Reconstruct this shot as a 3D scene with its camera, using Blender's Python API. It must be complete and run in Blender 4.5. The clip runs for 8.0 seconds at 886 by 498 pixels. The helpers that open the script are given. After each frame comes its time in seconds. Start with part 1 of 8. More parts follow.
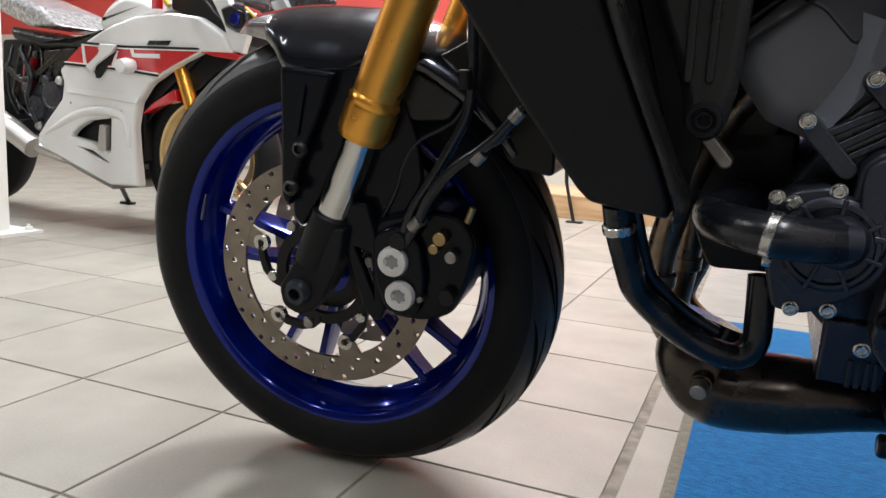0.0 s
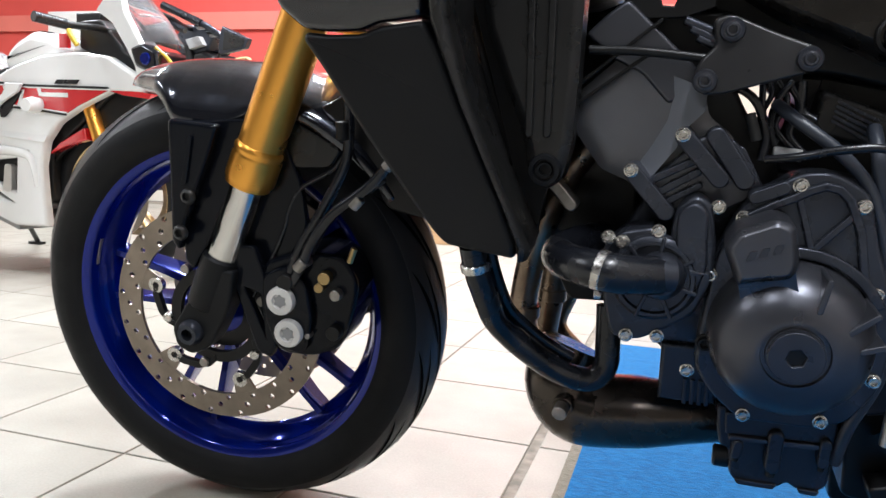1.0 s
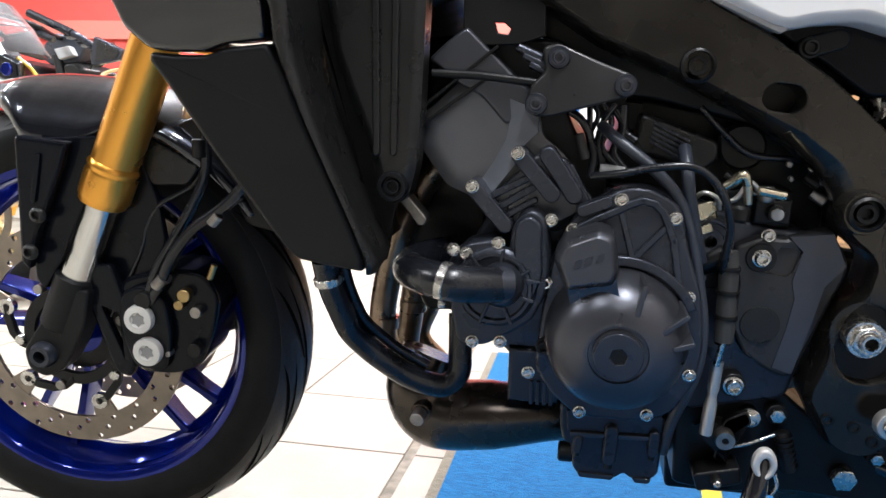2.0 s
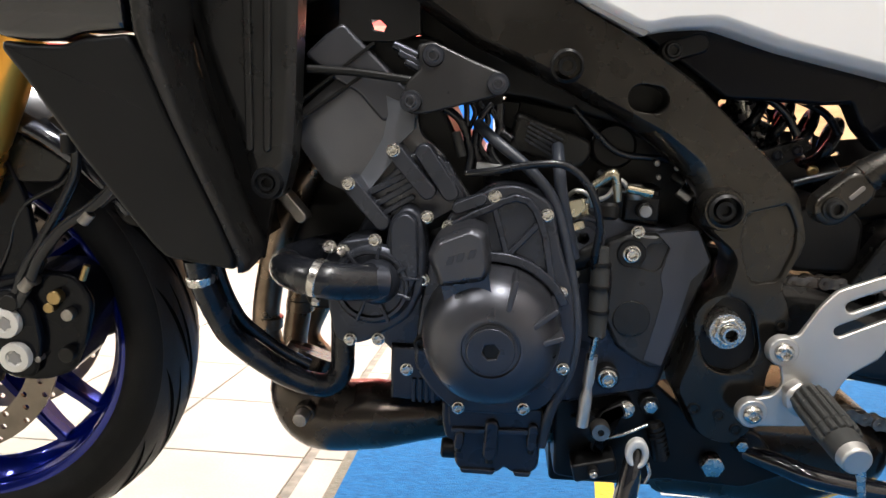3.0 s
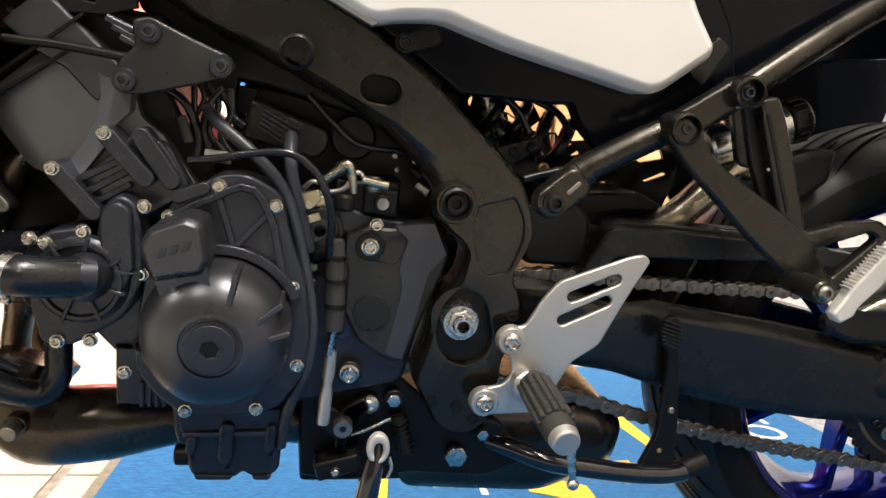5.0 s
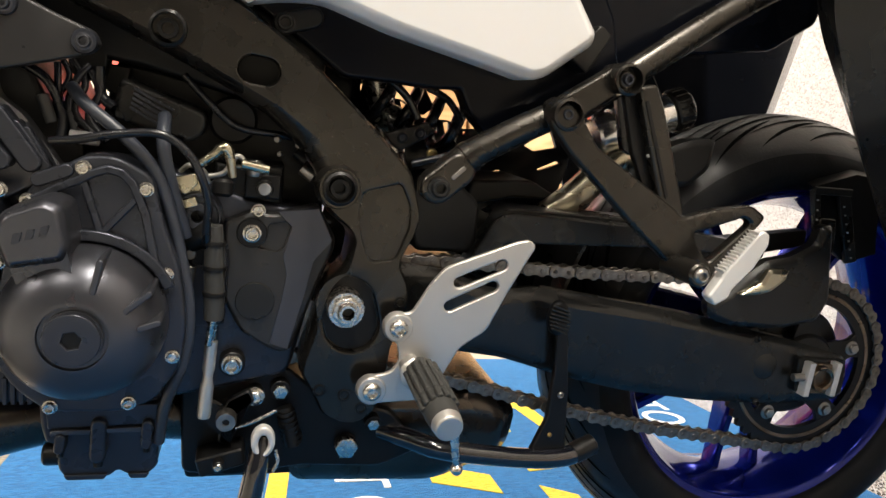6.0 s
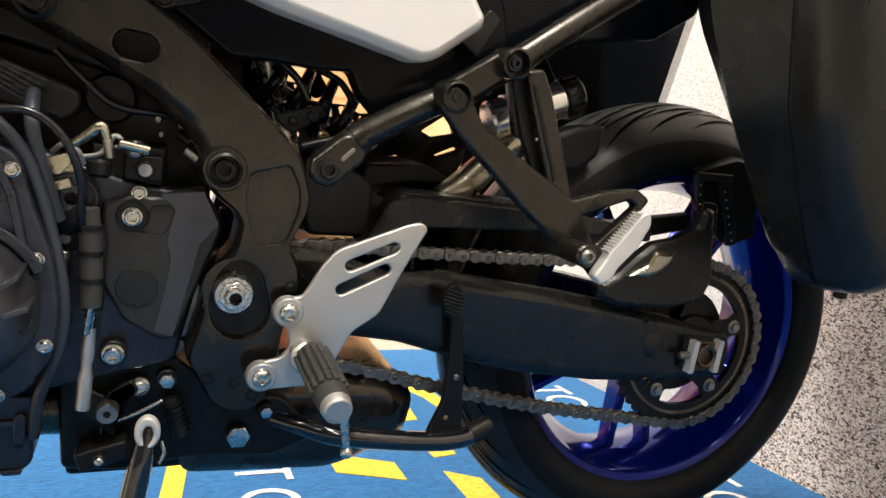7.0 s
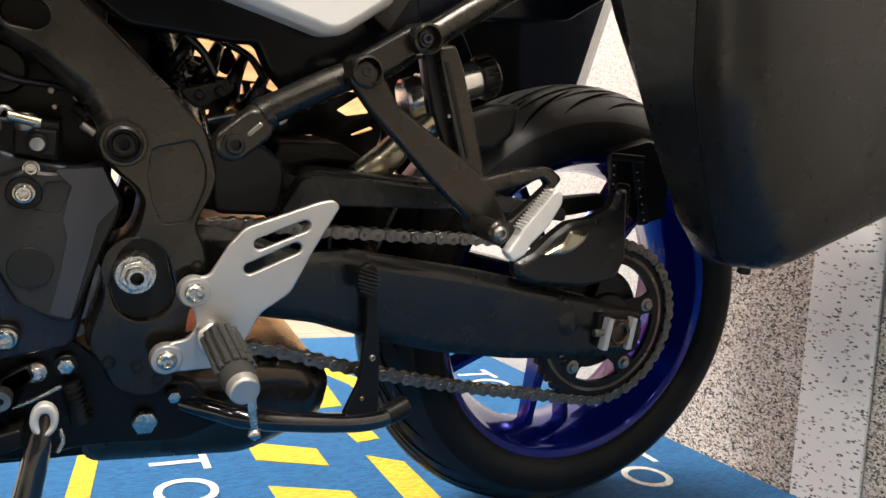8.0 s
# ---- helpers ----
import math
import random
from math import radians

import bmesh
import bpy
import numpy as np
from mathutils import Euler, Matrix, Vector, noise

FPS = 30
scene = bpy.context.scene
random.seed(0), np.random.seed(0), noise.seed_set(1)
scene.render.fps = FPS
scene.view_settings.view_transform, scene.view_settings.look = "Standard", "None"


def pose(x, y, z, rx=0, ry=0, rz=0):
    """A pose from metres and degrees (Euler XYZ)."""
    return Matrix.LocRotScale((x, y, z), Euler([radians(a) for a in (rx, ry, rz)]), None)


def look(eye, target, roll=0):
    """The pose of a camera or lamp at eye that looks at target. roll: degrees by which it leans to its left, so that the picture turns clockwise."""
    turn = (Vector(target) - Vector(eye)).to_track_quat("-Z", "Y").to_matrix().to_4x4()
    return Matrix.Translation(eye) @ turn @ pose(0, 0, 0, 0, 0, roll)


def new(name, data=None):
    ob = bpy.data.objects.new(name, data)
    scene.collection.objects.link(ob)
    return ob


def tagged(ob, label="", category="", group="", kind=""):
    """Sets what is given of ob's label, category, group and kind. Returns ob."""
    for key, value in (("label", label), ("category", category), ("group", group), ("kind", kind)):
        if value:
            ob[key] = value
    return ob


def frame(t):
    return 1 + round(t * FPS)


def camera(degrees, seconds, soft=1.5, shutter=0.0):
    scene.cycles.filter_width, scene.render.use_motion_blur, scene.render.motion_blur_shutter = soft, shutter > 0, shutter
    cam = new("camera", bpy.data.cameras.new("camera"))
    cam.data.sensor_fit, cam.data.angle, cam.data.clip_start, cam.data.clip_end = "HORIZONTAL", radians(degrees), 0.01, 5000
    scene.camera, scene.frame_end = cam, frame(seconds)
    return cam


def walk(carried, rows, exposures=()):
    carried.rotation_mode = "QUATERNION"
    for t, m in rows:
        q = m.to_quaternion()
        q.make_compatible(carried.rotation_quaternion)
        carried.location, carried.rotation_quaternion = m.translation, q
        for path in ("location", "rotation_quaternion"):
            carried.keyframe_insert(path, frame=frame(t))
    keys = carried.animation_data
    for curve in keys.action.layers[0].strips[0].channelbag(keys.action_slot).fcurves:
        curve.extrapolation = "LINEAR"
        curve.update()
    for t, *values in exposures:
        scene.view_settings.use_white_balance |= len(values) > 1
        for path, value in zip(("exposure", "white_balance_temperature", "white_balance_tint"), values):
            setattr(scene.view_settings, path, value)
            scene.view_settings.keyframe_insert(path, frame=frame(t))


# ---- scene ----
# the camera and its way along the machine
cam = camera(61.2, 8.0)
PATH = [
    (0, (0.5, -0.894, 0.481), (-0.257, 0.927, 0.147), 3.1),
    (0.5, (0.538, -0.91, 0.492), (-0.183, 0.932, 0.199), 2.7),
    (1, (0.573, -0.928, 0.502), (-0.02, 0.966, 0.256), 2.5),
    (1.5, (0.599, -0.947, 0.508), (0.158, 0.992, 0.291), 2.4),
    (3, (0.667, -0.94, 0.503), (0.538, 1.048, 0.322), 2.6),
    (3.5, (0.69, -0.935, 0.501), (0.697, 1.058, 0.326), 2.9),
    (4, (0.709, -0.931, 0.502), (0.83, 1.058, 0.335), 3.2),
    (4.5, (0.733, -0.926, 0.501), (0.963, 1.054, 0.341), 3.5),
    (6, (0.794, -0.922, 0.489), (1.323, 1.001, 0.341), 3.8),
    (6.5, (0.809, -0.927, 0.482), (1.453, 0.961, 0.337), 3.8),
    (7, (0.819, -0.929, 0.479), (1.557, 0.924, 0.331), 3.8),
    (7.5, (0.828, -0.931, 0.474), (1.642, 0.889, 0.321), 3.8),
    (8, (0.84, -0.933, 0.467), (1.741, 0.845, 0.306), 3.8),
]
EXPOSURES = [(0.0, -0.66, 6120, 10), (0.5, -0.42, 6050, 10), (1.0, -0.07, 5950, 10), (1.5, 0.12, 5980, 10), (3.0, 0.34, 6580, 10),
             (3.5, 0.37, 7000, 10), (6.0, 0.42, 7350, 10), (8.0, 0.34, 7200, 10)]
walk(cam, [(t, look(eye, target, roll)) for t, eye, target, roll in PATH], EXPOSURES)

# ---- world and light ----
world = bpy.data.worlds.new("world")
scene.world = world
world.use_nodes = True
world.node_tree.nodes["Background"].inputs[0].default_value = (0.9, 0.95, 1.0, 1)
world.node_tree.nodes["Background"].inputs[1].default_value = 0.02

CEILING = 3.1
LAMPS = [(-0.75, 1.7, 190), (-3.3, 1.7, 190), (1.1, -1.5, 80), (1.1, 1.7, 75), (-0.75, -2.6, 35), (-3.3, -1.5, 80), (-0.75, 3.9, 130), (-5.9, 0.2, 60), (1.1, -4.0, 20)]


def ceiling_lamp(x, y, sx, sy, power):
    data = bpy.data.lights.new("panel_light", "AREA")
    data.shape, data.size, data.size_y = "RECTANGLE", sx, sy
    data.energy, data.color = power, (1.0, 0.985, 0.965)
    ob = new("panel_light", data)
    ob.matrix_world = pose(x, y, CEILING - 0.06)
    return ob


# ---- materials ----
def base_mat(name, color, rough=0.5, metal=0.0, coat=0.0, spec=0.5):
    m = bpy.data.materials.new(name)
    m.use_nodes = True
    b = m.node_tree.nodes["Principled BSDF"]
    b.inputs["Base Color"].default_value = (*color, 1)
    b.inputs["Roughness"].default_value = rough
    b.inputs["Metallic"].default_value = metal
    b.inputs["Coat Weight"].default_value = coat
    b.inputs["Coat Roughness"].default_value = 0.04
    b.inputs["Specular IOR Level"].default_value = spec
    return m, m.node_tree, b


def mix_noise(nt, bsdf, low, high, scale, detail=4.0, stops=(0.35, 0.65), coords="Object"):
    """Colour between low and high by a noise of that scale."""
    tc = nt.nodes.new("ShaderNodeTexCoord")
    nz = nt.nodes.new("ShaderNodeTexNoise")
    nz.inputs["Scale"].default_value = scale
    nz.inputs["Detail"].default_value = detail
    ramp = nt.nodes.new("ShaderNodeValToRGB")
    ramp.color_ramp.elements[0].position, ramp.color_ramp.elements[1].position = stops
    ramp.color_ramp.elements[0].color, ramp.color_ramp.elements[1].color = (*low, 1), (*high, 1)
    nt.links.new(tc.outputs[coords], nz.inputs["Vector"])
    nt.links.new(nz.outputs["Fac"], ramp.inputs["Fac"])
    nt.links.new(ramp.outputs["Color"], bsdf.inputs["Base Color"])
    return tc, ramp


def add_bump(nt, bsdf, scale, strength, distance=0.001, coords="Object", detail=3.0):
    tc = nt.nodes.new("ShaderNodeTexCoord")
    nz = nt.nodes.new("ShaderNodeTexNoise")
    nz.inputs["Scale"].default_value = scale
    nz.inputs["Detail"].default_value = detail
    bp = nt.nodes.new("ShaderNodeBump")
    bp.inputs["Strength"].default_value = strength
    bp.inputs["Distance"].default_value = distance
    nt.links.new(tc.outputs[coords], nz.inputs["Vector"])
    nt.links.new(nz.outputs["Fac"], bp.inputs["Height"])
    nt.links.new(bp.outputs["Normal"], bsdf.inputs["Normal"])


def rough_noise(nt, bsdf, lo, hi, scale):
    tc = nt.nodes.new("ShaderNodeTexCoord")
    nz = nt.nodes.new("ShaderNodeTexNoise")
    nz.inputs["Scale"].default_value = scale
    nz.inputs["Detail"].default_value = 5.0
    mr = nt.nodes.new("ShaderNodeMapRange")
    mr.inputs["From Min"].default_value, mr.inputs["From Max"].default_value = 0.3, 0.7
    mr.inputs["To Min"].default_value, mr.inputs["To Max"].default_value = lo, hi
    nt.links.new(tc.outputs["Object"], nz.inputs["Vector"])
    nt.links.new(nz.outputs["Fac"], mr.inputs["Value"])
    nt.links.new(mr.outputs["Result"], bsdf.inputs["Roughness"])


def simple(name, color, rough, metal=0.0, coat=0.0, vary=0.12, scale=9.0, grain=0.0, grain_scale=900.0, spread=0.08, spec=0.5):
    m, nt, b = base_mat(name, color, rough, metal, coat, spec)
    low = tuple(c * (1 - vary) for c in color)
    high = tuple(min(1, c * (1 + vary)) for c in color)
    mix_noise(nt, b, low, high, scale)
    rough_noise(nt, b, max(0.02, rough - spread), min(1, rough + spread), scale * 3)
    if grain:
        add_bump(nt, b, grain_scale, grain, 0.0006)
    return m


BLACK_PLASTIC = simple("black_plastic", (0.011, 0.0108, 0.0106), 0.30, spec=0.40, grain=0.25, grain_scale=1300)
BLACK_GRAINED = simple("black_grained_plastic", (0.0075, 0.008, 0.0092), 0.38, spec=0.20, grain=0.35, grain_scale=1100)
SWING_PAINT = simple("black_swingarm_paint", (0.010, 0.0098, 0.0095), 0.24, spec=0.5, grain=0.06, grain_scale=500)
DARK_PLASTIC = simple("dark_plastic", (0.006, 0.006, 0.0063), 0.38, spec=0.3, grain=0.2)
FRAME_PAINT = simple("satin_frame_paint", (0.055, 0.0505, 0.045), 0.27, metal=0.85, grain=0.08, grain_scale=700)
COVER_PLASTIC = simple("satin_cover_plastic", (0.019, 0.0185, 0.019), 0.33, spec=0.45, grain=0.15, grain_scale=900)
ENGINE_PAINT = simple("satin_engine_paint", (0.042, 0.0465, 0.060), 0.31, metal=0.6, grain=0.12, grain_scale=800)
COVER_PAINT = simple("grey_cover_paint", (0.08, 0.083, 0.097), 0.34, metal=0.75, grain=0.1, grain_scale=800)
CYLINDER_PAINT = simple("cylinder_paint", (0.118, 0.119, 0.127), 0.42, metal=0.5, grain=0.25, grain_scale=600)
# paler cylinder grey, with the light on the sloping face put into it
LIT_FACET = simple("light_cylinder_paint", (0.21, 0.222, 0.25), 0.4, metal=0.6, grain=0.2, grain_scale=600)
GLOSS_BLACK = simple("gloss_dark_blue_black", (0.006, 0.007, 0.011), 0.12, coat=1.0, spread=0.03, vary=0.05)
RUBBER = simple("tyre_rubber", (0.0085, 0.0087, 0.0096), 0.58, spec=0.17, grain=0.35, grain_scale=260, scale=14)
# paler than the sidewall, for the light that the tread catches from above
TREAD = simple("worn_tread_rubber", (0.017, 0.017, 0.0185), 0.42, spec=0.32, grain=0.5, grain_scale=320, scale=14)
BREATHER = simple("grey_breather_rubber", (0.034, 0.040, 0.054), 0.36, grain=0.1, grain_scale=400)
# near-black tone for the shade inside the tread grooves
GROOVE_SHADE = simple("groove_rubber", (0.0025, 0.0025, 0.0027), 0.9, spec=0.05)
HOSE = simple("black_hose_rubber", (0.009, 0.010, 0.0135), 0.24, grain=0.1, grain_scale=400)
BLUE_RIM = simple("blue_rim_paint", (0.0020, 0.0115, 0.195), 0.13, metal=0.55, coat=0.5, spec=0.3, vary=0.08, spread=0.04)
GOLD = simple("gold_anodised", (0.95, 0.45, 0.075), 0.29, metal=0.88, vary=0.02, spread=0.02)
FENDER_PAINT = simple("dark_metallic_paint", (0.017, 0.0195, 0.028), 0.24, metal=0.7, coat=1.0, vary=0.05, spread=0.02)
PALE_GOLD = simple("pale_gold_rim", (0.75, 0.58, 0.3), 0.35, metal=0.6)
CHROME = simple("hard_chrome", (0.72, 0.71, 0.69), 0.16, metal=1.0, vary=0.04, spread=0.06)
STEEL = simple("zinc_steel", (0.62, 0.60, 0.57), 0.26, metal=1.0, vary=0.15, scale=60)
DULL_STEEL = simple("dull_steel", (0.32, 0.3, 0.28), 0.42, metal=1.0, vary=0.2, scale=60)
ALLOY = simple("brushed_alloy", (0.62, 0.6, 0.57), 0.4, metal=0.85, vary=0.06, grain=0.1, grain_scale=1500)
DISC_STEEL = simple("brake_disc_steel", (0.27, 0.23, 0.19), 0.36, metal=0.9, vary=0.15, scale=30)
POLISHED = simple("polished_silver", (0.9, 0.89, 0.87), 0.2, metal=0.9, vary=0.03)
CAP_SILVER = simple("silver_cap", (0.72, 0.71, 0.69), 0.4, metal=0.35)
SILVER_PAINT = simple("silver_panel_paint", (0.83, 0.82, 0.81), 0.38, coat=0.3, vary=0.015, scale=3, spread=0.03)
CHAIN_STEEL = simple("oiled_chain_steel", (0.2, 0.18, 0.16), 0.4, metal=0.9, vary=0.35, scale=90)
EXHAUST = simple("heat_stained_exhaust", (0.085, 0.072, 0.062), 0.25, metal=0.9, vary=0.22, scale=9)
HEADER = simple("stained_header_pipe", (0.2, 0.15, 0.11), 0.32, metal=0.9, vary=0.45, scale=20)
STAINLESS = simple("stainless_pipe", (0.55, 0.5, 0.38), 0.27, metal=1.0, vary=0.08)
BRONZE = simple("bronze_plating", (0.42, 0.3, 0.14), 0.35, metal=1.0)
GREY_PLASTIC = simple("grey_plastic", (0.3, 0.3, 0.3), 0.5)
PEG_RUBBER = simple("grey_peg_rubber", (0.035, 0.035, 0.033), 0.6, grain=0.2, grain_scale=500)
WHITE_GLOSS = simple("white_fairing_paint", (0.8, 0.8, 0.78), 0.16, coat=0.8, vary=0.02)
RED_GLOSS = simple("red_fairing_paint", (0.55, 0.012, 0.018), 0.16, coat=0.8, vary=0.03)
WHITE_PAINT = simple("white_paint", (0.78, 0.77, 0.74), 0.5, vary=0.03, scale=4)
RED_WALL = simple("red_wall_paint", (0.62, 0.07, 0.055), 0.5, vary=0.06, scale=2)
RED_LIGHT = simple("light_red_trim", (0.7, 0.17, 0.13), 0.45, vary=0.05, scale=2)
CREAM_WALL = simple("cream_wall_paint", (0.62, 0.58, 0.5), 0.6, vary=0.05, scale=2)
DARK_WALL = simple("dark_grey_wall_paint", (0.09, 0.088, 0.085), 0.6, vary=0.06, scale=2)
BLUE_PANEL = simple("blue_display_panel", (0.01, 0.14, 0.55), 0.4, vary=0.05)
YELLOW_DETAIL = simple("yellow_detail", (0.7, 0.45, 0.03), 0.4)
PLASTIC_FILM = simple("clear_wrapping_film", (0.6, 0.6, 0.6), 0.15, metal=0.6, vary=0.4, scale=70, grain=1.0, grain_scale=90)
# darker gloss plastic; puts deep shade into the tail, tray and far pannier
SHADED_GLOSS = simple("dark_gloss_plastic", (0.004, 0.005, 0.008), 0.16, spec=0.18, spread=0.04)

SCREEN_CLEAR, _, SCREEN_BSDF = base_mat("clear_screen", (0.75, 0.76, 0.78), 0.05)
SCREEN_BSDF.inputs["Transmission Weight"].default_value = 0.9
SCREEN_BSDF.inputs["IOR"].default_value = 1.2


def wood_material():
    m, nt, b = base_mat("pale_wood", (0.5, 0.32, 0.17), 0.45)
    tc, ramp = mix_noise(nt, b, (0.42, 0.25, 0.12), (0.58, 0.38, 0.21), 3.0)
    mp = nt.nodes.new("ShaderNodeMapping")
    mp.inputs["Scale"].default_value = (1.0, 1.0, 14.0)
    nz = ramp.inputs["Fac"].links[0].from_node
    nt.links.new(tc.outputs["Object"], mp.inputs["Vector"])
    nt.links.new(mp.outputs["Vector"], nz.inputs["Vector"])
    return m


def tile_material():
    m, nt, b = base_mat("beige_floor_tile", (0.56, 0.52, 0.46), 0.3)
    tc = nt.nodes.new("ShaderNodeTexCoord")
    info = nt.nodes.new("ShaderNodeObjectInfo")
    geo = nt.nodes.new("ShaderNodeNewGeometry")
    n1 = nt.nodes.new("ShaderNodeTexNoise")
    n1.inputs["Scale"].default_value, n1.inputs["Detail"].default_value = 260, 3
    n2 = nt.nodes.new("ShaderNodeTexNoise")
    n2.inputs["Scale"].default_value, n2.inputs["Detail"].default_value = 6, 5
    for n in (n1, n2):
        nt.links.new(geo.outputs["Position"], n.inputs["Vector"])
    add = nt.nodes.new("ShaderNodeMath")
    add.operation = "MULTIPLY_ADD"
    add.inputs[1].default_value = 0.55
    nt.links.new(n1.outputs["Fac"], add.inputs[0])
    nt.links.new(n2.outputs["Fac"], add.inputs[2])
    ramp = nt.nodes.new("ShaderNodeValToRGB")
    ramp.color_ramp.elements[0].position, ramp.color_ramp.elements[1].position = 0.5, 1.05
    ramp.color_ramp.elements[0].color, ramp.color_ramp.elements[1].color = (0.238, 0.223, 0.184, 1), (0.325, 0.307, 0.26, 1)
    nt.links.new(add.outputs[0], ramp.inputs["Fac"])
    hsv = nt.nodes.new("ShaderNodeHueSaturation")
    mr = nt.nodes.new("ShaderNodeMapRange")
    mr.inputs["To Min"].default_value, mr.inputs["To Max"].default_value = 0.94, 1.05
    nt.links.new(info.outputs["Random"], mr.inputs["Value"])
    nt.links.new(mr.outputs["Result"], hsv.inputs["Value"])
    nt.links.new(ramp.outputs["Color"], hsv.inputs["Color"])
    nt.links.new(hsv.outputs["Color"], b.inputs["Base Color"])
    add_bump(nt, b, 90, 0.06, 0.001)
    rough_noise(nt, b, 0.4, 0.58, 5)
    return m


def carpet_material(name, color):
    m, nt, b = base_mat(name, color, 0.95, spec=0.1)
    low, high = tuple(c * 0.68 for c in color), tuple(min(1, c * 1.25) for c in color)
    tc, ramp = mix_noise(nt, b, low, high, 220, 6.0, (0.3, 0.7))
    mp = nt.nodes.new("ShaderNodeMapping")
    mp.inputs["Scale"].default_value = (0.35, 1.0, 1.0)
    nt.links.new(tc.outputs["Object"], mp.inputs["Vector"])
    nt.links.new(mp.outputs["Vector"], ramp.inputs["Fac"].links[0].from_node.inputs["Vector"])
    add_bump(nt, b, 420, 0.9, 0.003)
    b.inputs["Sheen Weight"].default_value = 0.08
    return m


def speckle_material(name, ground, flecks, scale, amount, stretch=(1, 1, 1)):
    """A flake finish: small flecks of several tones over a ground colour."""
    m, nt, b = base_mat(name, ground, 0.6)
    geo = nt.nodes.new("ShaderNodeNewGeometry")
    mp = nt.nodes.new("ShaderNodeMapping")
    mp.inputs["Scale"].default_value = stretch
    nt.links.new(geo.outputs["Position"], mp.inputs["Vector"])
    warp = nt.nodes.new("ShaderNodeTexNoise")
    warp.inputs["Scale"].default_value = scale * 0.8
    nt.links.new(mp.outputs["Vector"], warp.inputs["Vector"])
    mixv = nt.nodes.new("ShaderNodeMix")
    mixv.data_type = "VECTOR"
    mixv.inputs["Factor"].default_value = 0.008
    nt.links.new(mp.outputs["Vector"], mixv.inputs["A"])
    nt.links.new(warp.outputs["Color"], mixv.inputs["B"])
    vo = nt.nodes.new("ShaderNodeTexVoronoi")
    vo.inputs["Scale"].default_value = scale
    nt.links.new(mixv.outputs["Result"], vo.inputs["Vector"])
    sep = nt.nodes.new("ShaderNodeSeparateColor")
    nt.links.new(vo.outputs["Color"], sep.inputs["Color"])
    ramp = nt.nodes.new("ShaderNodeValToRGB")
    ramp.color_ramp.interpolation = "CONSTANT"
    els = ramp.color_ramp.elements
    els[0].position, els[0].color = 0.0, (*ground, 1)
    els[1].position, els[1].color = 1 - amount, (*flecks[0], 1)
    for i, c in enumerate(flecks[1:], 1):
        e = els.new(1 - amount + amount * i / len(flecks))
        e.color = (*c, 1)
    nt.links.new(sep.outputs["Red"], ramp.inputs["Fac"])
    nt.links.new(ramp.outputs["Color"], b.inputs["Base Color"])
    bp = nt.nodes.new("ShaderNodeBump")
    bp.inputs["Strength"].default_value, bp.inputs["Distance"].default_value = 0.3, 0.001
    nt.links.new(sep.outputs["Green"], bp.inputs["Height"])
    nt.links.new(bp.outputs["Normal"], b.inputs["Normal"])
    return m


CEILING_PAINT = simple("grey_ceiling_paint", (0.28, 0.28, 0.285), 0.8, scale=3)
WOOD = wood_material()
TILE = tile_material()
GROUT = simple("brown_grey_grout", (0.2, 0.175, 0.14), 0.85, vary=0.3, scale=30)
CARPET_BLUE = carpet_material("blue_carpet_pile", (0.012, 0.115, 0.29))
CARPET_YELLOW = carpet_material("yellow_carpet_pile", (0.68, 0.47, 0.055))
CARPET_WHITE = carpet_material("white_carpet_pile", (0.78, 0.79, 0.76))
CARPET_EDGE = carpet_material("grey_carpet_binding", (0.2, 0.18, 0.14))
FLAKE = speckle_material("grey_flake_plaster", (0.64, 0.615, 0.58), [(0.40, 0.35, 0.3), (0.2, 0.17, 0.145), (0.055, 0.048, 0.045), (0.5, 0.43, 0.36)], 250, 0.66, (1, 1, 1.5))
FLAKE_WHITE = speckle_material("white_flake_plaster", (0.8, 0.8, 0.78), [(0.12, 0.12, 0.12), (0.42, 0.41, 0.4)], 190, 0.09, (1, 1, 2.2))
FLAKE_PALE = speckle_material("pale_flake_plaster", (0.43, 0.425, 0.415), [(0.36, 0.345, 0.33), (0.52, 0.515, 0.50), (0.29, 0.275, 0.26)], 220, 0.45, (1, 1, 1.5))


# ---- mesh tools ----
def part(name, bm, material, parent=None, label="", m=None, sharp=38, weighted=True):
    """Links a bmesh as one object under a thing or a part."""
    bmesh.ops.recalc_face_normals(bm, faces=bm.faces[:])
    me = bpy.data.meshes.new(name)
    bm.to_mesh(me)
    bm.free()
    me.materials.append(material)
    me.polygons.foreach_set("use_smooth", [True] * len(me.polygons))
    me.set_sharp_from_angle(angle=radians(sharp))
    ob = new(name, me)
    if weighted and len(me.polygons) < 6000:
        ob.modifiers.new("normals", "WEIGHTED_NORMAL").keep_sharp = True
    if parent is not None:
        ob.parent = parent
    if m is not None:
        ob.matrix_basis = m
    if label:
        tagged(ob, label)
    return ob


def again(ob, m, parent=None):
    """Another object on the same mesh."""
    o = new(ob.name.split(".")[0], ob.data)
    o.parent = parent if parent is not None else ob.parent
    o.matrix_basis = m
    return o


def thing(name, label, category, m=None, group="", kind=""):
    ob = new(name)
    if m is not None:
        ob.matrix_world = m
    return tagged(ob, label, category, group, kind)


class Outline(list):
    """A polygon that remembers its corners before rounding."""
    raw, r, n = None, 0.0, 4


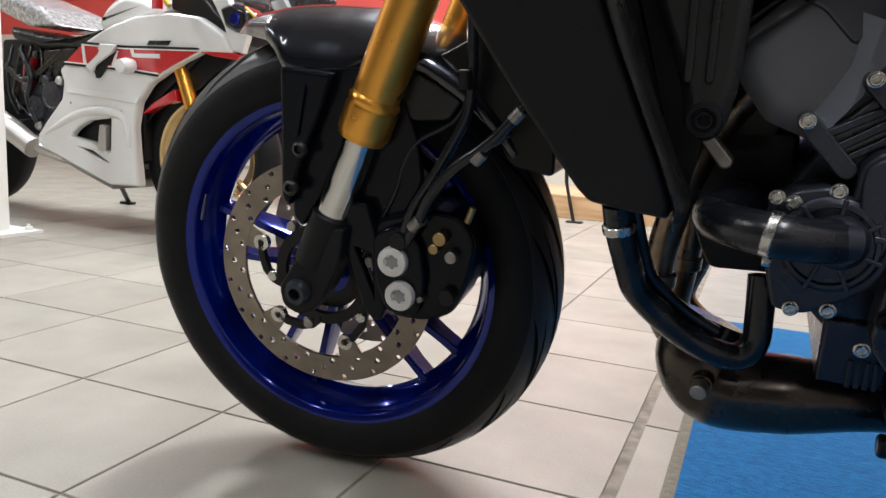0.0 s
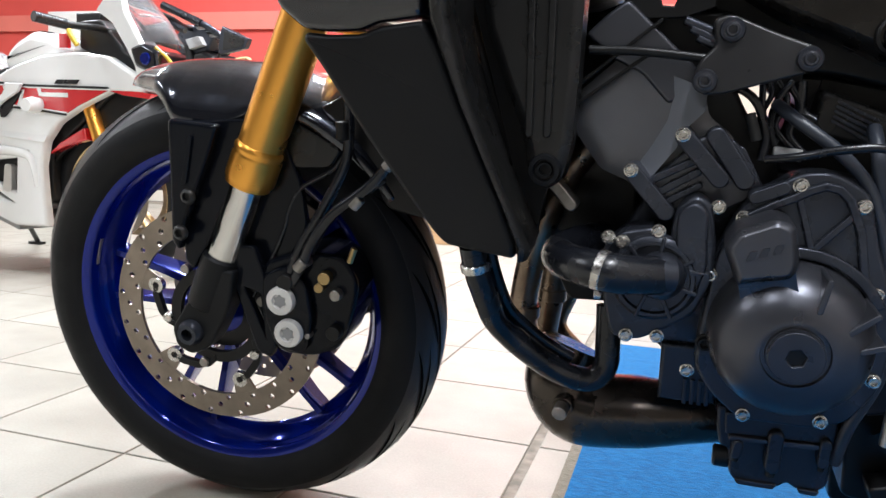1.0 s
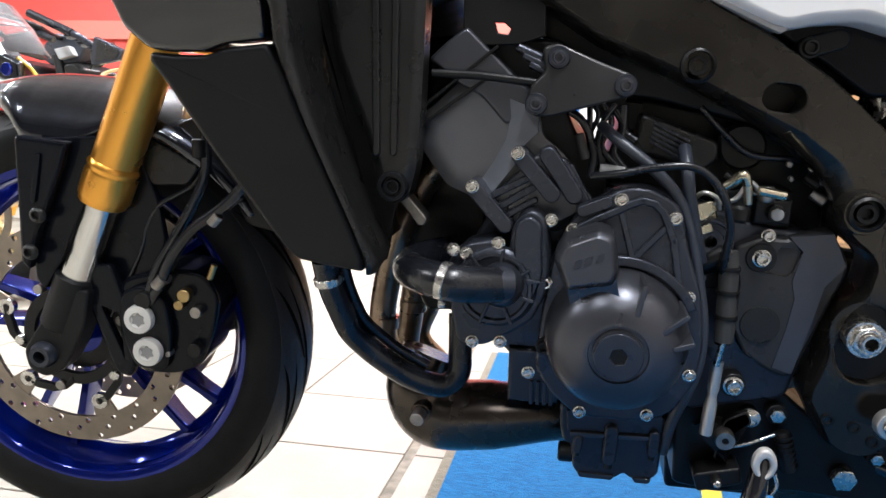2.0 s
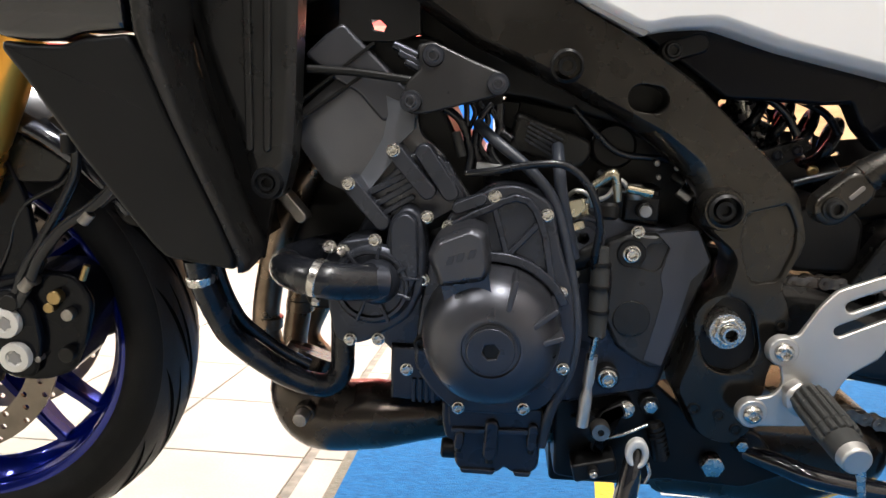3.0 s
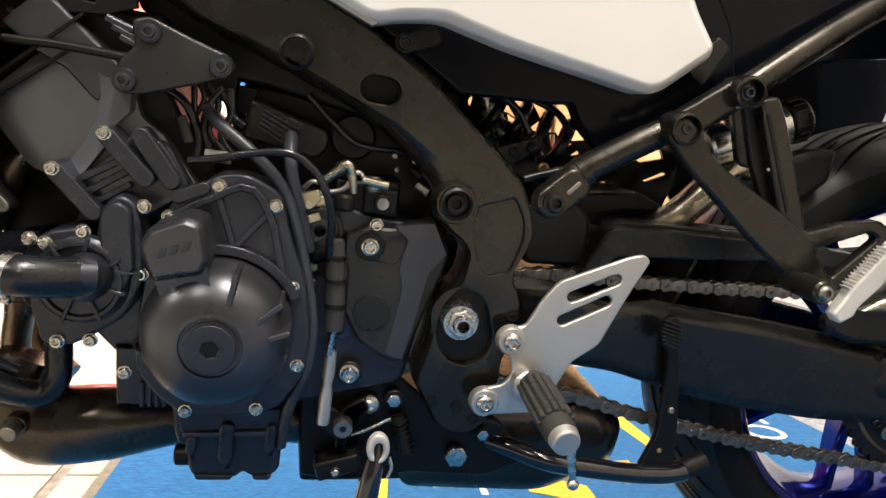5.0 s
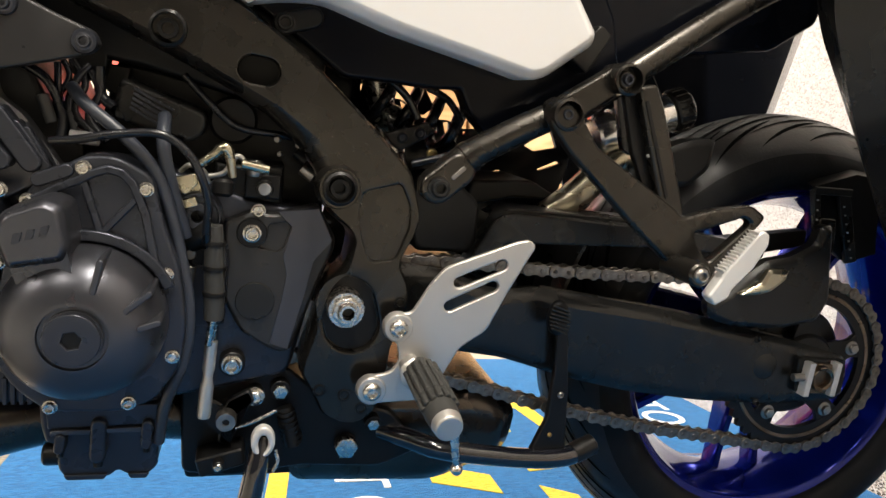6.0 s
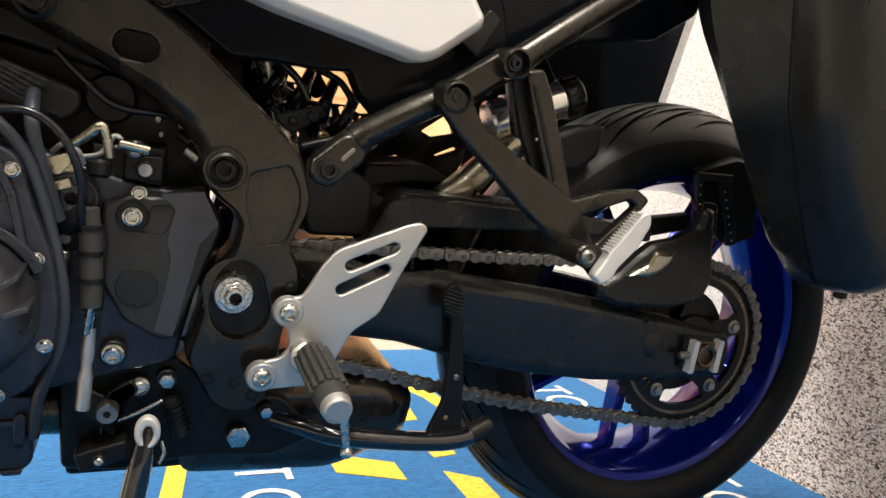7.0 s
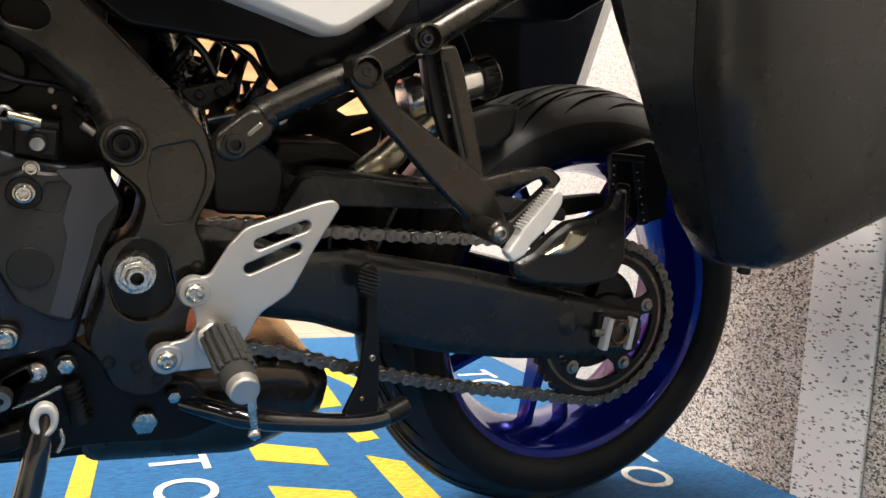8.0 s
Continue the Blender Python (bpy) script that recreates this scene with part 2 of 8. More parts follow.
def rounded(poly, r, n=4):
    """The polygon with its corners rounded."""
    out = Outline()
    out.raw, out.r, out.n = [tuple(p) for p in poly], r, n
    k = len(poly)
    for i in range(k):
        p, a, b = Vector(poly[i]), Vector(poly[i - 1]), Vector(poly[(i + 1) % k])
        da, db = (a - p), (b - p)
        d = min(r, da.length * 0.45, db.length * 0.45)
        s, e = p + da.normalized() * d, p + db.normalized() * d
        for j in range(n + 1):
            t = j / n
            out.append(tuple((1 - t) ** 2 * s + 2 * t * (1 - t) * p + t * t * e))
    return out


def shifted_in(poly, d):
    """The polygon with every side moved inwards by d."""
    k = len(poly)
    area = sum(poly[i - 1][0] * poly[i][1] - poly[i][0] * poly[i - 1][1] for i in range(k))
    s = 1 if area > 0 else -1
    out = []
    for i in range(k):
        p, a, b = Vector(poly[i]), Vector(poly[i - 1]), Vector(poly[(i + 1) % k])
        u, w = (p - a).normalized(), (b - p).normalized()
        n1, n2 = Vector((-u.y, u.x)) * s, Vector((-w.y, w.x)) * s
        m = n1 + n2
        if m.length < 1e-6:
            m = n1.copy()
        m.normalize()
        out.append(tuple(p + m * d / max(0.55, m.dot(n1))))
    return out


def shrunk(poly, d):
    if d == 0:
        return list(poly)
    if isinstance(poly, Outline) and poly.raw:
        return list(rounded(shifted_in(poly.raw, d), max(0.0004, poly.r - 0.4 * d), poly.n))
    return shifted_in(poly, d)


def skin(bm, ra, rb):
    for i in range(len(ra)):
        bm.faces.new((ra[i], ra[(i + 1) % len(ra)], rb[(i + 1) % len(ra)], rb[i]))


def stack(poly, levels, holes=(), bm=None):
    """Skins a plate from levels of (inset, y); the first and the last are capped. Holes go straight through."""
    tmp = bmesh.new()
    ends = [[], []]
    for ring, sign in ((poly, 1), *((h, -1) for h in holes)):
        rows = [[tmp.verts.new((p[0], y, p[1])) for p in shrunk(ring, sign * d)] for d, y in levels]
        for ra, rb in zip(rows, rows[1:]):
            skin(tmp, ra, rb)
        ends[0].append(rows[0]), ends[1].append(rows[-1])
    for rings in ends:
        if holes:
            edges = []
            for r in rings:
                for i in range(len(r)):
                    e = tmp.edges.get((r[i], r[(i + 1) % len(r)]))
                    edges.append(e or tmp.edges.new((r[i], r[(i + 1) % len(r)])))
            bmesh.ops.triangle_fill(tmp, edges=edges, use_beauty=True, use_dissolve=False)
        else:
            tmp.faces.new(rings[0])
    bmesh.ops.recalc_face_normals(tmp, faces=tmp.faces[:])
    return merge(bm, tmp)


def bevel_sharp(bm, width, segments=2, angle=50):
    edges = [e for e in bm.edges if len(e.link_faces) == 2 and e.calc_face_angle(0) > radians(angle)]
    if width > 0 and edges:
        bmesh.ops.bevel(bm, geom=edges, offset=width, segments=segments, affect="EDGES", profile=0.5, clamp_overlap=True)


def lerp_poly(a, b, t):
    return [(p[0] + (q[0] - p[0]) * t, p[1] + (q[1] - p[1]) * t) for p, q in zip(a, b)]


def pocketed(rings, pockets):
    """Skins outlines of (poly, y) from the back to the near face, which gets pockets of (poly, floor, bevel)."""
    tmp = bmesh.new()
    rows = [[tmp.verts.new((p[0], y, p[1])) for p in poly] for poly, y in rings]
    for ra, rb in zip(rows, rows[1:]):
        skin(tmp, ra, rb)
    tmp.faces.new(rows[0])
    near, edges = rings[-1][1], []
    loops = [rows[-1]]
    for poly, depth, b in pockets:
        inner = [[tmp.verts.new((p[0], y, p[1])) for p in shrunk(poly, -d)] for d, y in ((b, near), (b * 0.3, near + b * 0.3), (0, near + b), (0, depth))]
        for ra, rb in zip(inner, inner[1:]):
            skin(tmp, ra, rb)
        tmp.faces.new(inner[-1])
        loops.append(inner[0])
    for r in loops:
        for i in range(len(r)):
            edges.append(tmp.edges.get((r[i], r[(i + 1) % len(r)])) or tmp.edges.new((r[i], r[(i + 1) % len(r)])))
    bmesh.ops.triangle_fill(tmp, edges=edges, use_beauty=True, use_dissolve=False)
    bmesh.ops.recalc_face_normals(tmp, faces=tmp.faces[:])
    return tmp


def small_side(poly):
    xs, zs = [p[0] for p in poly], [p[1] for p in poly]
    return min(max(xs) - min(xs), max(zs) - min(zs))


def prism(poly, y0, y1, bevel=0.002, holes=(), segments=3, bm=None):
    """A plate with the outline poly of (x, z), from y0 to y1, with rounded edges and holes."""
    b = min(bevel, abs(y1 - y0) * 0.4, small_side(poly) * 0.2)
    if b <= 0:
        levels = [(0, y0), (0, y1)]
    else:
        arc = [(b * (1 - math.sin(math.pi / 2 * k / segments)), b * (1 - math.cos(math.pi / 2 * k / segments))) for k in range(segments + 1)]
        levels = [(d, y0 + e) for d, e in arc]
        levels += [(d, y1 - e) for d, e in (arc[-1], arc[0])]
    return stack(poly, levels, holes, bm)


def merge(bm, tmp):
    if bm is None:
        return tmp
    me = bpy.data.meshes.new("tmp")
    tmp.to_mesh(me)
    tmp.free()
    bm.from_mesh(me)
    bpy.data.meshes.remove(me)
    return bm


def domed(poly, y0, y1, inset, rise, bevel=0.002, bm=None, steps=4):
    """A plate whose near face at y0 swells towards -y by rise."""
    inset = min(inset, small_side(poly) * 0.3)
    levels = []
    for k in range(steps, -1, -1):
        a = k / steps
        levels.append((inset * a, y0 - rise * math.sin(a * math.pi / 2)))
    levels += [(0, y1 - bevel), (bevel, y1)]
    return stack(poly, levels, (), bm)


def box(x0, x1, y0, y1, z0, z1, bevel=0.002, bm=None, segments=3):
    return prism([(x0, z0), (x1, z0), (x1, z1), (x0, z1)], y0, y1, bevel, bm=bm, segments=segments)


def lathe(profile, centre=(0, 0, 0), axis=(0, 1, 0), n=64, closed=False, bm=None, span=(0, 360)):
    """Turns a profile of (radius, along) about an axis."""
    bm = bm or bmesh.new()
    q = Vector((0, 1, 0)).rotation_difference(Vector(axis)).to_matrix()
    full = abs(span[1] - span[0]) >= 360
    rings = []
    for i in range(n if full else n + 1):
        a = radians(span[0] + (span[1] - span[0]) * i / n)
        rings.append([bm.verts.new(Vector(centre) + q @ Vector((r * math.cos(a), y, r * math.sin(a)))) for r, y in profile])
    k = len(profile)
    for i in range(n):
        ra, rb = rings[i], rings[(i + 1) % len(rings)]
        for j in range(k if closed else k - 1):
            bm.faces.new((ra[j], ra[(j + 1) % k], rb[(j + 1) % k], rb[j]))
    if not closed and full:
        for j in (0, k - 1):
            if profile[j][0] > 1e-5:
                bm.faces.new([r[j] for r in rings])
    bmesh.ops.remove_doubles(bm, verts=bm.verts[:], dist=1e-6)
    return bm


def rod(p0, p1, r, n=20, bevel=0.0008, r1=None, bm=None):
    p0, p1 = Vector(p0), Vector(p1)
    d = p1 - p0
    length = d.length
    r1 = r if r1 is None else r1
    b = min(bevel, r * 0.4, length * 0.3)
    prof = [(0, 0), (r - b, 0), (r, b), (r1, length - b), (r1 - b, length), (0, length)]
    return lathe(prof, p0, d.normalized(), n, bm=bm)


def curve_points(points, per=8):
    """A smooth line through the points."""
    pts = [Vector(p) for p in points]
    pts = [2 * pts[0] - pts[1]] + pts + [2 * pts[-1] - pts[-2]]
    out = []
    for i in range(1, len(pts) - 2):
        a, b, c, d = pts[i - 1:i + 3]
        for j in range(per):
            t = j / per
            out.append(0.5 * (2 * b + (c - a) * t + (2 * a - 5 * b + 4 * c - d) * t * t + (3 * b - a - 3 * c + d) * t ** 3))
    out.append(pts[-2])
    return out


def tube(points, radius, n=14, per=8, bm=None, flat=1.0):
    """A round tube along a smooth line; radius may be a list."""
    bm = bm or bmesh.new()
    line = curve_points(points, per)
    rad = radius if isinstance(radius, (list, tuple)) else [radius] * len(points)
    prev, rings = None, []
    for i, p in enumerate(line):
        d = (line[min(i + 1, len(line) - 1)] - line[max(i - 1, 0)]).normalized()
        if prev is None:
            u = d.orthogonal().normalized()
        else:
            u = (prev - d * prev.dot(d)).normalized()
        prev = u
        w = d.cross(u)
        s = i / per
        j = min(int(s), len(rad) - 2)
        r = rad[j] + (rad[j + 1] - rad[j]) * min(1, s - j)
        rings.append([bm.verts.new(p + r * (math.cos(2 * math.pi * a / n) * u + math.sin(2 * math.pi * a / n) * w)) for a in range(n)])
    for ra, rb in zip(rings, rings[1:]):
        for a in range(n):
            bm.faces.new((ra[a], ra[(a + 1) % n], rb[(a + 1) % n], rb[a]))
    bm.faces.new(rings[0]), bm.faces.new(rings[-1])
    return bm


def ring_outline(cx, cz, r, n=24, sx=1.0, turn=0.0):
    return [(cx + r * sx * math.cos(2 * math.pi * i / n + turn), cz + r * math.sin(2 * math.pi * i / n + turn)) for i in range(n)]


def capsule(p, q, r, n=8):
    """Outline of a slot from p to q."""
    p, q = Vector(p), Vector(q)
    a = math.atan2(q.y - p.y, q.x - p.x)
    out = [(q.x + r * math.cos(a - math.pi / 2 + math.pi * i / n), q.y + r * math.sin(a - math.pi / 2 + math.pi * i / n)) for i in range(n + 1)]
    out += [(p.x + r * math.cos(a + math.pi / 2 + math.pi * i / n), p.y + r * math.sin(a + math.pi / 2 + math.pi * i / n)) for i in range(n + 1)]
    return out


BOLTS = {}


def bolt(x, y, z, r, parent, material=None, kind="socket", m=None, label=""):
    """A bolt head that faces -y with its seat at y: socket, flange, hex or button."""
    material = material or STEEL
    key = (round(r, 4), material.name, kind)
    if key not in BOLTS:
        if kind == "socket":
            prof = [(r * 1.25, 0), (r * 1.25, -r * 0.22), (r, -r * 0.28), (r, -r * 0.92), (r * 0.86, -r * 1.1), (r * 0.62, -r * 1.1), (r * 0.56, -r * 1.02), (r * 0.54, -r * 0.3), (0, -r * 0.25)]
            bm = lathe(prof, n=24)
        elif kind == "button":
            prof = [(r, 0), (r, -r * 0.15), (r * 0.85, -r * 0.45), (r * 0.56, -r * 0.6), (r * 0.5, -r * 0.56), (r * 0.48, -r * 0.08), (0, -r * 0.08)]
            bm = lathe(prof, n=24)
        elif kind == "flange":
            bm = lathe([(r * 1.35, 0), (r * 1.35, -r * 0.2), (r * 0.95, -r * 0.35), (0, -r * 0.35)], n=24)
            prism(ring_outline(0, 0, r * 0.92, 6), -r * 0.95, -r * 0.3, r * 0.12, bm=bm)
        else:
            bm = prism(ring_outline(0, 0, r, 6), -r * 0.6, 0, r * 0.14)
        BOLTS[key] = part("bolt", bm, material, parent, label, weighted=False)
        first = BOLTS[key]
        first.matrix_basis = (m or Matrix()) @ Matrix.Translation((x, y, z))
        return first
    return again(BOLTS[key], (m or Matrix()) @ Matrix.Translation((x, y, z)), parent)

# ---- the showroom ----
PITCH, GX, GY = 0.3055, -0.5620, 0.0340
JOINT = 0.0045
ROOM = (-7.0, 1.915, -6.0, 4.6)


def wall_piece(name, x0, x1, y0, y1, z0, z1, material, label=""):
    ob = part(name, box(x0, x1, y0, y1, z0, z1, 0), material)
    return tagged(ob, label, "wall", kind="structure")


floor = part("floor", box(ROOM[0], ROOM[1] + 0.3, ROOM[2], ROOM[3], -0.12, -0.0025, 0), GROUT)
tagged(floor, "beige square ceramic tile floor with brown grout", "floor", kind="structure")

ceiling = part("ceiling", box(ROOM[0], ROOM[1] + 0.3, ROOM[2], ROOM[3], CEILING, CEILING + 0.1, 0), CEILING_PAINT)
tagged(ceiling, "grey painted showroom ceiling", "ceiling", kind="structure")
for x, y, power in LAMPS:
    fixture = part("ceiling_light", box(x - 0.11, x + 0.11, y - 0.78, y + 0.78, CEILING - 0.05, CEILING, 0.004), WHITE_PAINT)
    tagged(fixture, "long white ceiling light panel", "ceiling light", "ceiling lights")
    ceiling_lamp(x, y, 0.16, 1.5, power)

# walls: flake plaster behind the rear wheel, red at the back, plain ones behind the camera
wall_east = wall_piece("wall_east", 1.915, 2.13, -6.0, -0.252, 0, CEILING, FLAKE, "grey flaked plaster wall with a white stripe")
wall_stripe = wall_piece("wall_east_stripe", 1.911, 2.13, -0.248, -0.134, 0, CEILING, FLAKE_WHITE, "white flaked plaster stripe in the wall")
wall_east_far = wall_piece("wall_east_far", 1.915, 2.13, -0.130, 0.246, 0, CEILING, FLAKE, "grey flaked plaster wall")
wall_east_white = wall_piece("wall_east_white", 1.913, 2.13, 0.25, 1.25, 0, CEILING, FLAKE_PALE, "pale flaked plaster wall")
wall_wood = wall_piece("wall_wood", 1.915, 2.13, 1.254, 4.6, 0, CEILING, WOOD, "pale wood panelled wall")
wall_north = wall_piece("wall_north", -7.2, 2.13, 4.6, 4.8, 0, 1.12, CREAM_WALL, "cream lower wall of the showroom")
wall_north_red = wall_piece("wall_north_red", -7.2, 2.13, 4.6, 4.8, 1.12, CEILING, RED_WALL, "bright red painted wall")
wall_trim = wall_piece("wall_north_trim", -7.2, 2.13, 4.56, 4.6, 1.46, 1.6, RED_LIGHT, "lighter red trim band on the wall")
wall_west = wall_piece("wall_west", -7.2, -7.0, -6.0, 4.6, 0, CEILING, CREAM_WALL, "plain cream wall")
# unseen wall, added dark so that the black parts reflect little light
wall_south = wall_piece("wall_south", -7.2, 2.13, -6.2, -6.0, 0, CEILING, DARK_WALL, "unseen dark grey wall that keeps reflections dark")

# ---- the motorcycle ----
# Its own frame: x from the front axle to the rear, y to its right side, z up. It leans on the side stand.
LEAN_LEFT, CROWN = 6.888, 0.06
AX_F, AX_R = (0.001, 0.2945), (1.489, 0.3175)
bike = thing("motorcycle", "black sport-touring motorcycle with blue rims on its side stand", "motorcycle",
             Matrix.Translation((0, 0, CROWN)) @ pose(0, 0, 0, LEAN_LEFT) @ Matrix.Translation((0, 0, -CROWN)))
STEER = Matrix.Translation((-0.108, 0, 0)) @ Matrix.Rotation(0.0781, 4, Vector((math.sin(radians(25)), 0, math.cos(radians(25))))) @ Matrix.Translation((0.108, 0, 0))


def tyre_profile(radius, half, bead):
    outer = [(bead, 0.80), (bead + 0.007, 0.92), (bead + 0.016, 0.985), (bead + 0.023, 1.0)]
    pts = [(r, half * w) for r, w in outer]
    r0 = bead + 0.027
    for i in range(0, 11):
        a = math.pi / 2 * i / 10
        pts.append((r0 + (radius - r0) * math.sin(a), half * math.cos(a) ** 1.3))
    left = [(r, -w) for r, w in pts]
    right = [(r, w) for r, w in reversed(pts[:-1])]
    return left + right


def radius_at(profile, y):
    best = [(r, w) for r, w in profile if r > profile[0][0] + 0.026]
    best.sort(key=lambda p: p[1])
    for (ra, ya), (rb, yb) in zip(best, best[1:]):
        if ya <= y <= yb:
            return ra + (rb - ra) * (y - ya) / max(1e-6, yb - ya)
    return best[0][0]


def spoke_bm(centre, angle, r0, r1, a0, a1, w0, w1, d0, d1, y):
    """One tapered spoke from the hub to the rim."""
    bm = bmesh.new()
    rings = []
    for k in range(6):
        t = k / 5
        r = r0 + (r1 - r0) * t
        a = radians(angle + a0 + (a1 - a0) * t)
        w = w0 + (w1 - w0) * t + (0.006 if k == 5 else 0)
        d = d0 + (d1 - d0) * t
        c = Vector((centre[0] + r * math.cos(a), y, centre[1] + r * math.sin(a)))
        s = Vector((-math.sin(a), 0, math.cos(a)))
        f = Vector((0, 1, 0))
        rings.append([bm.verts.new(c + s * w * u + f * d * v) for u, v in ((-0.5, -0.25), (-0.3, -0.5), (0.3, -0.5), (0.5, -0.25), (0.5, 0.5), (-0.5, 0.5))])
    for ra, rb in zip(rings, rings[1:]):
        for i in range(6):
            bm.faces.new((ra[i], ra[(i + 1) % 6], rb[(i + 1) % 6], rb[i]))
    bm.faces.new(rings[0]), bm.faces.new(rings[-1])
    bevel_sharp(bm, 0.0015, 1, 40)
    return bm


def rim_profile(lip, half):
    near = [(lip, -half), (lip - 0.004, -half - 0.001), (lip - 0.014, -half + 0.003), (lip - 0.0175, -half + 0.007), (lip - 0.0185, -half + 0.015), (lip - 0.0215, -half + 0.020), (lip - 0.032, -half * 0.3), (lip - 0.037, 0)]
    far = [(r, -y) for r, y in reversed(near[:-1])]
    back = [(lip - 0.004, half - 0.006), (lip - 0.010, half * 0.5), (lip - 0.026, 0), (lip - 0.010, -half * 0.5), (lip - 0.004, -half + 0.006)]
    return near + far + back


def wheel(name, centre, radius, half, lip, rim_half, first, m, grooves):
    cx, cz = centre
    rim = part(name, lathe(rim_profile(lip, rim_half), (cx, 0, cz), n=96, closed=True), BLUE_RIM, bike, "glossy blue cast alloy wheel", m)
    prof = tyre_profile(radius, half, lip - 0.008)
    part("tyre", lathe(prof, (cx, 0, cz), n=120, closed=True), RUBBER, rim, "black road tyre with worn sidewall")
    band = [(r + 0.0004, y) for r, y in prof if r > lip + 0.036]
    part("tread", lathe(band + [(r - 0.002, y) for r, y in reversed(band)], (cx, 0, cz), n=120, closed=True), TREAD, rim, "dull grey tread, paler for the light from above")
    for k in range(5):
        for s in (-1, 1):
            part("spoke", spoke_bm(centre, first + 72 * k, 0.035, lip - 0.024, s * 13, s * 9.5, 0.018, 0.0105, 0.042, 0.024, 0), BLUE_RIM, rim)
    part("hub", lathe([(0.016, -0.05), (0.036, -0.048), (0.044, -0.034), (0.044, 0.034), (0.036, 0.048), (0.016, 0.05)], (cx, 0, cz), n=40, closed=True), BLUE_RIM, rim)
    # tread grooves: near-black strips on the rubber stand for the shade in them
    bm = bmesh.new()
    for g in range(grooves):
        base = 360.0 * g / grooves
        for side in (-1, 1):
            for y0, y1, sweep, off in ((0.06, 0.58, 38, 0), (0.36, 0.82, 22, 16)):
                prev = None
                for k in range(9):
                    t = k / 8
                    y = side * half * (y0 + (y1 - y0) * t)
                    a = radians(base + off + (4 if side > 0 else 0) + sweep * t)
                    w = 0.0027 * math.sin(math.pi * min(1, max(0.08, t * 0.9 + 0.08)))
                    row = []
                    for e in (-1, 1):
                        r = radius_at(prof, y + e * w * 0.7) + 0.0013
                        ae = a + e * w * 0.5 / r
                        row.append(bm.verts.new((cx + r * math.cos(ae), y + e * w * 0.7, cz + r * math.sin(ae))))
                    if prev:
                        bm.faces.new((prev[0], prev[1], row[1], row[0]))
                    prev = row
    gr = part("tread_groove", bm, GROOVE_SHADE, rim)
    tagged(gr, "fine slanted tread grooves, their shade laid on as near-black strips", kind="stuff")
    return rim


front_wheel = wheel("front_wheel", AX_F, 0.2938, 0.0565, 0.2255, 0.0470, -44, STEER, 16)
rear_wheel = wheel("rear_wheel", AX_R, 0.3095, 0.086, 0.2255, 0.070, -87, Matrix(), 26)
# small balance weights stuck inside the rim
part("balance_weight", lathe([(0.2045, -0.012), (0.2085, -0.012), (0.2085, 0.012), (0.2045, 0.012)], (0, -0.022, AX_F[1]), n=10, closed=True, span=(156, 167)), DULL_STEEL, front_wheel, "grey stick-on balance weight")


# front brake
def drilled_disc(centre, y, r_in, r_out, hole, thick=0.005, cells=60):
    """A ring with staggered round holes through it."""
    bm = bmesh.new()
    rows = 3
    for j in range(rows):
        ra, rb = r_in + (r_out - r_in) * j / rows, r_in + (r_out - r_in) * (j + 1) / rows
        for i in range(cells):
            a0, a1 = 2 * math.pi * i / cells, 2 * math.pi * (i + 1) / cells
            am, rm = (a0 + a1) / 2, (ra + rb) / 2
            sq = [(ra, a0), (rm, a0), (rb, a0), (rb, am), (rb, a1), (rm, a1), (ra, a1), (ra, am)]
            drilled = (i + j) % 3 == 0
            layers = []
            for yy in (y - thick / 2, y + thick / 2):
                out = [bm.verts.new((centre[0] + r * math.cos(a), yy, centre[1] + r * math.sin(a))) for r, a in sq]
                if drilled:
                    cx, cz = rm * math.cos(am), rm * math.sin(am)
                    inn = []
                    for r, a in sq:
                        d = Vector((r * math.cos(a) - cx, r * math.sin(a) - cz)).normalized() * hole
                        inn.append(bm.verts.new((centre[0] + cx + d.x, yy, centre[1] + cz + d.y)))
                    for k in range(8):
                        bm.faces.new((out[k], out[(k + 1) % 8], inn[(k + 1) % 8], inn[k]))
                    layers.append(inn)
                else:
                    bm.faces.new(out)
            if drilled:
                for k in range(8):
                    bm.faces.new((layers[0][k], layers[0][(k + 1) % 8], layers[1][(k + 1) % 8], layers[1][k]))
    bmesh.ops.remove_doubles(bm, verts=bm.verts[:], dist=1e-6)
    edge = [e for e in bm.edges if len(e.link_faces) == 1]
    bmesh.ops.bridge_loops(bm, edges=[e for e in edge if (e.verts[0].co.xz - Vector(centre)).length > (r_in + r_out) / 2])
    bmesh.ops.bridge_loops(bm, edges=[e for e in edge if e.is_valid and (e.verts[0].co.xz - Vector(centre)).length < (r_in + r_out) / 2])
    return bm


